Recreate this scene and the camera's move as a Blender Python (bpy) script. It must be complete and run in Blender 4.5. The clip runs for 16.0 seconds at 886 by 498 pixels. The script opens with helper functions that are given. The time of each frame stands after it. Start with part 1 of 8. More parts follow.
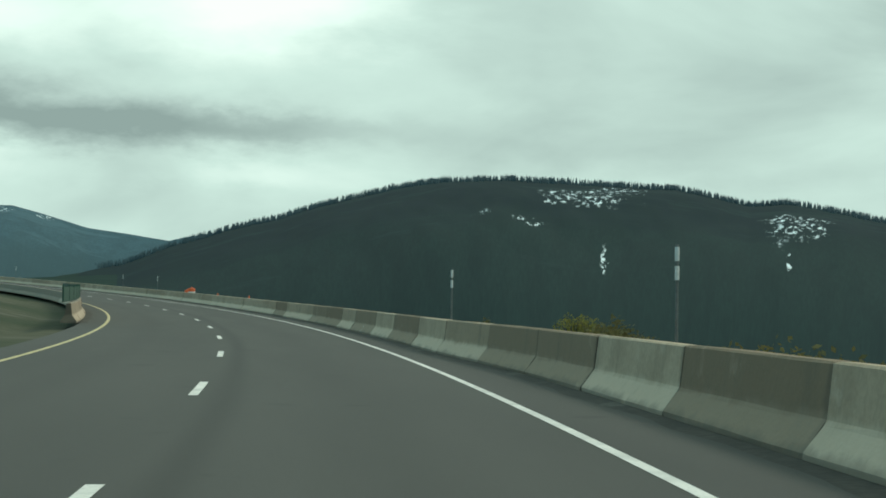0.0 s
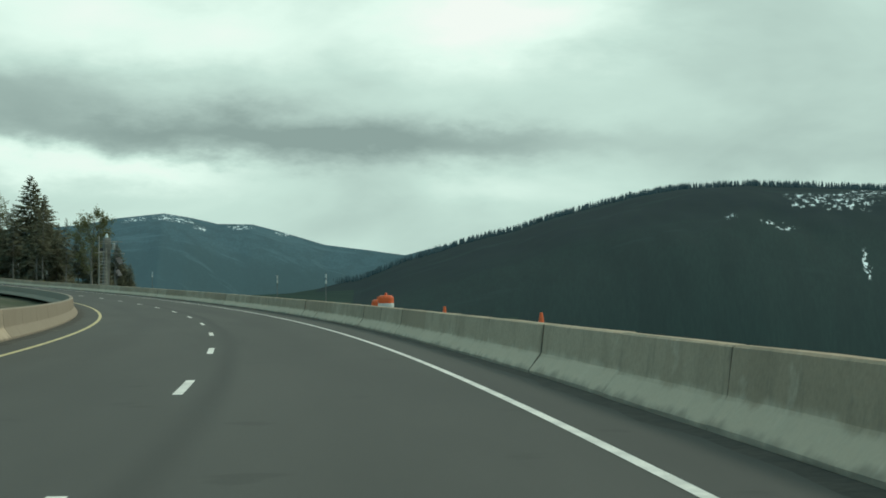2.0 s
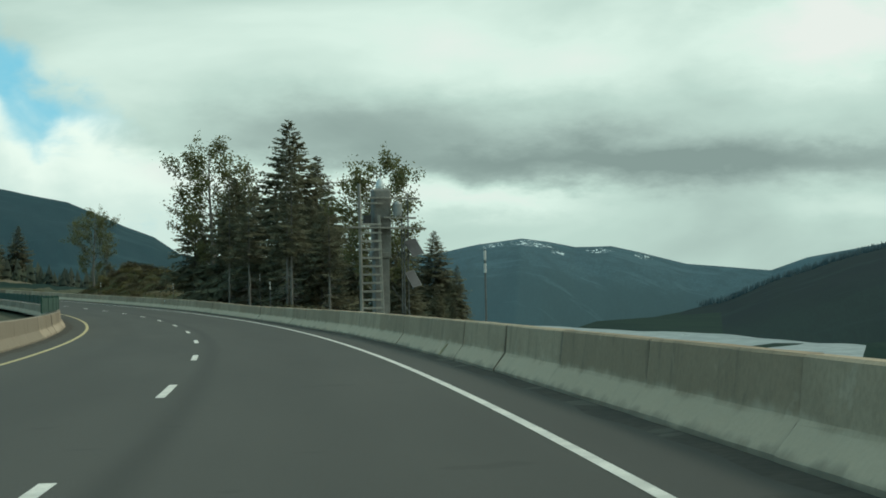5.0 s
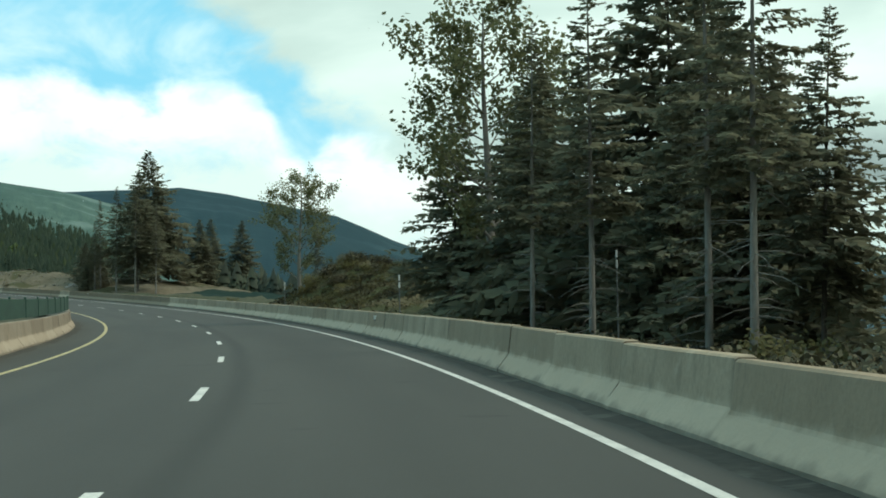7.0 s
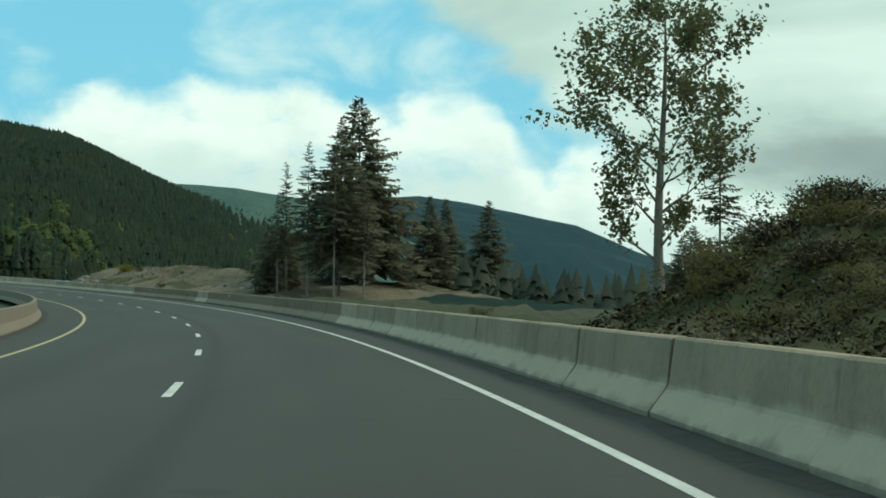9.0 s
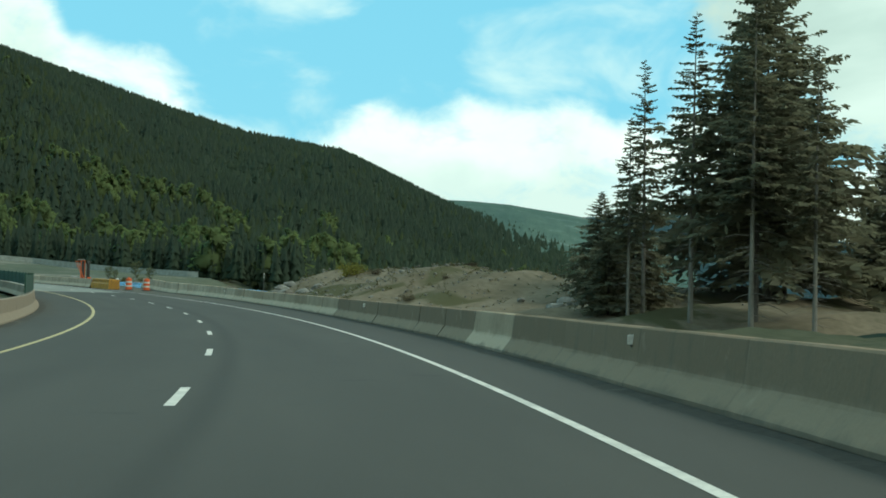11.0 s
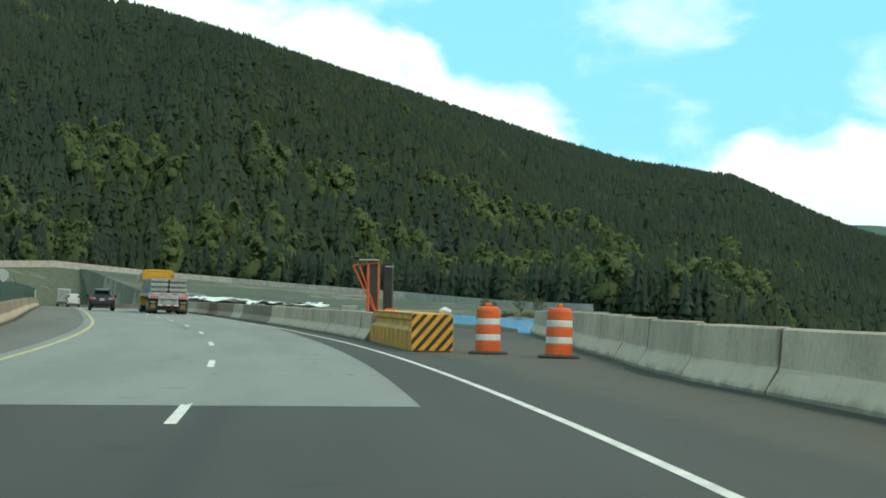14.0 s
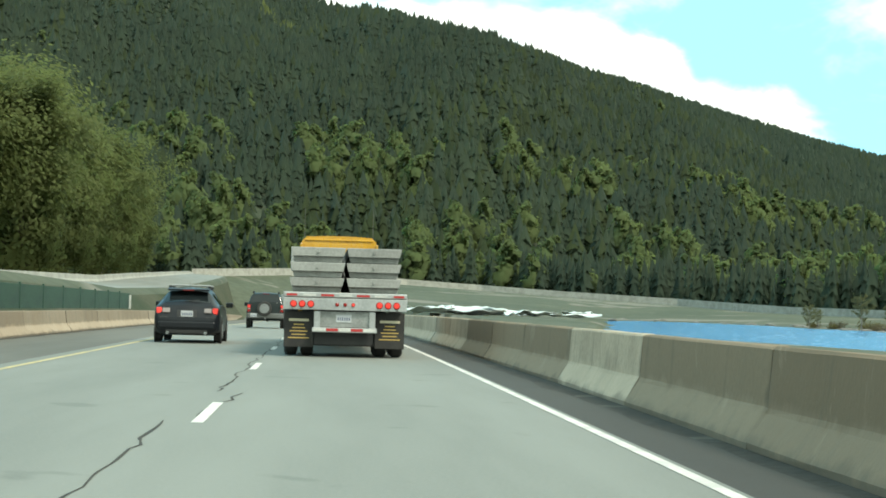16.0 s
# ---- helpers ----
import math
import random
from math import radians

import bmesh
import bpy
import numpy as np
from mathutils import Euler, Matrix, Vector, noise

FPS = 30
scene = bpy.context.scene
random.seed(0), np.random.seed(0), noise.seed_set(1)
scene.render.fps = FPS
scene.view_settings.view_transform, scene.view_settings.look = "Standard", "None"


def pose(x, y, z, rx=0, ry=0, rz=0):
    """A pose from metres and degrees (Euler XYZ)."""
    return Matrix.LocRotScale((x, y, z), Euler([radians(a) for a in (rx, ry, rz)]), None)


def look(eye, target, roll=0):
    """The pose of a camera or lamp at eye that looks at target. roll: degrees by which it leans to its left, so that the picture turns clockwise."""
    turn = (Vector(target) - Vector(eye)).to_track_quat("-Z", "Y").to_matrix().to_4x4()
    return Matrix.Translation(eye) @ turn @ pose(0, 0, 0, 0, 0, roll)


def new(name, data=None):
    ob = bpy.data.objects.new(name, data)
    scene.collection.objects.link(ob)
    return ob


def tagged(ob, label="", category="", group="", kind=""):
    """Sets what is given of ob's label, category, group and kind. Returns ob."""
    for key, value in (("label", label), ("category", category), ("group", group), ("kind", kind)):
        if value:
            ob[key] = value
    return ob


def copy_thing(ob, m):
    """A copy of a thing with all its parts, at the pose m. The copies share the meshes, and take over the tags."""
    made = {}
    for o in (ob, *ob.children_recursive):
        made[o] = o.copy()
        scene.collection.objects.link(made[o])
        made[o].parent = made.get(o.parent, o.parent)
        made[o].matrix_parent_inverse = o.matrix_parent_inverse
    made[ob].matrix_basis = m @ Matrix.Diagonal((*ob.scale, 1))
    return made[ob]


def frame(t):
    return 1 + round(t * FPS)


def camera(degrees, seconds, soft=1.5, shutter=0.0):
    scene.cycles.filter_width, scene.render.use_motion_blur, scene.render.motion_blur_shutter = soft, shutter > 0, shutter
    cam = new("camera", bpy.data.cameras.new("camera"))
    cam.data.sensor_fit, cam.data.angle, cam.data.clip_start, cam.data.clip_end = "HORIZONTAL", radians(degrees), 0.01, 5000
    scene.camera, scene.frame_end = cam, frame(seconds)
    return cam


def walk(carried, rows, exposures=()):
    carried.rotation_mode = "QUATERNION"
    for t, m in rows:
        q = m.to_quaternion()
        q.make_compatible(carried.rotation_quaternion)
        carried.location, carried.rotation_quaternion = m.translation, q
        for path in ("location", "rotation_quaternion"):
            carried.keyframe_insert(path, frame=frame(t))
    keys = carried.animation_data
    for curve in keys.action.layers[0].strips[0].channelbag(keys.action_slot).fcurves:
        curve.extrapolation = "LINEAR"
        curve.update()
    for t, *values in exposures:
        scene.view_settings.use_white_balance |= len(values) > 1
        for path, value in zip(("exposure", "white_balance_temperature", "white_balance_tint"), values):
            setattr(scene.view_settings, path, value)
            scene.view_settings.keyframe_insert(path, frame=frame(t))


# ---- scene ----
# ================= camera and its way =================
cam = camera(30.48, 16.0, soft=1.75)
PATH = [  # seconds, x, y, z, yaw, pitch, lean
    (0.0, -0.015, -0.000, 1.091, -3.459, -0.155, -1.867),
    (0.5, -0.352, 18.491, 0.389, -1.274, -0.076, -1.444),
    (1.0, -1.361, 36.980, -0.268, 0.937, 0.035, -0.629),
    (1.5, -3.042, 55.460, -0.881, 2.870, -0.007, -0.837),
    (2.0, -5.356, 73.667, -1.446, 4.808, 0.087, -0.679),
    (2.5, -8.342, 91.650, -1.967, 6.916, 0.177, -0.689),
    (3.0, -11.980, 109.298, -2.443, 9.169, 0.341, -0.293),
    (3.5, -16.203, 126.762, -2.880, 11.261, 0.479, -0.064),
    (4.0, -21.042, 144.079, -3.280, 13.270, 0.610, 0.097),
    (4.5, -26.537, 161.276, -3.642, 15.273, 0.756, 0.321),
    (5.0, -32.740, 178.374, -3.969, 17.347, 0.936, 0.692),
    (5.5, -39.717, 195.383, -4.258, 19.568, 1.171, 1.154),
    (6.0, -47.548, 212.297, -4.510, 22.015, 1.480, 1.343),
    (6.5, -55.931, 228.788, -4.717, 24.370, 1.563, 0.593),
    (7.0, -64.740, 244.642, -4.877, 26.675, 1.546, 0.450),
    (7.5, -74.089, 260.040, -4.993, 28.687, 1.594, 0.347),
    (8.0, -84.193, 275.482, -5.067, 30.705, 1.735, -0.657),
    (8.5, -94.948, 290.617, -5.093, 32.816, 1.813, -0.564),
    (9.0, -106.469, 305.477, -5.072, 35.017, 1.943, -0.339),
    (9.5, -118.683, 319.944, -5.002, 37.297, 2.101, -0.241),
    (10.0, -131.503, 333.909, -4.882, 39.644, 2.261, -0.380),
    (10.5, -144.832, 347.278, -4.713, 42.047, 2.400, -0.760),
    (11.0, -158.559, 359.965, -4.498, 44.492, 2.494, -1.215),
    (11.5, -172.565, 371.902, -4.240, 46.968, 2.519, -1.241),
    (12.0, -187.093, 383.343, -3.936, 49.341, 2.587, -0.707),
    (12.5, -202.313, 394.378, -3.583, 51.538, 2.859, -0.721),
    (13.0, -217.748, 404.596, -3.196, 53.743, 3.031, -0.825),
    (13.5, -233.396, 414.262, -2.773, 55.773, 3.210, -0.944),
    (14.0, -249.501, 423.264, -2.316, 57.921, 3.456, -0.693),
    (14.5, -265.635, 431.353, -1.843, 60.140, 3.446, -1.043),
    (15.0, -282.485, 439.061, -1.333, 62.651, 3.581, -0.719),
    (15.5, -299.242, 446.052, -0.816, 65.002, 3.600, -0.862),
    (16.0, -316.304, 452.541, -0.289, 66.596, 3.679, -0.447),
]
walk(cam, [(t, pose(x, y, z, 90 + pitch, lean, yaw)) for t, x, y, z, yaw, pitch, lean in PATH],
     exposures=[(0.0, 0.14, 6500, -2), (2.5, -0.02, 6500, -3), (5.5, -0.12, 6500, -2), (6.4, 0.15, 6450, 0), (7.4, 0.22, 6450, 0), (8.5, -0.08, 6400, -6), (11.0, 0.13, 6400, -6), (12.2, 0.08, 6350, -9),
                (13.5, 0.36, 6400, -2), (14.5, 0.54, 6700, 4), (16.0, 1.0, 6900, 5)])

# ================= the road's line =================
S0, S1, STEP = -160.0, 1300.0, 0.5
S = np.arange(S0, S1 + STEP, STEP)


def heading(s):
    """Direction of the road in radians, s metres along it: a long bend to the left."""
    u = np.minimum(s, 590.0) / 500.0
    return 0.99175 * u + 0.04747 * u ** 2 + 0.04453 * u ** 3 - 0.03829 * u ** 4 + np.maximum(s - 590.0, 0) / 500.0 * 0.0735


def grade(s):
    v = np.clip(np.asarray(s) / 300.0 - 1.0, -1.05, 1.3)
    return np.polynomial.chebyshev.chebval(v, [-0.00243, 0.03586, -0.00173, -0.00174, -0.00101])


def bank(s):
    v = np.clip(np.asarray(s) / 300.0 - 1.0, -1.0, 0.97)
    return np.polynomial.chebyshev.chebval(v, [0.00647, -0.00966, -0.00665, -0.01098])


HEAD = heading(np.maximum(S, 0.0)) + np.minimum(S, 0.0) * 0.0010
MID = (HEAD[1:] + HEAD[:-1]) / 2
LINE_X = np.concatenate([[0], np.cumsum(-np.sin(MID) * STEP)])
LINE_Y = np.concatenate([[0], np.cumsum(np.cos(MID) * STEP)])
LINE_Z = np.concatenate([[0], np.cumsum(grade(S[:-1] + STEP / 2) * STEP)])
AT0 = int(round(-S0 / STEP))
LINE_X, LINE_Y, LINE_Z = LINE_X - LINE_X[AT0], LINE_Y - LINE_Y[AT0], LINE_Z - LINE_Z[AT0]


def road_point(s, lat, up=0.0):
    """World point s metres along the road, lat metres to its right, up metres over the pavement. Takes arrays."""
    h = np.interp(s, S, HEAD)
    b = bank(s)
    near = np.clip(lat, -14.0, 14.0)
    return (np.interp(s, S, LINE_X) + lat * np.cos(h), np.interp(s, S, LINE_Y) + lat * np.sin(h),
            np.interp(s, S, LINE_Z) + near * np.tan(b) + up)


def road_pose(s, lat, up=0.0, turn=0.0):
    """Pose at a place on the road: +y runs along it, +x to its right, tilted with the pavement."""
    x, y, z = (float(v) for v in road_point(s, lat, up))
    h = float(np.interp(s, S, HEAD))
    return pose(x, y, z, 0, 0, math.degrees(h) + turn) @ pose(0, 0, 0, math.degrees(math.atan(float(grade(s)))), -math.degrees(float(bank(s))) if abs(lat) < 16 else 0, 0)

# ================= sky and sun =================
SUN_AZ, SUN_EL = radians(-70.0), radians(48.0)   # azimuth anticlockwise from +y
world = bpy.data.worlds.new("sky")
scene.world = world
world.use_nodes = True


class Graph:
    """Short hand for building node trees."""

    def __init__(self, tree):
        self.tree = tree
        tree.nodes.clear()

    def node(self, kind, **props):
        n = self.tree.nodes.new(kind)
        for k, v in props.items():
            if k == "op":
                n.operation = v
            elif k == "blend":
                n.blend_type = v
            elif k == "dims":
                n.noise_dimensions = v
            elif k == "feature":
                n.feature = v
            elif k == "dtype":
                n.data_type = v
            elif k == "interp":
                n.interpolation_type = v
            elif k == "clamp":
                n.use_clamp = v
        return n

    def put(self, value, socket):
        if isinstance(value, bpy.types.NodeSocket):
            self.tree.links.new(value, socket)
        elif value is not None:
            if isinstance(value, (tuple, list)) and len(value) == 3 and len(socket.default_value) == 4:
                value = (*value, 1.0)
            socket.default_value = value

    def math(self, op, a, b=None, c=None, clamp=False):
        n = self.node("ShaderNodeMath", op=op, clamp=clamp)
        for i, v in enumerate((a, b, c)):
            self.put(v, n.inputs[i])
        return n.outputs[0]

    def vec(self, op, a, b=None, scale=None):
        n = self.node("ShaderNodeVectorMath", op=op)
        self.put(a, n.inputs[0])
        self.put(b, n.inputs[1])
        if scale is not None:
            self.put(scale, n.inputs["Scale"])
        return n.outputs["Value" if op in ("DOT_PRODUCT", "LENGTH", "DISTANCE") else "Vector"]

    def split(self, v):
        n = self.node("ShaderNodeSeparateXYZ")
        self.put(v, n.inputs[0])
        return n.outputs

    def join(self, x, y, z=0.0):
        n = self.node("ShaderNodeCombineXYZ")
        for i, v in enumerate((x, y, z)):
            self.put(v, n.inputs[i])
        return n.outputs[0]

    def noise(self, v, scale, detail=3.0, rough=0.55, warp=0.0):
        n = self.node("ShaderNodeTexNoise")
        self.put(v, n.inputs["Vector"])
        self.put(scale, n.inputs["Scale"])
        self.put(detail, n.inputs["Detail"])
        self.put(rough, n.inputs["Roughness"])
        self.put(warp, n.inputs["Distortion"])
        return n.outputs["Fac"]

    def step(self, v, lo, hi, to_lo=0.0, to_hi=1.0, interp="SMOOTHSTEP"):
        n = self.node("ShaderNodeMapRange", interp=interp)
        for i, x in enumerate((v, lo, hi, to_lo, to_hi)):
            self.put(x, n.inputs[i])
        return n.outputs[0]

    def mix(self, f, a, b, blend="MIX"):
        n = self.node("ShaderNodeMix", dtype="RGBA")
        n.blend_type = blend
        self.put(f, n.inputs[0])
        self.put(a, n.inputs[6])
        self.put(b, n.inputs[7])
        return n.outputs[2]

    def ramp(self, f, stops):
        n = self.node("ShaderNodeValToRGB")
        e = n.color_ramp.elements
        while len(e) < len(stops):
            e.new(0.5)
        for el, (p, c) in zip(e, stops):
            el.position = p
            el.color = (c, c, c, 1) if isinstance(c, (int, float)) else (*c, 1)
        self.put(f, n.inputs[0])
        return n.outputs[0]


def build_sky():
    g = Graph(world.node_tree)
    d = g.node("ShaderNodeTexCoord").outputs["Generated"]
    x, y, z = g.split(d)
    az = g.math("MULTIPLY", g.math("ARCTAN2", g.math("MULTIPLY", x, -1.0), y), 57.2958)
    el = g.math("MULTIPLY", g.math("ARCSINE", z), 57.2958)
    sky = g.node("ShaderNodeTexSky")
    sky.sky_type = "NISHITA"
    sky.sun_disc = False
    sky.sun_elevation, sky.sun_rotation = SUN_EL, -SUN_AZ
    sky.air_density, sky.dust_density, sky.ozone_density = 1.0, 0.6, 2.0
    blue = g.mix(0.75, g.vec("SCALE", sky.outputs[0], scale=1.0), (3.2, 8.6, 11.6))
    p = g.join(g.math("MULTIPLY", az, 0.1), g.math("MULTIPLY", el, 0.16))
    big = g.noise(p, 1.0, 4.0, 0.55, 0.2)
    mid = g.noise(p, 4.0, 5.0, 0.55, 0.3)
    streak = g.noise(g.join(g.math("MULTIPLY", az, 0.055), g.math("MULTIPLY", el, 0.15), 4.3), 1.5, 5.0, 0.5, 0.35)
    # the grey deck over the valley: ragged dark bases with lighter gaps below and a glow above
    w1 = g.math("MULTIPLY", g.math("SUBTRACT", g.noise(g.join(g.math("MULTIPLY", az, 0.16), g.math("MULTIPLY", el, 0.45), 7.7), 1.0, 5.0, 0.6), 0.5), 7.0)
    w2 = g.math("MULTIPLY", g.math("SUBTRACT", g.noise(g.join(g.math("MULTIPLY", az, 0.22), g.math("MULTIPLY", el, 0.5), 2.2), 1.0, 6.0, 0.62), 0.5), 2.6)
    waz, wel = g.math("ADD", az, w1), g.math("ADD", el, w2)
    tone = g.math("ADD", 0.56, g.math("MULTIPLY", g.math("SUBTRACT", streak, 0.5), 0.9))
    for a0, e0, ra, re, k in ((21.5, 5.2, 6.0, 1.1, -0.4), (18.5, 3.95, 4.5, 0.7, -0.38), (10.0, 3.7, 4.2, 0.95, -0.5), (3.6, 3.9, 5.0, 0.6, -0.3), (14.6, 4.3, 3.0, 0.7, -0.25), (-8.0, 3.6, 12.0, 1.2, -0.1),
                              (3.2, 8.4, 5.0, 1.7, 0.55), (13.5, 7.3, 4.5, 1.1, 0.22), (-17.0, 6.0, 9.0, 4.0, -0.16), (5.5, 2.3, 4.5, 0.7, 0.14), (15.0, 2.75, 5.0, 0.6, 0.3), (22.5, 3.1, 4.0, 0.7, 0.32), (27.0, 3.7, 4.0, 1.0, 0.3)):
        q = g.math("ADD", g.math("POWER", g.math("DIVIDE", g.math("SUBTRACT", waz, a0), ra), 2.0), g.math("POWER", g.math("DIVIDE", g.math("SUBTRACT", wel, e0), re), 2.0))
        tone = g.math("ADD", tone, g.math("MULTIPLY", g.math("EXPONENT", g.math("MULTIPLY", q, -1.0)), k))
    deck_c = g.ramp(tone, [(0.0, (0.3, 0.38, 0.375)), (0.3, (0.44, 0.545, 0.53)), (0.58, (0.64, 0.79, 0.75)), (0.8, (0.86, 1.0, 0.95)), (1.0, (1.0, 1.0, 1.0))])
    deck_c = g.vec("SCALE", deck_c, scale=10.9)
    edge = g.math("ADD", g.math("SUBTRACT", az, g.math("MULTIPLY", el, 1.15)), g.math("MULTIPLY", g.math("SUBTRACT", mid, 0.5), 5.0))
    deck = g.step(edge, 21.8, 24.3, 1.0, 0.0)
    # white cumulus banks: the height of their tops along the horizon
    top = g.ramp(g.step(az, 25.0, 75.0, 0.0, 1.0, "LINEAR"), [((q - 25.0) / 50.0, e / 14.0) for q, e in (
        (25.0, 4.6), (29.0, 5.6), (30.4, 5.75), (31.4, 4.7), (32.2, 5.6), (33.0, 6.9), (34.0, 7.45), (35.4, 7.2), (37.2, 6.9), (38.6, 6.9), (40.2, 8.2), (41.8, 7.6), (43.8, 7.85), (45.4, 7.4), (47.2, 7.85), (48.6, 6.6),
        (50.5, 5.6), (52.6, 7.0), (54.6, 8.9), (56.2, 9.2), (57.6, 9.6), (58.8, 11.2), (61.0, 11.6), (63.0, 12.0), (68.0, 12.5), (75.0, 13.5))])
    top = g.math("MULTIPLY", top, 14.0)
    lump = g.math("ADD", g.math("MULTIPLY", g.math("SUBTRACT", mid, 0.5), 2.6), g.math("MULTIPLY", g.math("SUBTRACT", big, 0.5), 0.8))
    gap = g.math("ADD", g.math("SUBTRACT", top, el), lump)
    bank_m = g.math("MULTIPLY", g.step(gap, -0.35, 1.0), g.step(g.noise(p, 3.1, 5.0, 0.6, 0.4), 0.28, 0.5, 0.62, 1.0))
    shade = g.step(g.math("ADD", gap, g.math("MULTIPLY", g.noise(p, 2.6, 4.0, 0.55, 0.3), 4.0)), 2.2, 5.6)
    bank_c = g.mix(shade, (11.7, 12.6, 12.0), (8.6, 10.1, 9.8))
    wisp = g.math("MULTIPLY", g.step(g.noise(p, 1.7, 5.0, 0.55, 0.35), 0.5, 0.75), 0.7)
    c = g.mix(wisp, blue, (9.6, 11.4, 11.2))
    c = g.mix(bank_m, c, bank_c)
    c = g.mix(deck, c, deck_c)
    c = g.mix(g.step(el, -1.5, -6.0), c, (1.2, 1.6, 1.5))
    bg = g.node("ShaderNodeBackground")
    g.put(c, bg.inputs[0])
    bg.inputs[1].default_value = 0.085
    g.tree.links.new(bg.outputs[0], g.node("ShaderNodeOutputWorld").inputs[0])


build_sky()
sun = new("sun", bpy.data.lights.new("sun", "SUN"))
sun.data.energy, sun.data.angle, sun.data.color = 1.5, radians(12), (1.0, 0.96, 0.88)
sun.matrix_world = look((0, 0, 0), (math.sin(SUN_AZ) * math.cos(SUN_EL), -math.cos(SUN_AZ) * math.cos(SUN_EL), -math.sin(SUN_EL)))

# ================= materials =================


def surface(name, base, other=None, scale=1.0, fine=None, rough=0.8, bump=0.2, metal=0.0, vary=0.0, coords="Object", stretch=(1, 1, 1),
            island=0.0, patch=None, coat=0.0, spec=0.5):
    """A worn, uneven surface: base mixed with other over two scales of noise, with fine relief."""
    m = bpy.data.materials.new(name)
    m.use_nodes = True
    g = Graph(m.node_tree)
    if coords == "World":
        p = g.node("ShaderNodeNewGeometry").outputs["Position"]
    else:
        p = g.node("ShaderNodeTexCoord").outputs["Object"]
    p = g.vec("MULTIPLY", p, stretch)
    other = other or tuple(v * 0.75 for v in base)
    fine = fine or scale * 9.0
    n1 = g.noise(p, scale, 4.0)
    n2 = g.noise(p, fine, 4.0)
    c = g.mix(g.step(n1, 0.35, 0.68), base, other)
    c = g.mix(g.step(n2, 0.3, 0.75, 0.0, 0.45), c, tuple(v * 0.72 for v in other))
    if patch:
        c = g.mix(g.step(g.noise(p, patch[1], 3.0, 0.6, 0.5), patch[2], patch[2] + 0.06), c, patch[0])
    if vary:
        r = g.node("ShaderNodeObjectInfo").outputs["Random"]
        c = g.mix(1.0, c, g.ramp(r, [(0.0, 1 - vary), (1.0, 1 + vary)]), "MULTIPLY")
    if island:
        r = g.node("ShaderNodeNewGeometry").outputs["Random Per Island"]
        c = g.mix(1.0, c, g.ramp(r, [(0.0, 1 - island), (1.0, 1 + island)]), "MULTIPLY")
    b = g.node("ShaderNodeBsdfPrincipled")
    g.put(c, b.inputs["Base Color"])
    g.put(g.step(n2, 0.2, 0.8, max(rough - 0.08, 0.03), min(rough + 0.08, 1.0)), b.inputs["Roughness"])
    b.inputs["Metallic"].default_value = metal
    b.inputs["Specular IOR Level"].default_value = spec
    b.inputs["Coat Weight"].default_value = coat
    if bump:
        k = g.node("ShaderNodeBump")
        k.inputs["Strength"].default_value = bump
        k.inputs["Distance"].default_value = 0.02
        g.put(g.math("ADD", n2, g.math("MULTIPLY", n1, 0.5)), k.inputs["Height"])
        g.put(k.outputs[0], b.inputs["Normal"])
    g.tree.links.new(b.outputs[0], g.node("ShaderNodeOutputMaterial").inputs[0])
    return m


def foliage(name, dark, light, scale=0.08, far=0.0, haze=(0.2, 0.3, 0.34), own=0.7, fine=0.0, thin=0.0):
    """Leaves and needles: each clump has its own tone, groves differ; far mixes the pale haze of distance into the
    colour.
    """
    m = bpy.data.materials.new(name)
    m.use_nodes = True
    g = Graph(m.node_tree)
    geo = g.node("ShaderNodeNewGeometry")
    n1 = g.noise(geo.outputs["Position"], scale, 3.0)
    r = geo.outputs["Random Per Island"]
    f = g.math("ADD", g.math("MULTIPLY", r, own), g.math("ADD", g.math("MULTIPLY", g.math("SUBTRACT", n1, 0.5), 1.6), (0.7 - own) / 2))
    if fine:
        f = g.math("ADD", f, g.math("MULTIPLY", g.math("SUBTRACT", g.noise(geo.outputs["Position"], fine, 2.0), 0.5), 1.5))
    c = g.mix(g.step(f, 0.1, 0.85), dark, light)
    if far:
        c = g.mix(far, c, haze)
    b = g.node("ShaderNodeBsdfPrincipled")
    g.put(c, b.inputs["Base Color"])
    b.inputs["Roughness"].default_value = 0.75
    b.inputs["Specular IOR Level"].default_value = 0.2
    end = b.outputs[0]
    if thin:
        tr = g.node("ShaderNodeBsdfTranslucent")
        g.put(g.mix(0.5, c, light), tr.inputs["Color"])
        ms = g.node("ShaderNodeMixShader")
        ms.inputs[0].default_value = thin
        g.tree.links.new(end, ms.inputs[1])
        g.tree.links.new(tr.outputs[0], ms.inputs[2])
        end = ms.outputs[0]
    g.tree.links.new(end, g.node("ShaderNodeOutputMaterial").inputs[0])
    return m


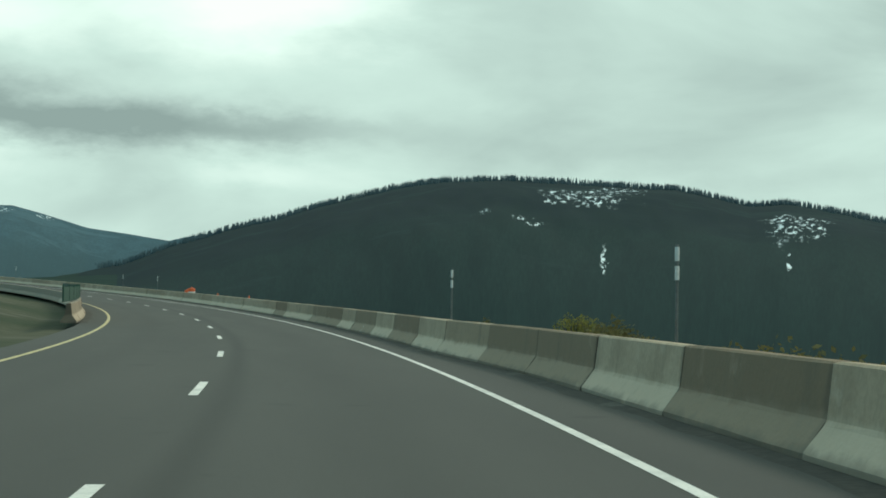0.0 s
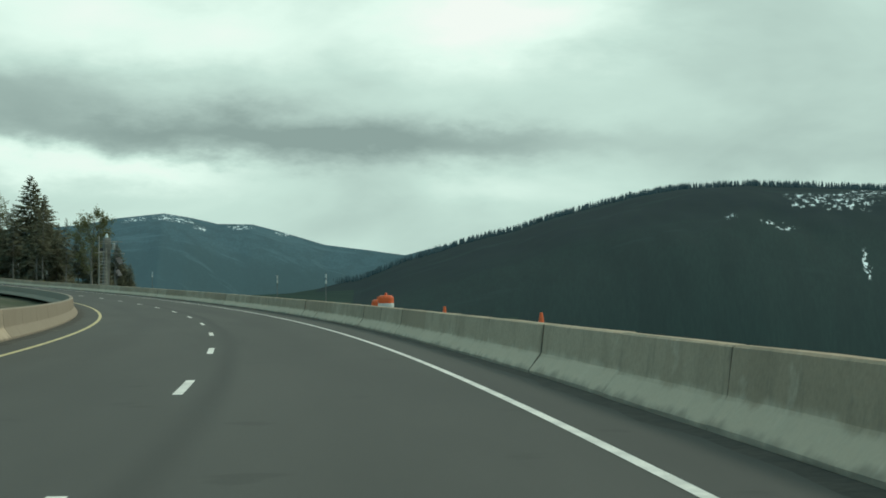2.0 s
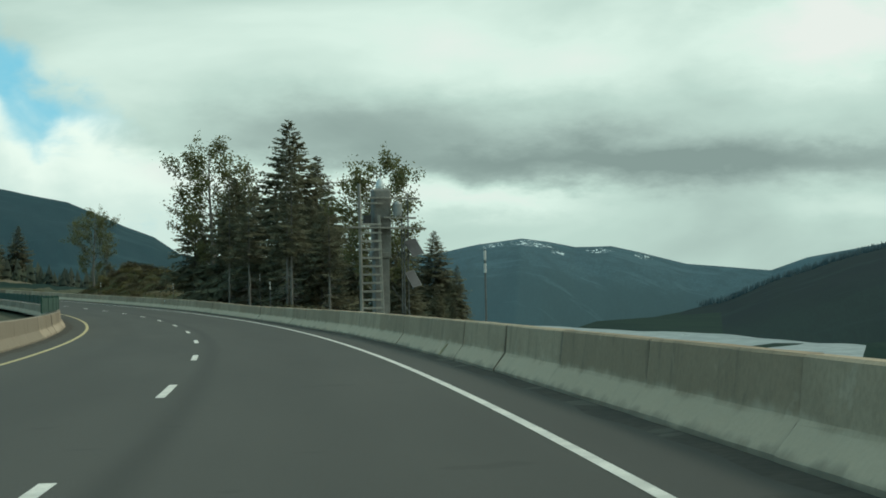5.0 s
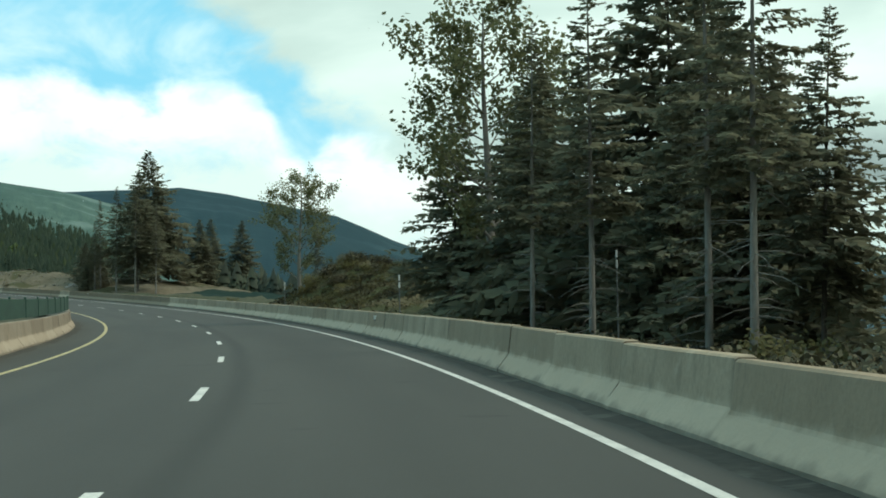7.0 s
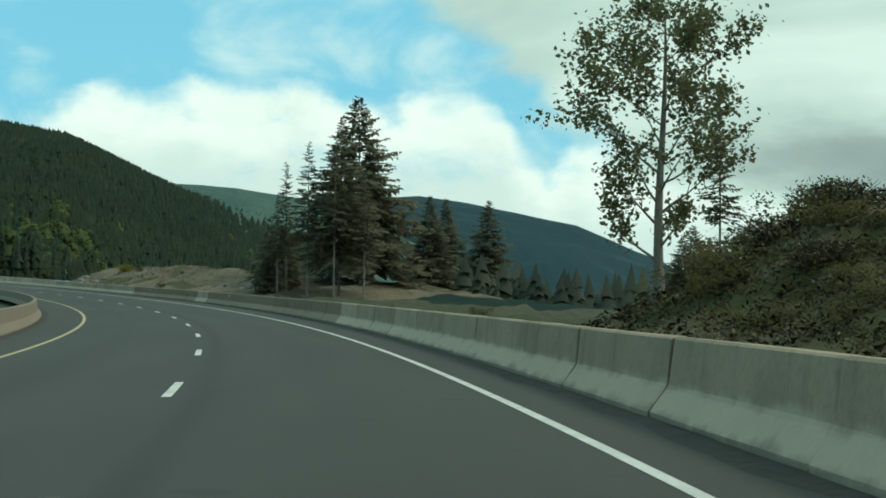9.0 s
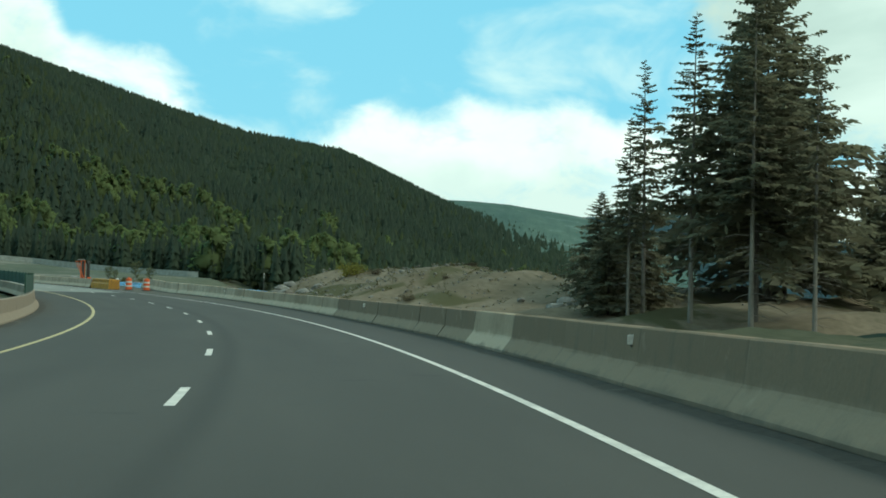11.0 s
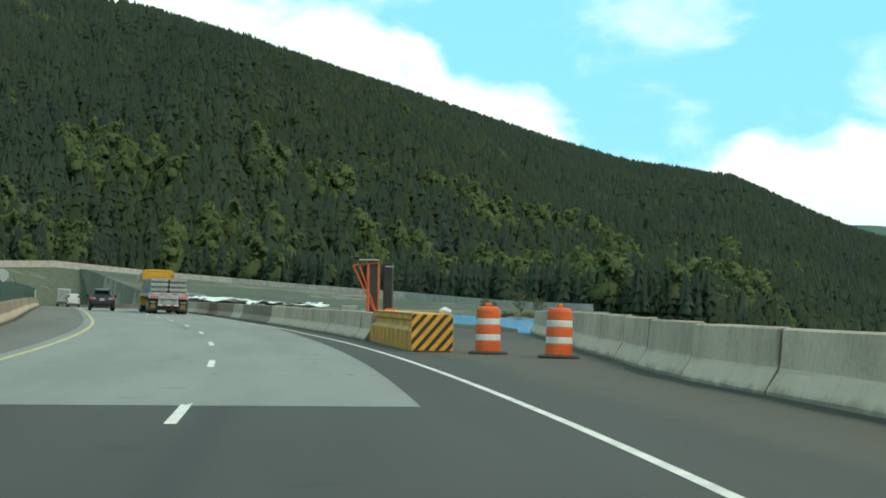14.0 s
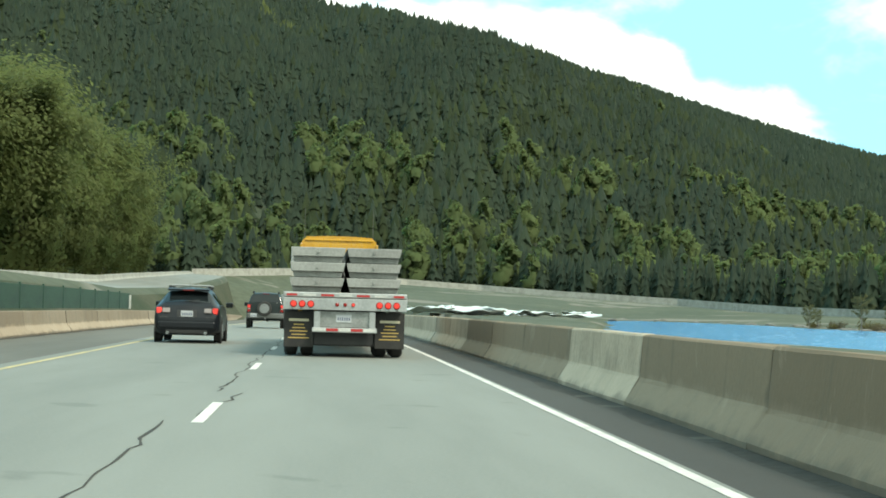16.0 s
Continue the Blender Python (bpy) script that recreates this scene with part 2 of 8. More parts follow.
def pavement(name, base, dark, streak, rough=0.85, dust=None):
    """Road surface with darker wheel tracks and an oil streak along each lane; the UV map holds metres across and along."""
    m = bpy.data.materials.new(name)
    m.use_nodes = True
    g = Graph(m.node_tree)
    uv = g.node("ShaderNodeUVMap").outputs[0]
    u, v, _ = g.split(uv)
    grain = g.noise(uv, 28.0, 4.0, 0.7)
    blot = g.noise(g.vec("MULTIPLY", uv, (0.5, 0.06, 1.0)), 1.0, 4.0, 0.6)
    wander = g.math("ADD", u, g.math("MULTIPLY", g.math("SUBTRACT", g.noise(g.join(0.0, g.math("MULTIPLY", v, 0.03)), 1.0, 2.0), 0.5), 0.5))
    c = g.mix(g.step(blot, 0.3, 0.72), base, dark)
    for centre, wide, strong in streak:
        off = g.math("ABSOLUTE", g.math("SUBTRACT", wander, centre))
        c = g.mix(g.math("MULTIPLY", g.step(off, 0.0, wide, 1.0, 0.0), g.math("MULTIPLY", g.step(blot, 0.2, 0.7, 1.0, 0.5), strong)), c, tuple(k * 0.5 for k in dark))
    if dust:
        # silt tracked over the widened shoulder
        drift = g.math("ADD", u, g.math("MULTIPLY", g.math("SUBTRACT", g.noise(g.vec("MULTIPLY", uv, (0.8, 0.12, 1.0)), 1.0, 4.0, 0.6), 0.5), 4.0))
        where = g.math("MULTIPLY", g.step(drift, 2.7, 4.2), g.math("MULTIPLY", g.step(v, 490, 515), g.step(v, 566, 572, 1.0, 0.0)))
        c = g.mix(g.math("MULTIPLY", where, 0.8), c, dust)
    spot = g.step(g.noise(uv, 0.9, 2.0, 0.5), 0.66, 0.72, 0.0, 0.45)
    c = g.mix(spot, c, tuple(k * 0.6 for k in dark))
    c = g.mix(g.step(grain, 0.3, 0.8, 0.0, 0.35), c, tuple(k * 1.5 for k in base))
    b = g.node("ShaderNodeBsdfPrincipled")
    g.put(c, b.inputs["Base Color"])
    g.put(g.step(grain, 0.2, 0.8, rough - 0.1, rough + 0.1), b.inputs["Roughness"])
    b.inputs["Specular IOR Level"].default_value = 0.3
    k = g.node("ShaderNodeBump")
    k.inputs["Strength"].default_value = 0.25
    k.inputs["Distance"].default_value = 0.01
    g.put(grain, k.inputs["Height"])
    g.put(k.outputs[0], b.inputs["Normal"])
    g.tree.links.new(b.outputs[0], g.node("ShaderNodeOutputMaterial").inputs[0])
    return m


def plain(name, color, rough=0.5, metal=0.0, emit=0.0, alpha=1.0, transmit=0.0):
    m = bpy.data.materials.new(name)
    m.use_nodes = True
    b = m.node_tree.nodes["Principled BSDF"]
    b.inputs["Base Color"].default_value = (*color, 1)
    b.inputs["Roughness"].default_value = rough
    b.inputs["Metallic"].default_value = metal
    b.inputs["Transmission Weight"].default_value = transmit
    if emit:
        b.inputs["Emission Color"].default_value = (*color, 1)
        b.inputs["Emission Strength"].default_value = emit
    return m


def slope_of(name, low, high, bare, haze, far, snow=0.0, line=0.5, patches=(), zoned=False, span=30.0):
    """A distant mountainside: forest with clearings, bare rock and snow streaks that run down the slope."""
    m = bpy.data.materials.new(name)
    m.use_nodes = True
    g = Graph(m.node_tree)
    p = g.node("ShaderNodeNewGeometry").outputs["Position"]
    uv = g.node("ShaderNodeUVMap").outputs[0]
    u, v, _ = g.split(uv)
    n1 = g.noise(p, 0.0042, 6.0, 0.65)
    n2 = g.noise(g.join(g.math("MULTIPLY", u, span * 11.0), g.math("MULTIPLY", v, 42.0)), 1.0, 4.0, 0.75)
    n3 = g.noise(g.join(g.math("MULTIPLY", u, span * 1.6), g.math("MULTIPLY", v, 7.0), 2.0), 1.0, 4.0, 0.6, 0.4)
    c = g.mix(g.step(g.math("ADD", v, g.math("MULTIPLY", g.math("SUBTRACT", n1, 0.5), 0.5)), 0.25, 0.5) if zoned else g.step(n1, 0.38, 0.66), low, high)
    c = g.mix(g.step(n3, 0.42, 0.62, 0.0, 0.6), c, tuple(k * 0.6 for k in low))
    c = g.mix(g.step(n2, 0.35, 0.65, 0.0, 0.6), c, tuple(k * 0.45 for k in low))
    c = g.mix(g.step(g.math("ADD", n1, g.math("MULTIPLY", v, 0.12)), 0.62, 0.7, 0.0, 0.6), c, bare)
    # haze of distance, blended into the slope's own colour by the share far
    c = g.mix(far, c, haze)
    if snow:
        run = g.noise(g.join(g.math("MULTIPLY", u, 260.0), g.math("MULTIPLY", v, 26.0)), 1.0, 4.0, 0.7, 0.4)
        zone = g.noise(g.join(g.math("MULTIPLY", u, 45.0), g.math("MULTIPLY", v, 9.0), 3.0), 1.0, 3.0)
        spots = None
        for u0, v0, wu, wv in patches:
            q = g.math("ADD", g.math("POWER", g.math("ABSOLUTE", g.math("DIVIDE", g.math("SUBTRACT", u, u0), wu)), 2.0), g.math("POWER", g.math("ABSOLUTE", g.math("DIVIDE", g.math("SUBTRACT", v, v0), wv)), 2.0))
            q = g.math("ADD", q, g.math("MULTIPLY", g.math("SUBTRACT", zone, 0.5), 3.0))
            k = g.step(q, 0.35, 1.0, 1.0, 0.0)
            spots = k if spots is None else g.math("MAXIMUM", spots, k)
        where = spots if spots is not None else g.math("MULTIPLY", g.step(zone, 0.58, 0.64), g.math("MULTIPLY", g.step(v, line, line + 0.12), g.step(v, 0.97, 0.9)))
        c = g.mix(g.math("MULTIPLY", g.math("MULTIPLY", g.step(run, 0.54, 0.6), where), snow), c, (0.78, 0.85, 0.86))
    b = g.node("ShaderNodeBsdfPrincipled")
    g.put(c, b.inputs["Base Color"])
    b.inputs["Roughness"].default_value = 0.95
    b.inputs["Specular IOR Level"].default_value = 0.1
    g.tree.links.new(b.outputs[0], g.node("ShaderNodeOutputMaterial").inputs[0])
    return m


ASPHALT = pavement("asphalt", (0.0655, 0.0605, 0.0525), (0.0505, 0.047, 0.041), ((-0.98, 0.3, 0.75), (0.5, 0.8, 0.25), (-3.4, 0.6, 0.3)), dust=(0.094, 0.079, 0.058))
CONCRETE_ROAD = pavement("concrete_pavement", (0.225, 0.225, 0.2), (0.17, 0.172, 0.152), ((0.42, 0.9, 0.12), (-3.2, 0.9, 0.1)))
def barrier_concrete(name, stops, toe):
    """Weathered precast concrete: each length has its own age, with rain streaks, pale scuffs and dark damp stains."""
    m = bpy.data.materials.new(name)
    m.use_nodes = True
    g = Graph(m.node_tree)
    info = g.node("ShaderNodeObjectInfo")
    p = g.vec("ADD", g.node("ShaderNodeTexCoord").outputs["Object"], g.vec("SCALE", info.outputs["Location"], scale=0.37))
    tone = g.ramp(info.outputs["Random"], stops)
    broad = g.noise(p, 0.8, 4.0, 0.6)
    streak = g.noise(g.vec("MULTIPLY", p, (1.7, 1.7, 0.45)), 1.6, 4.0, 0.65, 0.3)
    fine = g.noise(p, 16.0, 4.0, 0.65)
    c = g.mix(g.step(broad, 0.38, 0.68, 0.0, 0.4), tone, (0.235, 0.172, 0.112))
    c = g.mix(g.step(streak, 0.52, 0.72, 0.0, 0.4), c, (0.13, 0.112, 0.082))
    c = g.mix(g.step(g.noise(p, 1.3, 4.0, 0.65, 0.6), 0.6, 0.68, 0.0, 0.35 * toe + 0.1), c, (0.52, 0.41, 0.3))
    y = g.split(g.node("ShaderNodeTexCoord").outputs["Object"])[1]
    end = g.math("ADD", y, g.math("MULTIPLY", g.math("SUBTRACT", g.noise(p, 2.5, 3.0), 0.5), 0.5))
    c = g.mix(g.step(end, -0.02, 0.12, 0.45, 0.0), c, (0.07, 0.06, 0.048))
    face = g.step(y, 0.002, 0.01, 0.5, 0.0)
    c = g.mix(g.step(fine, 0.35, 0.75, 0.0, 0.3), c, (0.17, 0.128, 0.09))
    # paler flared toe: skylight on its upturned slope painted in, along with tyre scuffs
    z = g.split(g.node("ShaderNodeTexCoord").outputs["Object"])[2]
    toe_z = g.math("ADD", z, g.math("MULTIPLY", g.math("SUBTRACT", g.noise(p, 1.7, 4.0, 0.6), 0.5), 0.3))
    c = g.mix(g.step(toe_z, 0.24, 0.36, 0.62 * toe, 0.0), c, (0.6, 0.47, 0.345))
    c = g.mix(g.step(toe_z, 0.02, 0.13, 0.55, 0.0), c, (0.13, 0.11, 0.085))
    c = g.mix(face, c, (0.045, 0.04, 0.034))
    b = g.node("ShaderNodeBsdfPrincipled")
    g.put(c, b.inputs["Base Color"])
    b.inputs["Roughness"].default_value = 0.9
    b.inputs["Specular IOR Level"].default_value = 0.25
    k = g.node("ShaderNodeBump")
    k.inputs["Strength"].default_value = 0.35
    k.inputs["Distance"].default_value = 0.015
    g.put(g.math("ADD", fine, broad), k.inputs["Height"])
    g.put(k.outputs[0], b.inputs["Normal"])
    g.tree.links.new(b.outputs[0], g.node("ShaderNodeOutputMaterial").inputs[0])
    return m


BARRIER_C = barrier_concrete("barrier_concrete", [(0.0, (0.345, 0.25, 0.165)), (0.5, (0.415, 0.31, 0.21)), (1.0, (0.48, 0.365, 0.252))], 1.0)
BARRIER_OLD = barrier_concrete("old_barrier_concrete", [(0.0, (0.205, 0.143, 0.09)), (0.6, (0.248, 0.178, 0.115)), (1.0, (0.285, 0.21, 0.138))], 0.3)
BARRIER_GREY = barrier_concrete("grey_barrier_concrete", [(0.0, (0.44, 0.345, 0.25)), (0.5, (0.52, 0.41, 0.3)), (1.0, (0.6, 0.475, 0.35))], 0.9)
BARRIER_MEDIAN = barrier_concrete("median_barrier_concrete", [(0.0, (0.25, 0.2, 0.148)), (0.5, (0.3, 0.243, 0.182)), (1.0, (0.35, 0.287, 0.218))], 0.55)
SILT = surface("gutter_silt", (0.052, 0.043, 0.032), (0.034, 0.029, 0.022), 1.4, 9.0, 0.95, 0.5, coords="World", patch=((0.085, 0.076, 0.06), 0.9, 0.6))
PALE_CONCRETE = surface("pale_concrete", (0.42, 0.405, 0.36), (0.3, 0.29, 0.255), 0.5, 6.0, 0.9, 0.1)
LINE_WHITE = surface("line_white", (0.78, 0.72, 0.65), (0.56, 0.52, 0.47), 2.0, 30.0, 0.7, 0.05, coords="World")
LINE_YELLOW = surface("line_yellow", (0.6, 0.47, 0.22), (0.42, 0.34, 0.18), 2.0, 30.0, 0.7, 0.05, coords="World")
EARTH = surface("earth", (0.09, 0.085, 0.055), (0.045, 0.055, 0.03), 0.06, 1.5, 0.95, 0.5, coords="World", patch=((0.11, 0.098, 0.075), 0.11, 0.62), spec=0.1)
MOUND = surface("mound_dirt", (0.19, 0.155, 0.11), (0.115, 0.095, 0.062), 0.22, 2.2, 0.95, 0.9, coords="World", patch=((0.075, 0.07, 0.034), 0.16, 0.54), spec=0.15)
BROW = surface("scrubby_earth", (0.13, 0.105, 0.06), (0.075, 0.066, 0.034), 0.3, 2.6, 0.95, 0.8, coords="World", patch=((0.06, 0.06, 0.026), 0.22, 0.5), spec=0.1)
SHORE = surface("shore_gravel", (0.085, 0.092, 0.055), (0.055, 0.066, 0.036), 0.03, 0.4, 0.95, 0.4, coords="World", patch=((0.17, 0.155, 0.12), 0.035, 0.56))
GRAVEL = surface("gravel", (0.22, 0.21, 0.19), (0.14, 0.135, 0.12), 0.8, 9.0, 0.95, 0.6, coords="World")
WATER = surface("water", (0.025, 0.15, 0.34), (0.035, 0.18, 0.38), 0.05, 0.7, 0.22, 0.04, coords="World")
WATER_PALE = surface("pale_water", (0.12, 0.16, 0.17), (0.09, 0.13, 0.145), 0.01, 0.1, 0.35, 0.03, coords="World", spec=0.4)
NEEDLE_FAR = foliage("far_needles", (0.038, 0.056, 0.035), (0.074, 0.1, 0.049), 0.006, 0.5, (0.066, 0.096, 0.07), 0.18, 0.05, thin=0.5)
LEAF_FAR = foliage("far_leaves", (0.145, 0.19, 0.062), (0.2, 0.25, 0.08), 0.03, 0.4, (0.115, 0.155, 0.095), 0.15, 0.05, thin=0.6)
VALLEY = surface("valley_woods", (0.018, 0.034, 0.03), (0.027, 0.045, 0.035), 0.012, 0.12, 0.95, 0.4, coords="World", spec=0.03)
FOREST_FLOOR = surface("forest_floor", (0.036, 0.05, 0.028), (0.048, 0.064, 0.034), 0.02, 0.2, 0.95, 0.3, coords="World")

# ================= mesh helpers =================


def mesh_object(name, verts, faces, mat, smooth=False, uv=None, link=True):
    """A mesh from arrays of vertices and faces (all quads or all triangles, or a list)."""
    me = bpy.data.meshes.new(name)
    me.from_pydata([tuple(v) for v in verts] if not isinstance(verts, np.ndarray) else verts.tolist(), [],
                   faces.tolist() if isinstance(faces, np.ndarray) else faces)
    for m in (mat if isinstance(mat, (list, tuple)) else [mat]):
        me.materials.append(m)
    if uv is not None:
        layer = me.uv_layers.new(name="UVMap")
        idx = np.empty(len(me.loops), dtype=np.int32)
        me.loops.foreach_get("vertex_index", idx)
        layer.data.foreach_set("uv", np.asarray(uv, dtype=np.float32)[idx].ravel())
    if smooth:
        me.polygons.foreach_set("use_smooth", np.ones(len(me.polygons), dtype=bool))
    me.update()
    return new(name, me) if link else me


def grid_faces(n, m):
    """Quads of a grid of n rows by m columns."""
    i, j = np.meshgrid(np.arange(n - 1), np.arange(m - 1), indexing="ij")
    a = (i * m + j).ravel()
    return np.stack([a, a + 1, a + m + 1, a + m], 1)


def strip(name, s_values, lats, up, mat):
    """A sheet along the road: columns at the lateral places lats (numbers or functions of s), up over it (one height or one a column)."""
    s = np.asarray(s_values, float)
    cols = [np.full_like(s, l) if not callable(l) else l(s) for l in lats]
    lat = np.stack(cols, 1)
    ss = np.repeat(s[:, None], lat.shape[1], 1)
    x, y, z = road_point(ss, lat, np.broadcast_to(np.asarray(up, float), lat.shape))
    v = np.stack([x, y, z], -1).reshape(-1, 3)
    uv = np.stack([lat, ss], -1).reshape(-1, 2)
    f = grid_faces(len(s), lat.shape[1])
    return mesh_object(name, v, f, mat, True, uv)


def part(name, bm, mat, parent=None, label="", smooth=False):
    """Links a bmesh as one mesh object under a thing or a part."""
    me = bpy.data.meshes.new(name)
    bm.to_mesh(me)
    bm.free()
    for m in (mat if isinstance(mat, (list, tuple)) else [mat]):
        me.materials.append(m)
    if smooth:
        me.polygons.foreach_set("use_smooth", np.ones(len(me.polygons), dtype=bool))
    ob = new(name, me)
    if parent is not None:
        ob.parent = parent
    if label:
        tagged(ob, label)
    return ob


def add_box(bm, size, at=(0, 0, 0), m=None, bevel=0.0):
    t = bmesh.new()
    bmesh.ops.create_cube(t, size=1.0, matrix=Matrix.Translation(at) @ (m or Matrix()) @ Matrix.Diagonal((*size, 1)))
    if bevel:
        bmesh.ops.bevel(t, geom=t.edges[:] + t.verts[:], offset=bevel, segments=2, profile=0.5, affect="EDGES")
    join_into(bm, t)


def join_into(bm, t):
    me = bpy.data.meshes.new("tmp")
    t.to_mesh(me)
    t.free()
    bm.from_mesh(me)
    bpy.data.meshes.remove(me)


def add_tube(bm, a, b, r, r2=None, seg=8):
    a, b = Vector(a), Vector(b)
    d = b - a
    m = Matrix.Translation((a + b) / 2) @ d.to_track_quat("Z", "Y").to_matrix().to_4x4()
    bmesh.ops.create_cone(bm, cap_ends=True, segments=seg, radius1=r, radius2=r if r2 is None else r2, depth=d.length, matrix=m)


def lathe(bm, profile, seg=24, m=None):
    """Turns a profile of (radius, height) round z."""
    m = m or Matrix()
    rings = []
    for r, z in profile:
        rings.append([bm.verts.new(m @ Vector((r * math.cos(2 * math.pi * k / seg), r * math.sin(2 * math.pi * k / seg), z))) for k in range(seg)])
    for a, b in zip(rings, rings[1:]):
        for k in range(seg):
            bm.faces.new((a[k], a[(k + 1) % seg], b[(k + 1) % seg], b[k]))
    bm.faces.new(rings[-1])
    bm.faces.new(list(reversed(rings[0])))


def prism(bm, outline, y0, y1, m=None):
    """A closed outline in x, z drawn out from y0 to y1."""
    m = m or Matrix()
    a = [bm.verts.new(m @ Vector((x, y0, z))) for x, z in outline]
    b = [bm.verts.new(m @ Vector((x, y1, z))) for x, z in outline]
    n = len(a)
    for i in range(n):
        bm.faces.new((a[i], a[(i + 1) % n], b[(i + 1) % n], b[i]))
    bm.faces.new(list(reversed(a)))
    bm.faces.new(b)
    bmesh.ops.recalc_face_normals(bm, faces=bm.faces[:])

# ================= ground, mountains, water =================
RNG = np.random.default_rng(7)


def lerp(points):
    xs, ys = zip(*points)
    return lambda s: np.interp(s, xs, ys)


SHOULDER_R = lerp([(-160, 3.45), (26, 3.42), (34, 3.14), (70, 3.24), (90, 3.27), (125, 3.4), (140, 3.4), (230, 3.17), (242, 2.9), (275, 2.84), (290, 3.0), (342, 3.08), (400, 3.55),
                   (424, 3.75), (440, 3.98), (462, 4.0), (475, 4.28), (497, 4.6), (513, 5.08), (527, 5.45), (536, 5.62), (542, 5.75), (547, 6.5), (557, 7.9), (580, 12.5), (620, 23.0)])
MEDIAN_L = lerp([(-160, -6.0), (74, -6.0), (256, -5.9), (300, -6.4), (330, -6.3), (490, -7.4), (620, -8.4), (1300, -8.6)])


def smooth01(x):
    x = np.clip(x, 0, 1)
    return x * x * (3 - 2 * x)


def mound(s, lat, s0, l0, ws, wl, h):
    return h * np.exp(-((s - s0) / ws) ** 2 - ((lat - l0) / wl) ** 2)


def opposite_rise(s):
    """Height of the opposite carriageway's bank over this one."""
    return np.interp(s, [-160, 300, 420, 480, 560, 640, 700, 760, 800, 900, 1000, 1300], [1.0, 1.0, 1.15, 1.25, 1.7, 2.1, 2.05, 3.2, 4.5, 7.5, 10.4, 16.5])


BASIN_EYE = (-316.3, 452.5, -0.3)


def lake_level(x, y):
    return -4.5 + 0.0315 * (-0.815 * (x - BASIN_EYE[0]) + 0.579 * (y - BASIN_EYE[1]))


FAR_AZ = [44, 51, 54.6, 58.4, 62.3, 65.3, 67.9, 72, 75.4]
FAR_D = [420, 462, 512, 575, 600, 620, 625, 605, 560]
FAR_EL = [1.1, 1.3, 1.45, 1.75, 2.0, 2.22, 2.4, 2.74, 2.66]


def shore_land(az, d):
    """Height of the land round the lake arm, and how far off its near shore lies, at an azimuth and distance from the bridge."""
    shore = np.interp(az, [51, 54.6, 60.3, 62, 64, 72], [238, 300, 400, 330, 260, 200])
    far = np.interp(az, FAR_AZ, FAR_D) + 8.0
    e0 = np.interp(az, [50, 51.4, 54.6, 60.3, 66, 75], [0.72, 0.8, 1.03, 1.22, 1.35, 1.8])
    e1 = np.interp(az, FAR_AZ, FAR_EL)
    e = e0 + (e1 - e0) * smooth01((d - shore) / (far - shore))
    land = BASIN_EYE[2] + d * np.tan(np.radians(e))
    land = land - 60.0 * smooth01((50 - az) / 10) - 0.25 * np.maximum(d - far - 330, 0)
    return np.maximum(land, -75.0), shore


def basin(s, lat):
    """The lake arm past the bend: water bed, gravel shore and the rise to the distant road, over the pavement's line."""
    x, y, z0 = road_point(s, lat)
    dx, dy = x - BASIN_EYE[0], y - BASIN_EYE[1]
    d = np.hypot(dx, dy)
    az = np.degrees(np.arctan2(-dx, dy))
    land, shore = shore_land(az, d)
    inner = np.where(az < 61.0, lake_level(x, y) - 1.6, land - 2.5 * (1 - d / shore))
    k = smooth01((d - shore + 8) / 10.0)
    return inner * (1 - k) + land * k - z0


def ground_drop(s, lat):
    """Height of the land over the pavement's line."""
    right = np.maximum(lat - 6.0, 0)
    left = np.maximum(-lat - 9.0, 0)
    edge = np.interp(s, [-160, 240, 262, 276, 300, 345, 385, 440, 500, 540, 575, 600, 730, 800, 1300], [9, 9, 9.5, 13, 17, 20, 27, 30, 44, 30, 14, 7.5, 7.5, 26, 26])
    z = -0.12 - 0.5 * smooth01((lat - 4.2) / 1.0)
    z = z - np.interp(s, [-160, 190, 260, 1300], [26.0, 22.0, 9.0, 9.0]) * smooth01((lat - edge) / np.interp(s, [-160, 200, 300, 560, 600, 760, 820], [90, 90, 40, 40, 24, 24, 40]))
    z = z - np.interp(s, [-160, 300, 590, 700], [48.0, 48.0, 48.0, 0.0]) * smooth01((lat - np.interp(s, [300, 345], [36, 62])) / np.interp(s, [300, 345], [140, 200]))
    z = z - 1.5 * smooth01((lat - np.interp(s, [248, 276], [7.8, 9.4])) / 2.2) * np.interp(s, [170, 195, 262, 282], [0, 1, 1, 0])
    z = z + opposite_rise(s) * smooth01(left / 3.8) + np.where(s < 400, 1.4, 0.0) * smooth01((left - 4) / 14.0)
    z = z + mound(s, lat, 369, 15.0, 6, 5, 2.7) + mound(s, lat, 357, 15.5, 12, 6, 2.6)
    z = z + mound(s, lat, 510, 19.0, 14, 8.5, 2.9) + mound(s, lat, 492, 31.0, 16, 12, 1.8) + mound(s, lat, 519, 13, 7, 4, 1.3)
    bumps = 0.25 * np.sin(s * 0.31 + lat * 0.17) + 0.2 * np.sin(s * 0.83 - lat * 0.55) + 0.12 * np.sin(s * 1.9 + lat * 1.3)
    z = z + bumps * smooth01((lat - 7) / 6.0) * np.where(lat < 120, 1.0, 0.4)
    z = z + bumps * 0.5 * smooth01((left - 6) / 6.0)
    w = smooth01((lat - 4.4) / 5.5) * smooth01((s - 605) / 40)
    return z * (1 - w) + basin(s, lat) * w


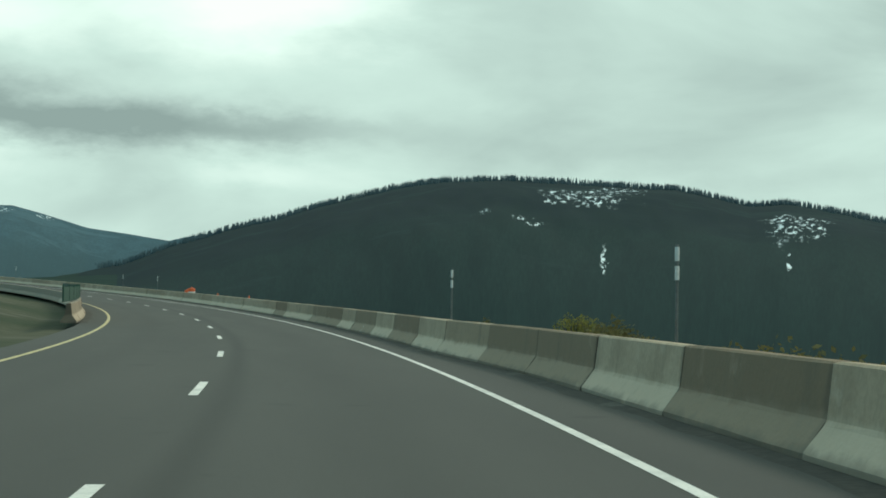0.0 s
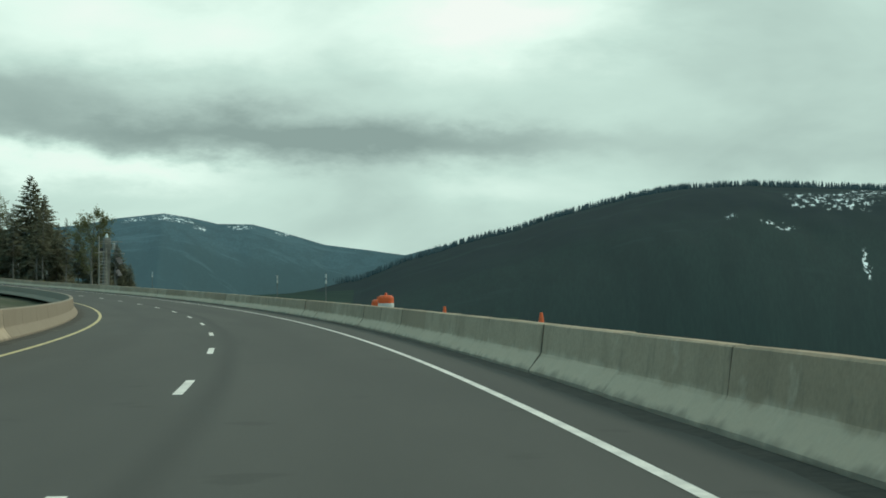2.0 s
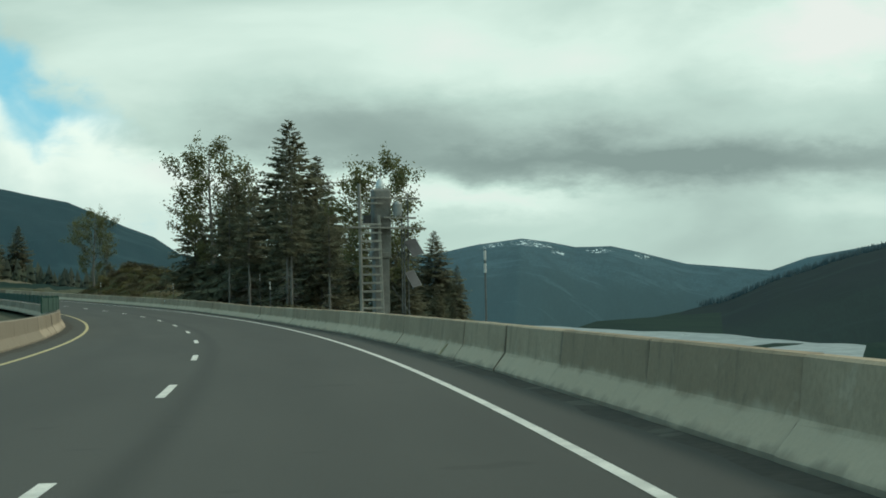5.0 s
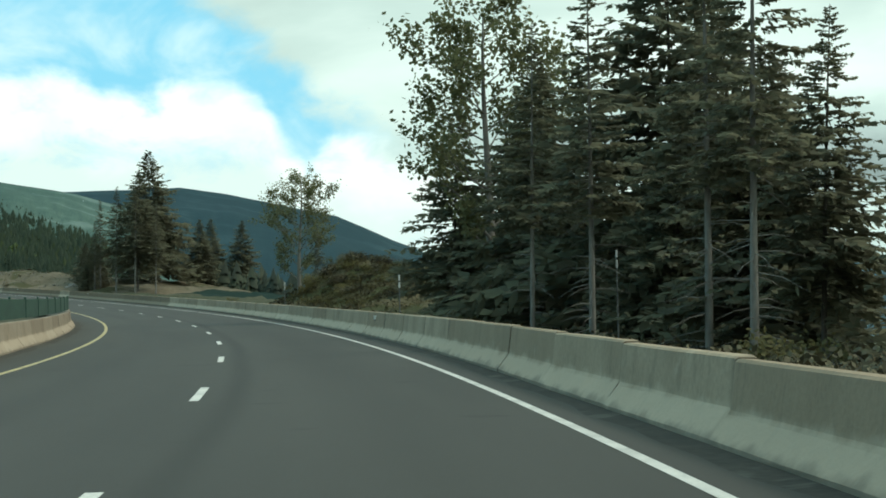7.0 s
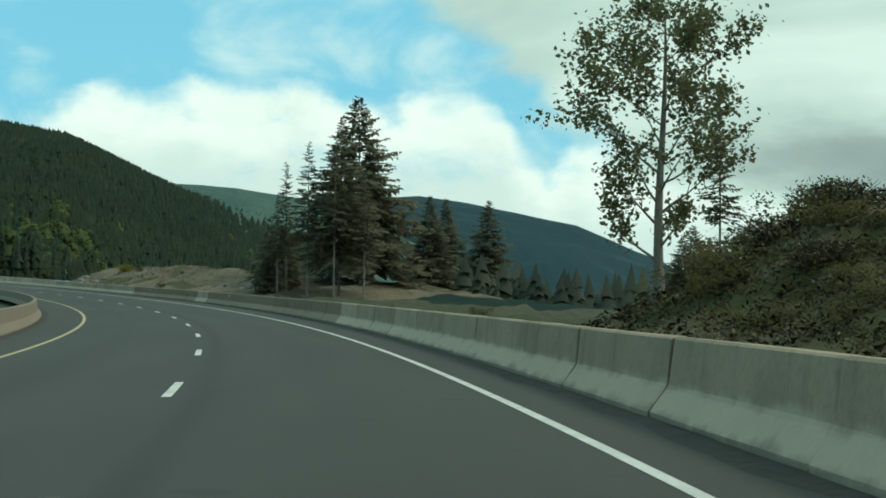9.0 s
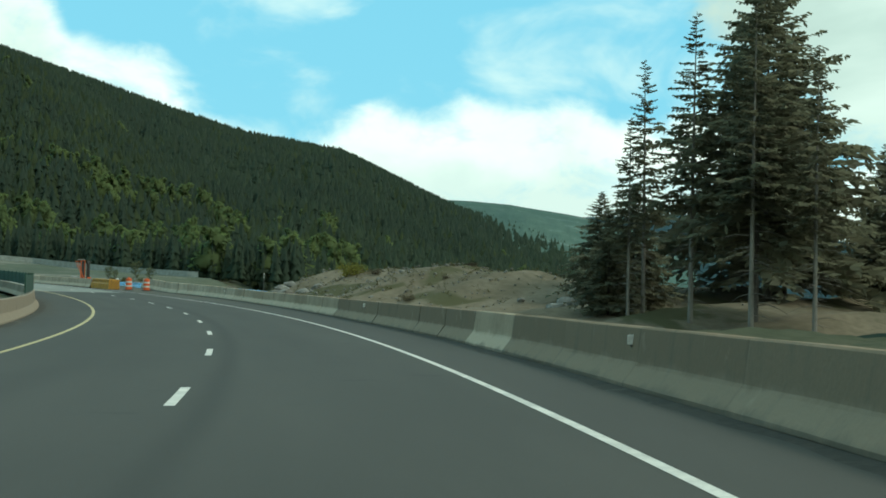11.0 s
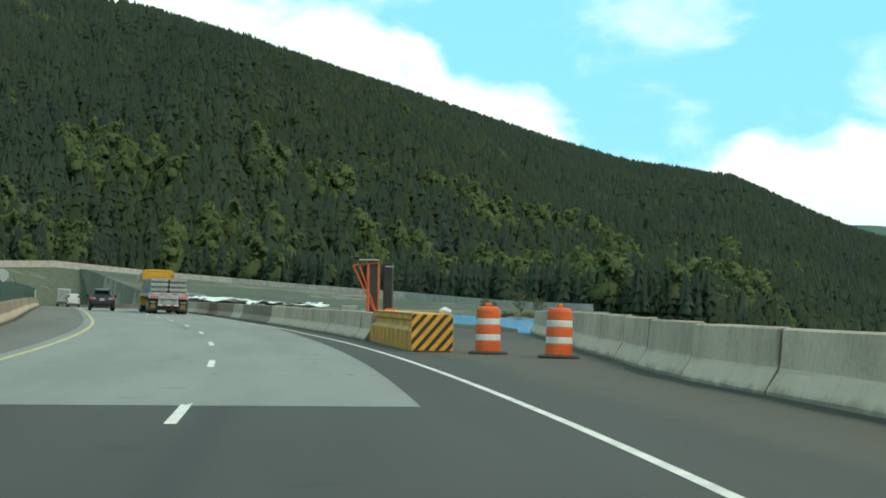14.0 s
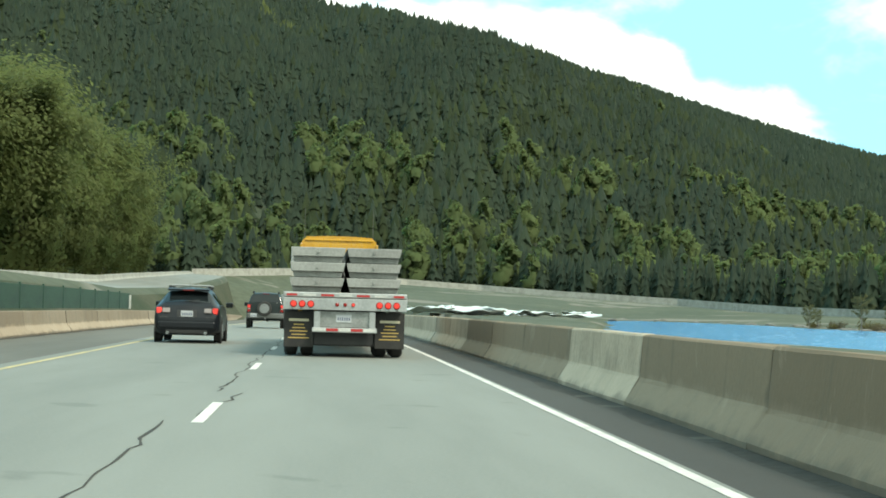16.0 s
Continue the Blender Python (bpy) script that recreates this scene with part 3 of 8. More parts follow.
def build_ground():
    s = np.concatenate([np.arange(-160, 330, 6.0), np.arange(330, 560, 1.6), np.arange(560, 1301, 8.0)])
    lat = np.concatenate([[-330, -250, -180, -130, -90, -60, -40, -30], np.arange(-24, -9, 1.5), [-8.0, -4.0, 0.0, 4.2], np.arange(5.2, 48, 1.1),
                          np.arange(50, 120, 8.0), [130, 170, 230, 330, 480, 700, 1000, 1400, 2000, 2900]])
    ss, ll = np.meshgrid(s, lat, indexing="ij")
    x, y, z = road_point(ss, ll)
    under = (ll > -8.5) & (ll < SHOULDER_R(ss) + 0.6)
    z = z + np.where(under, -0.25, ground_drop(ss, ll))
    v = np.stack([x, y, z], -1).reshape(-1, 3)
    ob = mesh_object("ground", v, grid_faces(len(s), len(lat)), [EARTH, VALLEY, SHORE, MOUND, BROW], True)
    dark = ((ss < 205) & (ll > 13.5))[:-1, :-1] | ((ll > 26) & (ss < 470))[:-1, :-1] | ((ll > 70) & (ss < 645))[:-1, :-1]
    shore = ((ss > 640) & (ll > 10))[:-1, :-1]
    dark = dark | ((ss > 600) & (z < -13.0))[:-1, :-1]
    shore = shore & ~((z < -13.0)[:-1, :-1])
    brow = ((ss > 335) & (ss < 394) & (ll > 7) & (ll < 34))[:-1, :-1]
    ob.data.polygons.foreach_set("material_index", np.where(shore, 2, np.where(brow, 4, np.where(((ss > 470) & (ss < 545) & (ll > 8) & (ll < 50))[:-1, :-1], 3, dark))).ravel().astype(np.int32))
    tagged(ob, "dark earth and rough grass beside the highway", "ground", kind="structure")
    # the reservoir beyond the shoulder
    s = np.arange(612, 1020, 8.0)
    w = np.linspace(0, 1, 8)
    lat = 7.0 + (83.0 + 3 * np.sin(s * 0.05)[:, None]) * w[None]
    ss = np.repeat(s[:, None], len(w), 1)
    x, y, z = road_point(ss, lat)
    lake = mesh_object("water", np.stack([x, y, lake_level(x, y)], -1).reshape(-1, 3), grid_faces(len(s), len(w)), WATER, True)
    tagged(lake, "blue lake water below the highway shoulder", "water", kind="structure")
    # lower land all round, out to the horizon
    a = np.linspace(0, 2 * np.pi, 49)
    r = np.array([1.0, 330.0, 470.0, 7000.0])[:, None]
    v = np.stack([-520 + np.cos(a)[None] * r, -60 + np.sin(a)[None] * r, np.broadcast_to(np.array([-14.0, -14.0, -88.0, -90.0])[:, None], (4, 49))], -1).reshape(-1, 3)
    outer = mesh_object("ground", v, grid_faces(4, 49), VALLEY, True)
    tagged(outer, "distant low ground round the highway", "ground", kind="structure")
    # the lake in the deep valley
    a = np.radians(np.linspace(2.0, 18, 60))
    far = np.interp(np.degrees(a), [2, 4.5, 8.25, 13.4, 18], [900, 981, 1113, 1272, 1400]) + 14 * np.sin(a * 60) + 6 * np.sin(a * 170)
    d = 480 + (far[None] - 480) * np.linspace(0, 1, 10)[:, None]
    v = np.stack([-47 - np.sin(a)[None] * d, 212 + np.cos(a)[None] * d, np.full_like(d, -46.0)], -1).reshape(-1, 3)
    lake = mesh_object("water", v, grid_faces(10, 60), WATER_PALE, True)
    tagged(lake, "pale grey lake in the valley below the road", "water", kind="structure")


build_ground()


def ridge_mesh(name, centre, az, el, near, far, base_el, mat, rows=26, rough=0.1, seed=3, label="", cat="mountain", bow=0.85):
    """A mountainside seen from centre: its crest at the angles el over the azimuths az, far metres off, its foot near metres off."""
    rng = np.random.default_rng(seed)
    a = np.linspace(az[0], az[-1], 400)
    e = np.interp(a, az, el)
    wob = sum(rng.normal() * 0.5 / k * np.sin(a * k * 0.33 + rng.uniform(0, 6.3)) for k in range(1, 14))
    e = e + wob * rough
    near = np.interp(a, az, near) if not np.isscalar(near) else np.full_like(a, near)
    base_el = np.interp(a, az, base_el) if not np.isscalar(base_el) else base_el
    far = np.interp(a, az, far) if not np.isscalar(far) else np.full_like(a, far)
    v, uv = [], []
    zc = centre[2]
    for r in range(rows):
        f = r / (rows - 3)
        fr = min(f, 1.0)
        d = near + (far - near) * f
        foldn = np.array([0.1 * noise.fractal(Vector((q * 0.16, fr * 1.3, seed * 1.7)), 0.9, 2.0, 5) for q in a])
        top = far * np.tan(np.radians(e))
        foot = near * np.tan(np.radians(base_el))
        lift = fr ** bow
        z = zc + foot + (top - foot) * np.clip(lift + foldn * math.sin(math.pi * fr), 0, 2)
        z = np.minimum(z, zc + d * np.tan(np.radians(e - 0.5 * (1 - fr))))
        if f > 1.0:
            z = z - (f - 1.0) * far * 0.6
        v.append(np.stack([centre[0] - np.sin(np.radians(a)) * d, centre[1] + np.cos(np.radians(a)) * d, z], -1))
        uv.append(np.stack([(a - az[0]) / max(az[-1] - az[0], 1), np.full_like(a, fr)], -1))
    v = np.concatenate(v)
    uv = np.concatenate(uv)
    ob = mesh_object(name, v, grid_faces(rows, len(a)), mat, True, uv)
    tagged(ob, label, cat, kind="structure")
    return ob, v.reshape(rows, len(a), 3)


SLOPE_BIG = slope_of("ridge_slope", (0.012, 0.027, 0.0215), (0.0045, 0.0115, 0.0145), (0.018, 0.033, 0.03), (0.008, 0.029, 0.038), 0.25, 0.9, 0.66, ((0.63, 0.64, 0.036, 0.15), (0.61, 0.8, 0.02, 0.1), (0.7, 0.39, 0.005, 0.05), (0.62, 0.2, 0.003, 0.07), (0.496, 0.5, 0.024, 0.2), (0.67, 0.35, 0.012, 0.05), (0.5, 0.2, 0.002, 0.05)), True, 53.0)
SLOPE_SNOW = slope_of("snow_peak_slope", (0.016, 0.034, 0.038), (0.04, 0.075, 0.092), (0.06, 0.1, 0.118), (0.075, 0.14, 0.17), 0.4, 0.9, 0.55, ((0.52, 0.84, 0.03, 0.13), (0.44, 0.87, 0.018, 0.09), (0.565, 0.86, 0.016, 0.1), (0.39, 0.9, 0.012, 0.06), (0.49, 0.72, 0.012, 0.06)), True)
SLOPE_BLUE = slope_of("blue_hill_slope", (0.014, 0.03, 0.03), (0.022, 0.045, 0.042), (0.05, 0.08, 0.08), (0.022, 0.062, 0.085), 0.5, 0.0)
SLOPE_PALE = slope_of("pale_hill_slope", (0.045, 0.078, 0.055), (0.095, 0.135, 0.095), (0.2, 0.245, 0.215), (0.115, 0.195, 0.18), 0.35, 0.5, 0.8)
EYE_A, EYE_B, EYE_C = (0.0, 0.0, 1.1), (-84.0, 276.0, -4.8), (-250.0, 424.0, -1.9)
BIG_AZ = [-42, -30, -24, -18.6, -17.0, -15.3, -14.1, -11.6, -8.7, -5.7, -3.3, -1.5, 0.9, 2.2, 4.2, 6.1, 7.6, 11]
BIG_EL = [1.0, 1.1, 1.1, 1.25, 1.5, 1.78, 1.7, 2.2, 2.35, 2.38, 2.2, 1.83, 1.2, 0.72, 0.25, -0.35, -0.98, -1.5]
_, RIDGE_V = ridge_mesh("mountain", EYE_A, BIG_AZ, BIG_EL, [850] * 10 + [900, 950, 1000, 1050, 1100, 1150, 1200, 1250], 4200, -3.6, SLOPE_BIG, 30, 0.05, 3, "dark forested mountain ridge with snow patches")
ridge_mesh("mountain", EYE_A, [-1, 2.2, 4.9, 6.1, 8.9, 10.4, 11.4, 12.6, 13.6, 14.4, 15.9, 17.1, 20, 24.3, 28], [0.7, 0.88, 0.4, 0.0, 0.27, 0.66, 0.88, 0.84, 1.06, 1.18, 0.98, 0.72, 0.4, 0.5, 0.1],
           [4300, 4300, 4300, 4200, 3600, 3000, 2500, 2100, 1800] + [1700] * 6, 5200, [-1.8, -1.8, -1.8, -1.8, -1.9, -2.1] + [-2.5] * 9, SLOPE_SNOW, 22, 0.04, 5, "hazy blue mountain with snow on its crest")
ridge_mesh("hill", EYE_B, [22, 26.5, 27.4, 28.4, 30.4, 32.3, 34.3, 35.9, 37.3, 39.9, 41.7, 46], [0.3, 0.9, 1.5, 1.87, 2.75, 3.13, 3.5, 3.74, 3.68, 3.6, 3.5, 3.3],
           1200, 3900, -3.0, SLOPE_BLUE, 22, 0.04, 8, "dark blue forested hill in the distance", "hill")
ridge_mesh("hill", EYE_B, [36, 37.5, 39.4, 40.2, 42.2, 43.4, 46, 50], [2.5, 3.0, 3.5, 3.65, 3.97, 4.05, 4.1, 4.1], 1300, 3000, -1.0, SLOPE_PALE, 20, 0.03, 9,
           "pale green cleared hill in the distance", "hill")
HILL_AZ = [36, 40.2, 44.0, 48.0, 51.4, 52.4, 56.0, 59.9, 64.4, 68.8, 72, 80, 95, 120, 150]
HILL_EL = [1.5, 2.8, 4.0, 5.85, 6.4, 6.7, 7.7, 8.9, 10.25, 11.35, 12.1, 14.0, 15.6, 15.0, 12]
_, HILL_V = ridge_mesh("hill", EYE_C, HILL_AZ, HILL_EL, [900, 880, 850, 820, 800, 800, 780, 760, 740, 720, 700, 640, 600, 600, 600],
                       [2300, 2600, 3000, 3300, 3300, 3300, 3200, 3100, 3000, 2900, 2800, 2600, 2400, 2200, 2000], [-1.2, -1.0, -0.6, 0.0, 0.4, 0.6, 1.0, 1.3, 1.6, 1.6, 1.4, 1.2, 1.0, 1.0, 1.0], FOREST_FLOOR, 40, 0.04, 11,
                       "steep hillside covered with dark conifer forest", "hill")

# ================= forests on the slopes =================


def far_conifer():
    """Three ragged cones on one axis, unit height."""
    v, f = [], []
    for z0, z1, r in ((0.04, 0.5, 0.165), (0.3, 0.76, 0.125), (0.56, 1.0, 0.08)):
        b = len(v)
        for k in range(6):
            w = r * (1.1 if k % 2 else 0.55)
            v.append((w * math.cos(k * math.pi / 3), w * math.sin(k * math.pi / 3), z0 + (-0.02 if k % 2 else 0.06)))
        v.append((0, 0, z1))
        f += [(b + k, b + (k + 1) % 6, b + 6) for k in range(6)]
    return np.array(v), np.array(f)


def far_leafy(seed=3, count=240, size=0.045):
    """A broadleaf crown of many small leaf tufts on uneven boughs, unit height."""
    rng = random.Random(seed)
    boughs = [(Vector((rng.gauss(0, 0.1), rng.gauss(0, 0.1), z)), r) for z, r in ((0.14, 0.2), (0.24, 0.24), (0.36, 0.24), (0.47, 0.22), (0.57, 0.2), (0.66, 0.17), (0.75, 0.14), (0.84, 0.1), (0.91, 0.07), (0.3, 0.25), (0.5, 0.22))]
    v, f = [], []
    body = bmesh.new()
    bmesh.ops.create_icosphere(body, subdivisions=1, radius=1.0)
    for c, r in boughs:
        m = len(v)
        v += [(c + q.co * r * rng.uniform(0.5, 0.82))[:] for q in body.verts]
        f += [tuple(m + q.index for q in face.verts) for face in body.faces]
    body.free()
    for _ in range(count):
        c, r = rng.choice(boughs)
        d = Vector((rng.gauss(0, 1), rng.gauss(0, 1), rng.gauss(0.2, 1))).normalized()
        p = c + d * r * rng.uniform(0.72, 1.12)
        n = (d + Vector((0, 0, 0.35)) + Vector((rng.uniform(-0.5, 0.5), rng.uniform(-0.5, 0.5), rng.uniform(-0.5, 0.5)))).normalized()
        a = Matrix.Rotation(rng.uniform(0, 6.283), 3, n) @ n.orthogonal().normalized()
        b = n.cross(a)
        s = size * rng.uniform(0.6, 1.35)
        m = len(v)
        v += [(p + a * s)[:], (p + b * s * 0.8 - n * s * 0.3)[:], (p - a * s * 0.9)[:], (p - b * s * 0.8 - n * s * 0.2)[:]]
        f += [(m, m + 1, m + 2), (m, m + 2, m + 3)]
    return np.array(v), np.array(f)


def fine_conifer():
    """A conifer of five ragged whorls, unit height."""
    rng = random.Random(6)
    v, f = [], []
    for k in range(5):
        z0, z1, r = 0.03 + 0.17 * k, min(0.38 + 0.17 * k, 1.0), 0.165 * (1 - k / 5.6) ** 0.85
        b = len(v)
        turn = rng.uniform(0, 1)
        for q in range(9):
            w = r * (rng.uniform(0.95, 1.3) if q % 2 else rng.uniform(0.4, 0.6))
            a = 2 * math.pi * (q + turn) / 9
            v.append((w * math.cos(a), w * math.sin(a), z0 + (-0.025 if q % 2 else 0.05)))
        v.append((0, 0, z1))
        f += [(b + q, b + (q + 1) % 9, b + 9) for q in range(9)]
    return np.array(v), np.array(f)


def scatter(name, template, at, height, wide, mat, label, cat="forest", seed=1):
    """Many alike plants joined in one mesh."""
    rng = np.random.default_rng(seed)
    v, f = template
    n = len(at)
    turn = rng.uniform(0, 6.283, n)
    c, s = np.cos(turn), np.sin(turn)
    w = (height * wide)[:, None]
    jit = 1 + rng.normal(0, 0.12, (n, len(v)))
    x = v[None, :, 0] * jit
    y = v[None, :, 1] * jit
    out = np.stack([at[:, 0:1] + w * (c[:, None] * x - s[:, None] * y), at[:, 1:2] + w * (s[:, None] * x + c[:, None] * y),
                    at[:, 2:3] + height[:, None] * (v[None, :, 2] + rng.normal(0, 0.022, (n, len(v))))], -1).reshape(-1, 3)
    faces = (f[None] + (np.arange(n) * len(v))[:, None, None]).reshape(-1, 3)
    me = bpy.data.meshes.new(name)
    me.vertices.add(len(out))
    me.vertices.foreach_set("co", out.astype(np.float32).ravel())
    me.loops.add(faces.size)
    me.loops.foreach_set("vertex_index", faces.astype(np.int32).ravel())
    me.polygons.add(len(faces))
    me.polygons.foreach_set("loop_start", np.arange(0, faces.size, 3, dtype=np.int32))
    me.materials.append(mat)
    me.update(calc_edges=True)
    # rounded shading over each crown
    bend = np.array([2.6, 2.6, 1.0]) * (v - np.array([0, 0, 0.32]))
    bend[:, 2] = bend[:, 2] * 0.8 + 0.25
    bend /= np.linalg.norm(bend, axis=1)[:, None] + 1e-9
    normals = np.stack([c[:, None] * bend[None, :, 0] - s[:, None] * bend[None, :, 1], s[:, None] * bend[None, :, 0] + c[:, None] * bend[None, :, 1], np.broadcast_to(bend[None, :, 2], (n, len(v)))], -1).reshape(-1, 3)
    me.normals_split_custom_set_from_vertices(normals.tolist())
    ob = new(name, me)
    tagged(ob, label, cat, kind="stuff")
    return ob


def on_grid(v, count, r0, r1, c0, c1, seed):
    """Random places on a grid of points, evenly by area."""
    rng = np.random.default_rng(seed)
    a = v[r0:r1, c0:c1]
    e1 = np.linalg.norm(np.diff(a, axis=0)[:, :-1], axis=-1)
    e2 = np.linalg.norm(np.diff(a, axis=1)[:-1], axis=-1)
    w = (e1 * e2).ravel()
    pick = rng.choice(len(w), count, p=w / w.sum())
    i, j = np.divmod(pick, a.shape[1] - 1)
    u, t = rng.uniform(0, 1, count)[:, None], rng.uniform(0, 1, count)[:, None]
    return (a[i, j] * (1 - u) * (1 - t) + a[i + 1, j] * u * (1 - t) + a[i, j + 1] * (1 - u) * t + a[i + 1, j + 1] * u * t), i / (r1 - r0)


def build_forest():
    rng = np.random.default_rng(21)
    cols = HILL_V.shape[1]
    c1 = int(cols * (94 - 36) / (150 - 36))
    at, f = on_grid(HILL_V, 32000, 0, 38, 0, c1, 5)
    low, g = on_grid(HILL_V, 9000, 0, 12, 0, c1, 15)
    at, f = np.concatenate([at, low]), np.concatenate([f, g * 14 / 38])
    grove = np.sin(at[:, 0] * 0.011 + 1.3) + np.sin(at[:, 1] * 0.014 + at[:, 0] * 0.006) + 0.8 * np.sin(at[:, 2] * 0.05 + at[:, 1] * 0.009)
    leafy = rng.uniform(0, 1, len(at)) < np.interp(f, [0, 0.1, 0.14, 1.0], [0.06, 0.04, 0.004, 0.0]) * np.where(grove > 0.9, 0.7, 0.06)
    h = rng.uniform(12, 21, len(at)) * np.interp(f, [0, 0.7, 0.9, 1.0], [1.0, 1.2, 1.05, 0.8])
    near = np.zeros(len(at), bool)
    near[32000:] = True
    glade = np.sin(at[:, 0] * 0.006 + at[:, 2] * 0.02) + np.sin(at[:, 1] * 0.007 - at[:, 2] * 0.013 + 2.0)
    fresh = ~leafy & (rng.uniform(0, 1, len(at)) < np.where(glade > 0.7, 0.4, np.where(grove > 0.2, 0.16, 0.05)))
    # a band below the crest in paler green, which stands in for sunlight on it
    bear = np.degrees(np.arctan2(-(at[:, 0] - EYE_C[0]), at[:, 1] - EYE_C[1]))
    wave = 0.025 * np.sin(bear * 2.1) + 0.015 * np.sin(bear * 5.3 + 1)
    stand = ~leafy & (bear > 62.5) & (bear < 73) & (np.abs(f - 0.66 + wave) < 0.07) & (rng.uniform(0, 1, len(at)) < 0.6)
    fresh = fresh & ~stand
    dark = ~leafy & ~fresh & ~near & ~stand
    front = ~leafy & ~fresh & near & ~stand
    scatter("forest", far_conifer(), at[stand] - [0, 0, 1.0], h[stand] * 0.9, 1.9 * rng.uniform(0.8, 1.25, int(stand.sum())), NEEDLE_SUNLIT,
            "conifers below the crest coloured pale yellow-green for a strip of sunlight", seed=19)
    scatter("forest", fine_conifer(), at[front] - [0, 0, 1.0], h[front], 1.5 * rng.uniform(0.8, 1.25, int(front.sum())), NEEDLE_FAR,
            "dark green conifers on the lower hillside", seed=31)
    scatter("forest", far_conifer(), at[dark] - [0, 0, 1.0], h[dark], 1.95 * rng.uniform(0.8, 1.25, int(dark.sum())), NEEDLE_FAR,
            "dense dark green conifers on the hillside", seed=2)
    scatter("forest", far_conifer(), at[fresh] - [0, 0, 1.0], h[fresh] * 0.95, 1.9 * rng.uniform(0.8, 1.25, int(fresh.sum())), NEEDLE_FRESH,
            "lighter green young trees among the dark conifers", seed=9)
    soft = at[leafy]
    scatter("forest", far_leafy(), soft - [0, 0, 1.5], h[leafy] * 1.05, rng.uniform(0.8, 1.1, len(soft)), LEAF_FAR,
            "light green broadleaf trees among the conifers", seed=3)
    # broadleaf belt along the foot of the hill, in groups
    at, f = on_grid(HILL_V, 600, 0, 5, int(cols * 10 / 114), c1, 9)
    at = at[np.sin(at[:, 0] * 0.045) + np.sin(at[:, 1] * 0.06 + 1.0) > 0.35]
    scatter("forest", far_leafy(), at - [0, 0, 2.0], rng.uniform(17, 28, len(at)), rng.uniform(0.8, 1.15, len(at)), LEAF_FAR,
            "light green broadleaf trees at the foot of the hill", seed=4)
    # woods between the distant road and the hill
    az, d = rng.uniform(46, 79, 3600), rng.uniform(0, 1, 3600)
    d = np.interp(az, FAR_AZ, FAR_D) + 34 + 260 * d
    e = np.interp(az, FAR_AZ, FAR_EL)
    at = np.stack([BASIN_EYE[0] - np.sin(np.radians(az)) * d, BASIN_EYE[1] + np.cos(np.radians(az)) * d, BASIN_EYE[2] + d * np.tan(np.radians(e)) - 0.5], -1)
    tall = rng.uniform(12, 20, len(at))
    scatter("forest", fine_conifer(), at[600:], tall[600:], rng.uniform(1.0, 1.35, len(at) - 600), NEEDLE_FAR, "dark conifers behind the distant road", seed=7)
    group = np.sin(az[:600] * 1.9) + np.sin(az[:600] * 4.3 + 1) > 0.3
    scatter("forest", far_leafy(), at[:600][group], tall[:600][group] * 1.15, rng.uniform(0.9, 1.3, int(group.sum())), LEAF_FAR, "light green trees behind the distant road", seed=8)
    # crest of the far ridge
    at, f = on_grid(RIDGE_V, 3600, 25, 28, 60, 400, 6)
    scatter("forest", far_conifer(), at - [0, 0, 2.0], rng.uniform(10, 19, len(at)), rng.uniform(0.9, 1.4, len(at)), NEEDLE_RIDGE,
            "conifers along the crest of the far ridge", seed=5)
    # woods below the bend
    s, lat = rng.uniform(440, 500, 420), rng.uniform(42, 80, 420)
    x, y, z = road_point(s, lat)
    at = np.stack([x, y, z + ground_drop(s, lat) - 0.5], -1)
    scatter("forest", far_conifer(), at, rng.uniform(2.5, 5.5, 420), rng.uniform(1.5, 2.2, 420), NEEDLE_NEAR, "dark conifers below the bend", seed=13)
    # woods in the valley below the road's first stretch
    s = rng.uniform(-100, 330, 5000)
    lat = 260 + 1500 * rng.uniform(0, 1, 5000) ** 0.7
    x, y, z = road_point(s, lat)
    at = np.stack([x, y, z + ground_drop(s, lat)], -1)
    scatter("forest", far_conifer(), at, rng.uniform(8, 15, len(at)), rng.uniform(0.9, 1.3, len(at)), NEEDLE_VALLEY, "young conifers on the valley floor", seed=6)


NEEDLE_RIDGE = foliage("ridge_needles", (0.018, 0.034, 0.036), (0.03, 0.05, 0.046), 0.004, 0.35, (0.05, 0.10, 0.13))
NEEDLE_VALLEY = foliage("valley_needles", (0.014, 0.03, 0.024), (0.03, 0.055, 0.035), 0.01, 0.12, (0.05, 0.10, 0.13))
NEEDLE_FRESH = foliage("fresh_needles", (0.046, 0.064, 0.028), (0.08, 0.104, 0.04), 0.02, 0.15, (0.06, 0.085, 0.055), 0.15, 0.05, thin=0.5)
# lighter needles for the crest band: its sunlight is put into the colour
NEEDLE_SUNLIT = foliage("young_needles", (0.11, 0.135, 0.046), (0.18, 0.21, 0.066), 0.02, 0.1, (0.09, 0.12, 0.08), 0.15, 0.05, thin=0.5)
NEEDLE_NEAR = foliage("near_wood_needles", (0.03, 0.037, 0.027), (0.065, 0.075, 0.045), 0.02, 0.0, (0, 0, 0), 0.4, 0.1)
build_forest()

# ================= road =================
WORN_SHOULDER = pavement("worn_shoulder", (0.15, 0.14, 0.118), (0.105, 0.098, 0.082), ())
EDGE_R, DASH_L, EDGE_L = 2.2, -1.35, -4.98
S_PAVE = np.arange(-160, 1300.1, 4.0)
S_OLD = np.append(np.arange(-160, 532, 4.0), 533.5)
S_NEW = np.append(533.5, np.arange(536, 1300.1, 4.0))
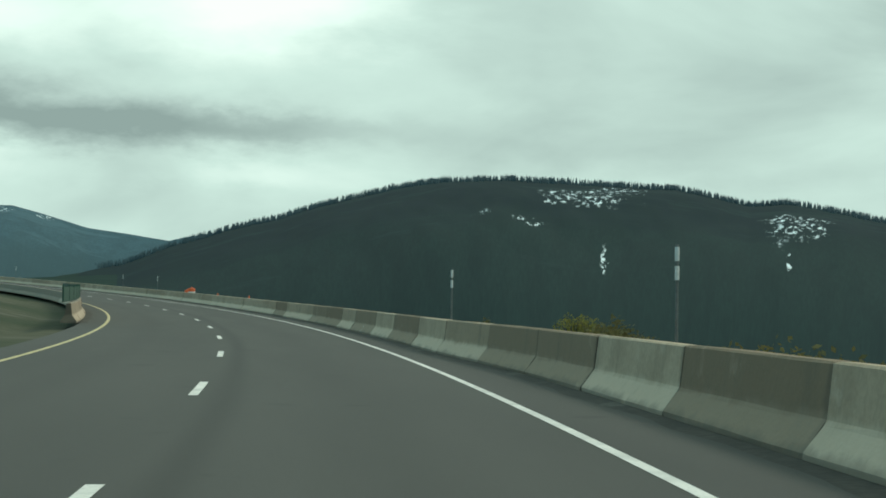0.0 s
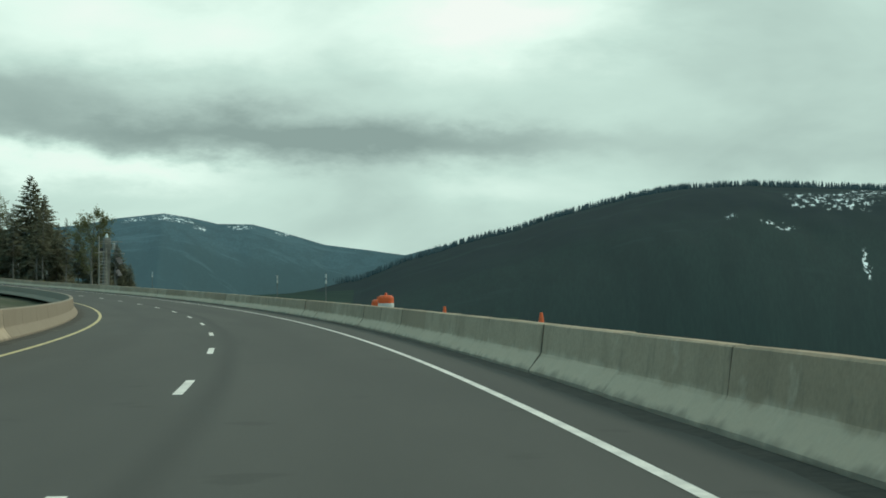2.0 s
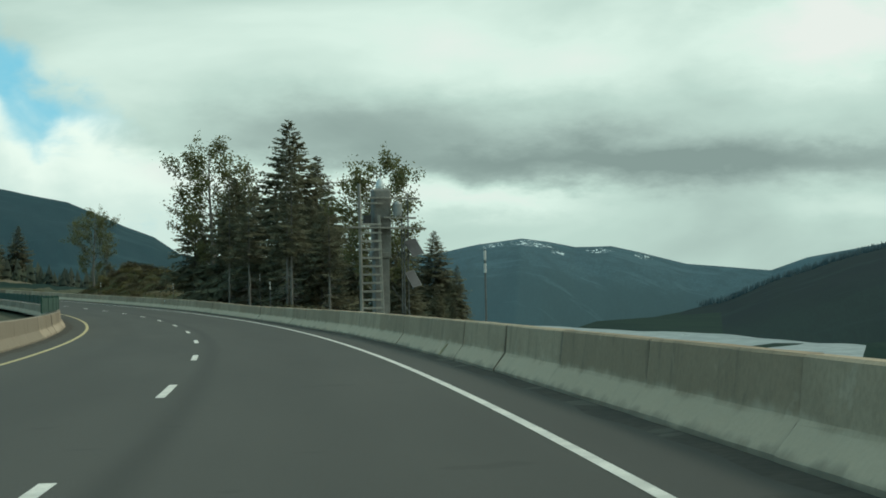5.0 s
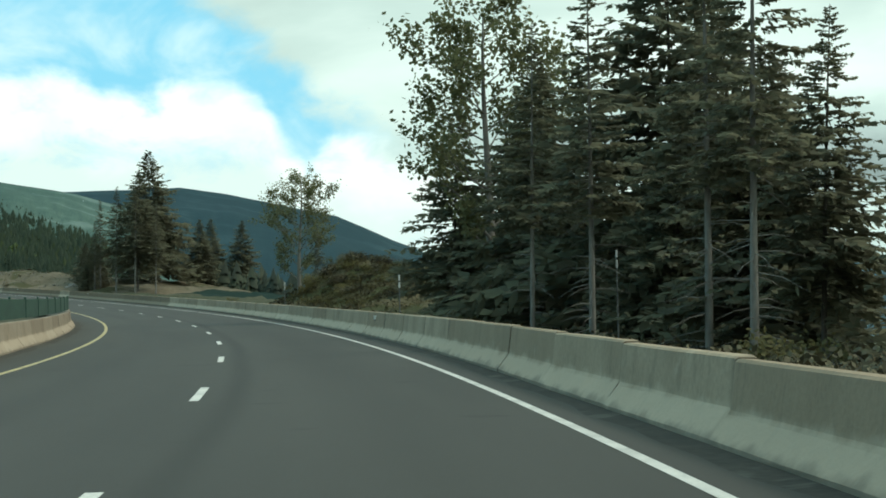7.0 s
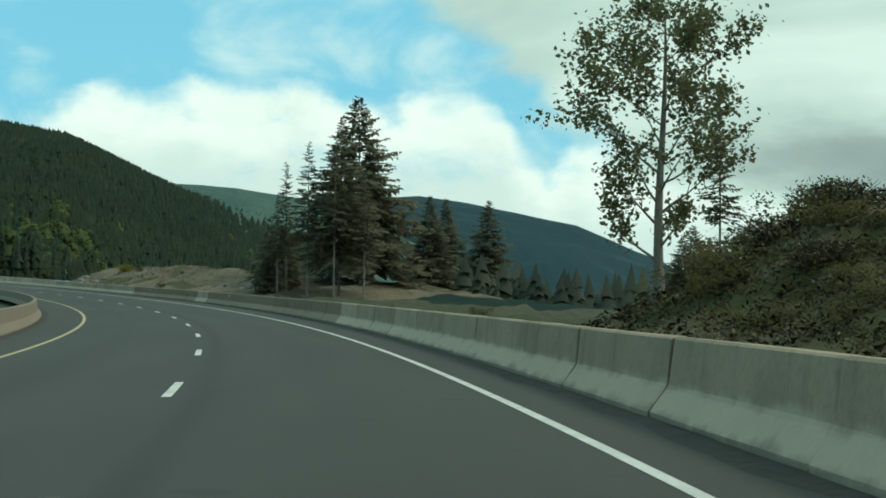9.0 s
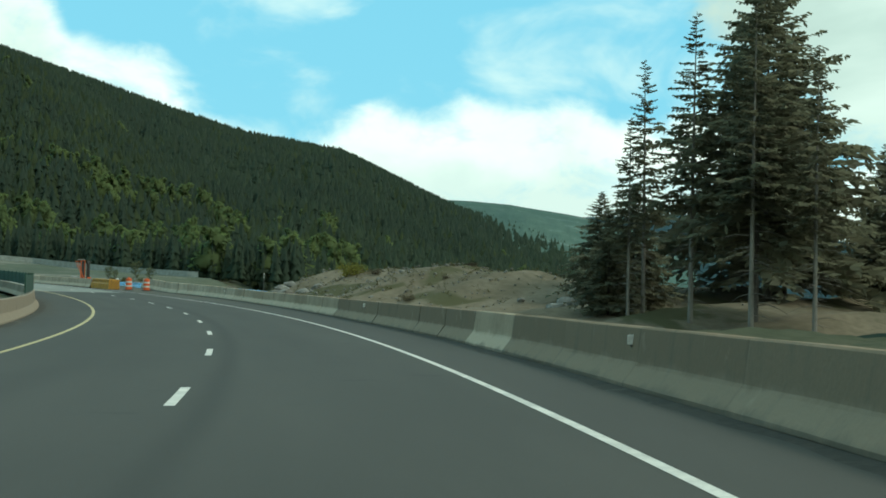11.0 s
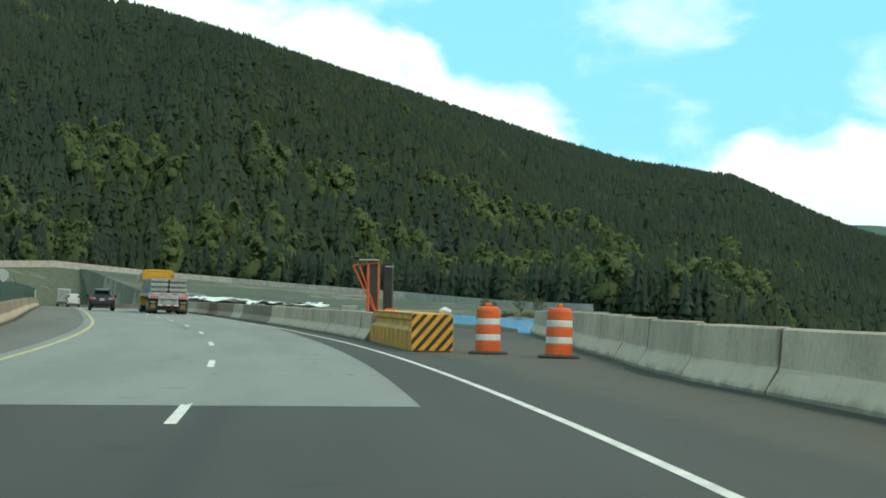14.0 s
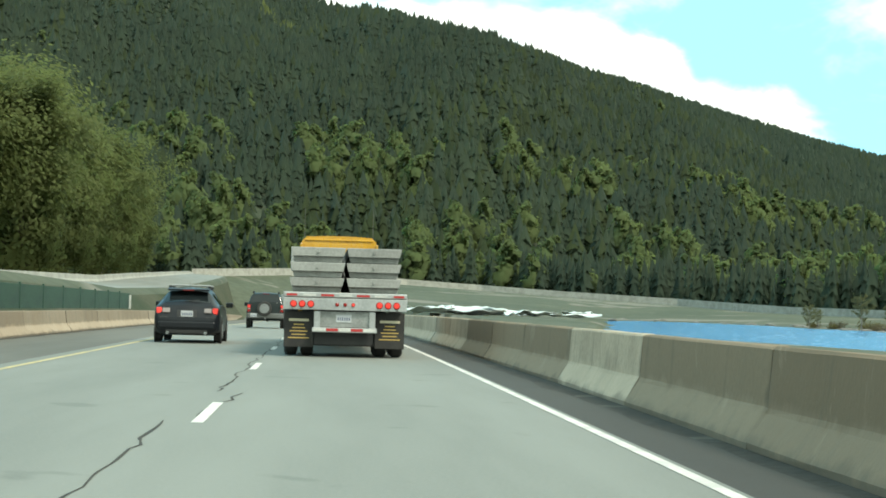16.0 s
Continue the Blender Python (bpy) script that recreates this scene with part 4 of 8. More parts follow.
road = strip("road", S_PAVE, [lambda s: MEDIAN_L(s) + 0.1, -5.2, -3.2, DASH_L, 0.4, 2.0, 2.4, lambda s: np.minimum(SHOULDER_R(s), 14) + 0.4], 0.0, ASPHALT)
tagged(road, "two-lane dark asphalt highway bending to the left", "road", kind="structure")
slab = strip("pavement", S_NEW, [lambda s: np.full_like(s, -5.35), -3.2, DASH_L, 0.4, lambda s: np.interp(s, [533, 543, 555, 570, 580, 587, 600], [1.1, 1.32, 1.5, 1.72, 2.05, 2.3, 2.4])], 0.004, CONCRETE_ROAD)
tagged(slab, "pale worn concrete pavement of the newer road section", "road", kind="structure")


verge = strip("shoulder", S_NEW, [lambda s: MEDIAN_L(s) + 0.08, -6.3, -5.36], 0.004, WORN_SHOULDER)
verge.parent = road
tagged(verge, "dirty grey inner shoulder")


def line_piece(name, s0, s1, lat, width, mat, n=2, up=0.004):
    s = np.linspace(s0, s1, n)
    ob = strip(name, s, [lambda q: (lat(q) if callable(lat) else np.full_like(q, lat)) - width / 2,
                         lambda q: (lat(q) if callable(lat) else np.full_like(q, lat)) + width / 2], up, mat)
    ob.parent = road
    return ob


EDGE_LINE = lerp([(-160, EDGE_R), (520, EDGE_R), (530, 2.28), (548, 2.33), (560, 2.31), (572, 2.18), (582, 2.26), (600, 2.29), (1300, 2.34)])
for lat, wide, mat, cut, text in ((EDGE_LINE, 0.105, LINE_WHITE, 574.0, "white edge line"), (EDGE_L, 0.12, LINE_YELLOW, 533.5, "faded yellow edge line")):
    tagged(line_piece("edge_line", -160, cut, lat, wide, mat, 360), text)
    tagged(line_piece("edge_line", cut, 1300, lat, wide, mat, 360, 0.008), text)
k = -12
while 6.72 + k * 12.192 < 1000:
    s_d = 6.72 + k * 12.192
    line_piece("lane_dash", s_d, s_d + 3.05, DASH_L if s_d < 600 else DASH_L + 0.04, 0.115, LINE_WHITE, 3, 0.004 if s_d < 531 else 0.008)
    k += 1

for lat0, lat1, s0, s1, text in ((-0.24, 0.06, -24, 588, "dark silt along the foot of the shoulder barrier"), ):
    silt = strip("gutter", np.arange(s0, s1, 0.6), [lambda s: SHOULDER_R(s) + lat0 + 0.07 * np.sin(s * 0.9) * np.sin(s * 0.37 + 1) - 0.03 * np.sin(s * 2.3), lambda s: SHOULDER_R(s) - 0.08, lambda s: SHOULDER_R(s) + lat1], (0.0008, 0.008, 0.02), SILT)
    silt.parent = road
    tagged(silt, text)
BRIDGE_R = lerp([(560, 3.1), (580, 3.06), (587, 3.17), (594, 3.18), (603, 3.24), (610, 3.36), (640, 3.4), (1000, 3.4)])
silt = strip("gutter", np.arange(586, 760, 1.1), [lambda s: 3.02 + 0.08 * np.sin(s * 1.3) * np.sin(s * 0.37 + 1), lambda s: BRIDGE_R(s) + 0.05], (0.0008, 0.012), SILT)
silt.parent = road
silt = strip("gutter", np.arange(60, 760, 1.1), [lambda s: MEDIAN_L(s) + 0.0, lambda s: MEDIAN_L(s) + 0.3 + 0.08 * np.sin(s * 1.3) * np.sin(s * 0.37 + 1)], (0.012, 0.0008), SILT)
silt.parent = road

# ================= barriers =================


def barrier_mesh(length, seed, mat=None):
    """A precast safety-shape barrier, slightly chipped, with rounded edges."""
    prof = [(0.29, 0.0), (0.3, 0.015), (0.3, 0.06), (0.15, 0.262), (0.128, 0.3), (0.085, 0.7), (0.06, 0.722)]
    outline = prof + [(-x, z) for x, z in reversed(prof)]
    rng = np.random.default_rng(seed)
    ys = [0.0, 0.07, length * 0.25, length * 0.5, length * 0.75, length - 0.07, length]
    v, f = [], []
    n = len(outline)
    for i, yv in enumerate(ys):
        inset = 0.985 if i in (0, len(ys) - 1) else 1.0
        for x, z in outline:
            v.append((x * inset + rng.normal(0, 0.003), yv, max(z * (inset if z > 0.7 else 1) + rng.normal(0, 0.003) * (z > 0.05), 0.0)))
    for i in range(len(ys) - 1):
        for j in range(n):
            a, b = i * n + j, i * n + (j + 1) % n
            f.append((a, a + n, b + n, b))
    f.append(tuple(range(n)))
    f.append(tuple(reversed(range((len(ys) - 1) * n, len(ys) * n))))
    me = bpy.data.meshes.new("concrete_barrier")
    me.from_pydata(v, [], f)
    me.materials.append(mat or BARRIER_C)
    return me


# joints of the outer run that stand out, and its stretches of darker, older lengths
JOINTS = (-24.4, 11.35, 29.2, 38.9, 44.2, 48.7, 54.4, 58.5, 68.3, 78.2, 86.95, 91.3, 102.0, 121.0, 215.0, 238.8, 271.9, 288.4, 326.0, 424.1, 434.3, 439.3, 457.0, 468.1, 479.1, 491.7, 513.4, 536.0, 592.0)
OLD_STRETCHES = ((11.3, 16.0), (20.2, 29.2), (38.9, 44.2), (48.7, 54.4), (58.5, 68.3), (78.2, 82.7), (386.0, 434.2), (439.3, 466.0), (593.3, 608.2), (613.6, 628.0))


BURIED = lerp([(0, 1.0), (200, 0.98), (235, 0.97), (256, 0.9), (264, 0.87), (274, 0.94), (284, 0.99), (500, 1.0), (514, 1.09), (526, 1.16), (538, 1.19), (556, 1.34), (592, 1.42)])


OUTER = []


def run_barriers(s0, s1, lat, length, group, label, offset, joints=None, tall=1.0):
    """A row of barriers, each an object; joints, where given, are fixed places between which the lengths are even."""
    mesh = [barrier_mesh(length - 0.014, q, BARRIER_C if offset > 0 else BARRIER_MEDIAN) for q in (1, 2, 3)]
    old = [barrier_mesh(length - 0.014, q, BARRIER_OLD) for q in (1, 2, 3)]
    grey = [barrier_mesh(length - 0.014, q, BARRIER_GREY) for q in (1, 2, 3)]
    if joints:
        stops = [joints[0]]
        for a, b in zip(joints, joints[1:]):
            n = max(1, round((b - a) / length))
            stops += [a + (b - a) * (k + 1) / n for k in range(n)]
    else:
        stops = list(np.arange(s0, s1 + length * 0.999, length))
    for i, (sa, sb) in enumerate(zip(stops, stops[1:])):
        a = Vector([float(q) for q in road_point(sa, float(lat(sa)) + offset)])
        b = Vector([float(q) for q in road_point(sb, float(lat(sb)) + offset)])
        d = b - a
        worn = offset > 0 and any(u - 0.5 < (sa + sb) / 2 < w + 0.5 for u, w in OLD_STRETCHES)
        ob = new("concrete_barrier", (old if worn else grey if offset > 0 and sa > 505 else mesh)[i % 3])
        turn = math.degrees(math.atan2(-d.x, d.y))
        high = tall * float(BURIED((sa + sb) / 2)) if joints is JOINTS else tall
        ob.matrix_world = Matrix.Translation(a) @ pose(0, 0, 0, math.degrees(math.atan2(d.z, math.hypot(d.x, d.y))), RNG.normal(0, 0.35), turn + RNG.normal(0, 0.12)) @ Matrix.Diagonal((1, d.length / length, high, 1))
        if offset > 0:
            OUTER.append((sa, sb, length, ob))
        tagged(ob, "old brown-stained concrete barrier along the outer shoulder" if worn else label, "barrier", group)


def join_run(s0, s1, lat, length, offset, label):
    """A far stretch of barriers as one mesh."""
    mat = BARRIER_C if offset > 0 else BARRIER_MEDIAN
    src = barrier_mesh(length - 0.025, 5, mat)
    bm = bmesh.new()
    s = s0
    while s < s1:
        a = Vector([float(q) for q in road_point(s, float(lat(s)) + offset)])
        b = Vector([float(q) for q in road_point(s + length, float(lat(s + length)) + offset)])
        d = b - a
        n = len(bm.verts)
        bm.from_mesh(src)
        bm.verts.ensure_lookup_table()
        bmesh.ops.transform(bm, matrix=Matrix.Translation(a) @ pose(0, 0, 0, math.degrees(math.atan2(d.z, math.hypot(d.x, d.y))), 0, math.degrees(math.atan2(-d.x, d.y))), verts=bm.verts[n:])
        s += length
    ob = part("concrete_barrier", bm, mat)
    tagged(ob, label, "barrier", kind="stuff")


SHOULDER_LABEL = "weathered grey concrete barrier along the outer shoulder"
MEDIAN_LABEL = "weathered concrete median barrier beside the yellow line"
run_barriers(-24.4, 592, SHOULDER_R, 4.4, "barriers along the outer shoulder", SHOULDER_LABEL, 0.3, JOINTS)
run_barriers(562.65, 565.0, BRIDGE_R, 2.5, "barriers along the bridge shoulder", "short concrete barrier behind the crash cushion", 0.3, (562.65, 565.15), 1.15)
run_barriers(565.15, 588.2, BRIDGE_R, 4.15, "barriers along the bridge shoulder", "stained concrete barrier on the bridge approach", 0.3, (565.15, 569.2, 573.3, 577.4, 581.9, 585.9), 1.16)
run_barriers(585.9, 700, BRIDGE_R, 5.6, "barriers along the bridge shoulder", "stained concrete barrier on the bridge approach", 0.3, (585.9, 588.3, 593.5, 599.0, 602.4, 608.2, 613.8, 658.6, 703.4), 1.18)
join_run(703.5, 1000, BRIDGE_R, 5.6, 0.3, "far concrete barriers along the shoulder")
run_barriers(60, 110, MEDIAN_L, 4.06, "barriers along the median", MEDIAN_LABEL, -0.3)
join_run(112.8, 232, MEDIAN_L, 4.06, -0.3, "row of concrete median barriers")
run_barriers(234.6, 342, MEDIAN_L, 4.06, "barriers along the median", MEDIAN_LABEL, -0.3)
join_run(344.3, 486, MEDIAN_L, 4.06, -0.3, "row of concrete median barriers")
run_barriers(486.4, 690, MEDIAN_L, 4.06, "barriers along the median", MEDIAN_LABEL, -0.3)
join_run(693.5, 1000, MEDIAN_L, 4.06, -0.3, "far concrete median barriers")

# ================= more materials =================
BARK = surface("bark", (0.11, 0.095, 0.08), (0.06, 0.052, 0.045), 1.2, 14.0, 0.95, 0.5, stretch=(1, 1, 0.25))
BARK_PALE = surface("pale_bark", (0.24, 0.22, 0.19), (0.14, 0.13, 0.115), 1.2, 14.0, 0.9, 0.4, stretch=(1, 1, 0.3))
NEEDLES = foliage("needles", (0.138, 0.134, 0.094), (0.222, 0.213, 0.138), 0.5, own=0.5, thin=0.55)
LEAVES = foliage("leaves", (0.115, 0.12, 0.06), (0.21, 0.205, 0.1), 0.6, thin=0.5)
LEAVES_BIG = foliage("spring_leaves", (0.14, 0.168, 0.055), (0.19, 0.22, 0.075), 0.15, 0.2, (0.16, 0.185, 0.105), 0.35, thin=0.6)
SCRUB = foliage("scrub_leaves", (0.11, 0.098, 0.044), (0.175, 0.152, 0.062), 0.5, thin=0.4)
SPRING = foliage("spring_shrub", (0.13, 0.125, 0.03), (0.26, 0.23, 0.05), 0.5, thin=0.5)
DRY = foliage("dry_brush", (0.07, 0.06, 0.035), (0.16, 0.135, 0.08), 0.7)
ROCK = surface("rock", (0.22, 0.21, 0.185), (0.12, 0.115, 0.1), 1.1, 8.0, 0.9, 0.6, vary=0.2)
ORANGE = surface("orange_plastic", (0.7, 0.115, 0.02), (0.55, 0.085, 0.016), 2.0, 16.0, 0.5, 0.05)
REFLECT = surface("reflective_white", (0.66, 0.66, 0.63), (0.5, 0.5, 0.48), 3.0, 30.0, 0.4, 0.03)
RUBBER = surface("rubber", (0.022, 0.022, 0.022), (0.04, 0.038, 0.035), 3.0, 30.0, 0.85, 0.2)
YELLOW = surface("yellow_paint", (0.72, 0.36, 0.03), (0.52, 0.25, 0.028), 1.6, 12.0, 0.55, 0.1)
YELLOW_DIRTY = surface("dirty_yellow_paint", (0.62, 0.32, 0.045), (0.38, 0.2, 0.045), 2.4, 12.0, 0.65, 0.15, stretch=(1, 1, 0.35))
BLACK_PAINT = surface("black_paint", (0.018, 0.014, 0.012), (0.03, 0.024, 0.02), 3.0, 20.0, 0.6, 0.05)
GALV = surface("galvanised_steel", (0.36, 0.37, 0.36), (0.25, 0.26, 0.25), 2.0, 22.0, 0.5, 0.08, metal=0.5)
GREY_STEEL = surface("grey_steel", (0.16, 0.165, 0.16), (0.1, 0.105, 0.1), 2.0, 20.0, 0.6, 0.1, metal=0.3)
PLANK = surface("weathered_plank", (0.33, 0.31, 0.27), (0.2, 0.19, 0.165), 1.5, 18.0, 0.9, 0.3, stretch=(1, 1, 0.2))
PILLAR = surface("raw_concrete", (0.24, 0.235, 0.215), (0.16, 0.155, 0.14), 1.2, 12.0, 0.9, 0.2)
LOAD = surface("precast_concrete", (0.33, 0.335, 0.32), (0.22, 0.225, 0.21), 1.3, 14.0, 0.85, 0.2, vary=0.1)
PANEL_DARK = surface("solar_cells", (0.03, 0.031, 0.034), (0.05, 0.05, 0.054), 4.0, 20.0, 0.5, 0.02)
ALU = surface("aluminium", (0.52, 0.53, 0.53), (0.38, 0.39, 0.39), 1.5, 20.0, 0.42, 0.05, metal=0.6)
TRUCK_YELLOW = surface("truck_yellow", (0.62, 0.33, 0.02), (0.54, 0.28, 0.02), 1.0, 10.0, 0.3, 0.02, coat=0.4)
BLACK_TRIM = surface("black_trim", (0.02, 0.02, 0.021), (0.032, 0.032, 0.032), 2.0, 18.0, 0.6, 0.05)
SUV_PAINT = surface("dark_green_paint", (0.007, 0.013, 0.013), (0.009, 0.016, 0.016), 1.0, 8.0, 0.4, 0.0, spec=0.2)
HATCH_PAINT = surface("charcoal_paint", (0.009, 0.0105, 0.014), (0.012, 0.014, 0.018), 1.0, 8.0, 0.35, 0.0, coat=0.1, spec=0.3)
WHITE_PAINT = surface("white_paint", (0.55, 0.56, 0.54), (0.45, 0.46, 0.44), 1.0, 8.0, 0.4, 0.02)
GLASS_DARK = surface("tinted_glass", (0.012, 0.016, 0.017), (0.016, 0.02, 0.022), 1.0, 5.0, 0.08, 0.0)
TAIL_RED = plain("tail_red", (0.24, 0.012, 0.01), 0.25)
TAIL_LIT = plain("tail_lit", (0.7, 0.04, 0.03), 0.3, emit=0.16)
TAIL_CLEAR = plain("tail_clear", (0.3, 0.26, 0.25), 0.15)
RED_TAPE = plain("red_tape", (0.42, 0.03, 0.03), 0.45)
PLATE = surface("number_plate", (0.55, 0.57, 0.58), (0.45, 0.47, 0.5), 4.0, 30.0, 0.5, 0.0)
PLATE_INK = plain("plate_ink", (0.12, 0.14, 0.2), 0.6)
GOLD_INK = plain("gold_ink", (0.5, 0.34, 0.1), 0.6)
PALE_INK = plain("pale_ink", (0.55, 0.5, 0.36), 0.6)
RIM = surface("alloy_rim", (0.4, 0.41, 0.41), (0.28, 0.29, 0.29), 3.0, 20.0, 0.35, 0.0, metal=0.7)
SCREEN_GREEN = surface("green_fabric", (0.028, 0.075, 0.05), (0.02, 0.055, 0.04), 0.8, 20.0, 0.9, 0.15, stretch=(1, 1, 3))
SIGN_ORANGE = surface("orange_steel", (0.6, 0.12, 0.03), (0.45, 0.085, 0.02), 2.0, 14.0, 0.5, 0.05)
TARP = surface("white_sheeting", (0.72, 0.76, 0.75), (0.55, 0.6, 0.6), 0.7, 6.0, 0.5, 0.3)

# ================= trees =================


def tube_data(v, f, pts, radii, seg=6):
    """Adds a tapered limb along pts to the lists v and f."""
    base = len(v)
    up = Vector((0.3, 0.2, 1)).normalized()
    for i, (p, r) in enumerate(zip(pts, radii)):
        d = (Vector(pts[min(i + 1, len(pts) - 1)]) - Vector(pts[max(i - 1, 0)])).normalized()
        a = d.cross(up if abs(d.dot(up)) < 0.95 else Vector((1, 0, 0))).normalized()
        b = d.cross(a)
        for k in range(seg):
            w = 2 * math.pi * k / seg
            q = Vector(p) + (a * math.cos(w) + b * math.sin(w)) * r
            v.append(q[:])
    for i in range(len(pts) - 1):
        for k in range(seg):
            a0 = base + i * seg + k
            b0 = base + i * seg + (k + 1) % seg
            f.append((a0, b0, b0 + seg, a0 + seg))


def as_mesh(name, v, f, mat, smooth=False):
    return mesh_object(name, v, f, mat, smooth, None, False)


def conifer_meshes(height, seed, spread=0.2, start=0.1, gaps=0.12, bark=None):
    """A spruce or fir: trunk, and whorls of drooping boughs fringed with sprays of needles."""
    rng = random.Random(seed)
    tv, tf = [], []
    lean = (rng.uniform(-0.25, 0.25), rng.uniform(-0.25, 0.25))
    axis = lambda z: Vector((lean[0] * (z / height) ** 2, lean[1] * (z / height) ** 2, z))
    n = 9
    tube_data(tv, tf, [axis(height * k / n)[:] for k in range(n + 1)], [0.0085 * height * (1 - k / n) + 0.012 for k in range(n + 1)], 7)
    v, f = [], []
    z, az = height * start, rng.uniform(0, 6.283)
    while z < height * 0.99:
        t = z / height
        az += 2.4 + rng.uniform(-0.5, 0.5)
        reach = height * spread * (1 - t) ** 0.9 * (0.75 + 0.25 * min(1.0, (t - start) * 8 + 0.2)) + 0.14
        z += height * 0.0027 * rng.uniform(0.4, 1.6)
        if rng.random() < gaps:
            continue
        ln = reach * rng.choice((0.6, 0.8, 0.95, 1.05, 1.2)) * rng.uniform(0.88, 1.12)
        rise = math.radians(-14 + 34 * t + rng.uniform(-9, 9) + 40 * max(0, t - 0.85))
        o = axis(z)
        out = Vector((math.cos(az), math.sin(az), 0))
        side = Vector((-math.sin(az), math.cos(az), 0))
        sag = rng.uniform(0.1, 0.26)
        along = lambda u: o + out * (ln * u * math.cos(rise)) + side * (ln * 0.06 * math.sin(u * 6 + az)) + Vector((0, 0, ln * (u * math.sin(rise) - sag * u * u * (1.6 - u))))
        if t < 0.6:
            tube_data(tv, tf, [along(q / 4 * 0.8)[:] for q in range(5)], [0.024, 0.018, 0.013, 0.008, 0.004], 3)
        tilt = rng.uniform(-0.25, 0.25)
        for q in range(2, 14):
            u = q / 13.0
            p = along(u)
            w = ln * (0.3 * math.sin(min(1.0, u * 1.7) * 1.2) * (1 - u) + 0.1) * rng.uniform(0.7, 1.3) + 0.06
            for sgn in (-1, 1, 0) if q == 13 else (-1, 1):
                if rng.random() < 0.08:
                    continue
                way = (side * sgn + out * rng.uniform(0.5, 1.1) + Vector((0, 0, sgn * tilt + rng.uniform(-0.38, 0.16)))).normalized()
                tip = p + way * w
                across = way.cross(Vector((rng.uniform(-0.9, 0.9), rng.uniform(-0.9, 0.9), 1))).normalized()
                th = 0.2 * w + 0.03
                b = len(v)
                v += [p[:], (p.lerp(tip, 0.4) + across * th)[:], tip[:], (p.lerp(tip, 0.45) - across * th)[:]]
                f.append((b, b + 1, b + 2, b + 3))
                if rng.random() < 0.45:
                    low = p.lerp(tip, rng.uniform(0.25, 0.7))
                    end = low + way * w * 0.25 + Vector((0, 0, -w * rng.uniform(0.25, 0.5)))
                    b = len(v)
                    v += [low[:], (low.lerp(end, 0.5) + way * th * 0.7)[:], end[:], (low.lerp(end, 0.5) - way * th * 0.7)[:]]
                    f.append((b, b + 1, b + 2, b + 3))
    # bare dead boughs below the green crown
    for _ in range(int(height * max(start - 0.1, 0) * 9)):
        z, a = height * rng.uniform(0.05, start + 0.08), rng.uniform(0, 6.283)
        ln = height * spread * rng.uniform(0.25, 0.75)
        o = axis(z)
        d = Vector((math.cos(a), math.sin(a), rng.uniform(-0.35, 0.1)))
        tube_data(tv, tf, [o[:], (o + d * ln * 0.5)[:], (o + d * ln + Vector((0, 0, -0.12 * ln)))[:]], [0.022, 0.014, 0.004], 3)
    return as_mesh("trunk", tv, tf, bark or BARK, True), as_mesh("crown", v, f, NEEDLES)


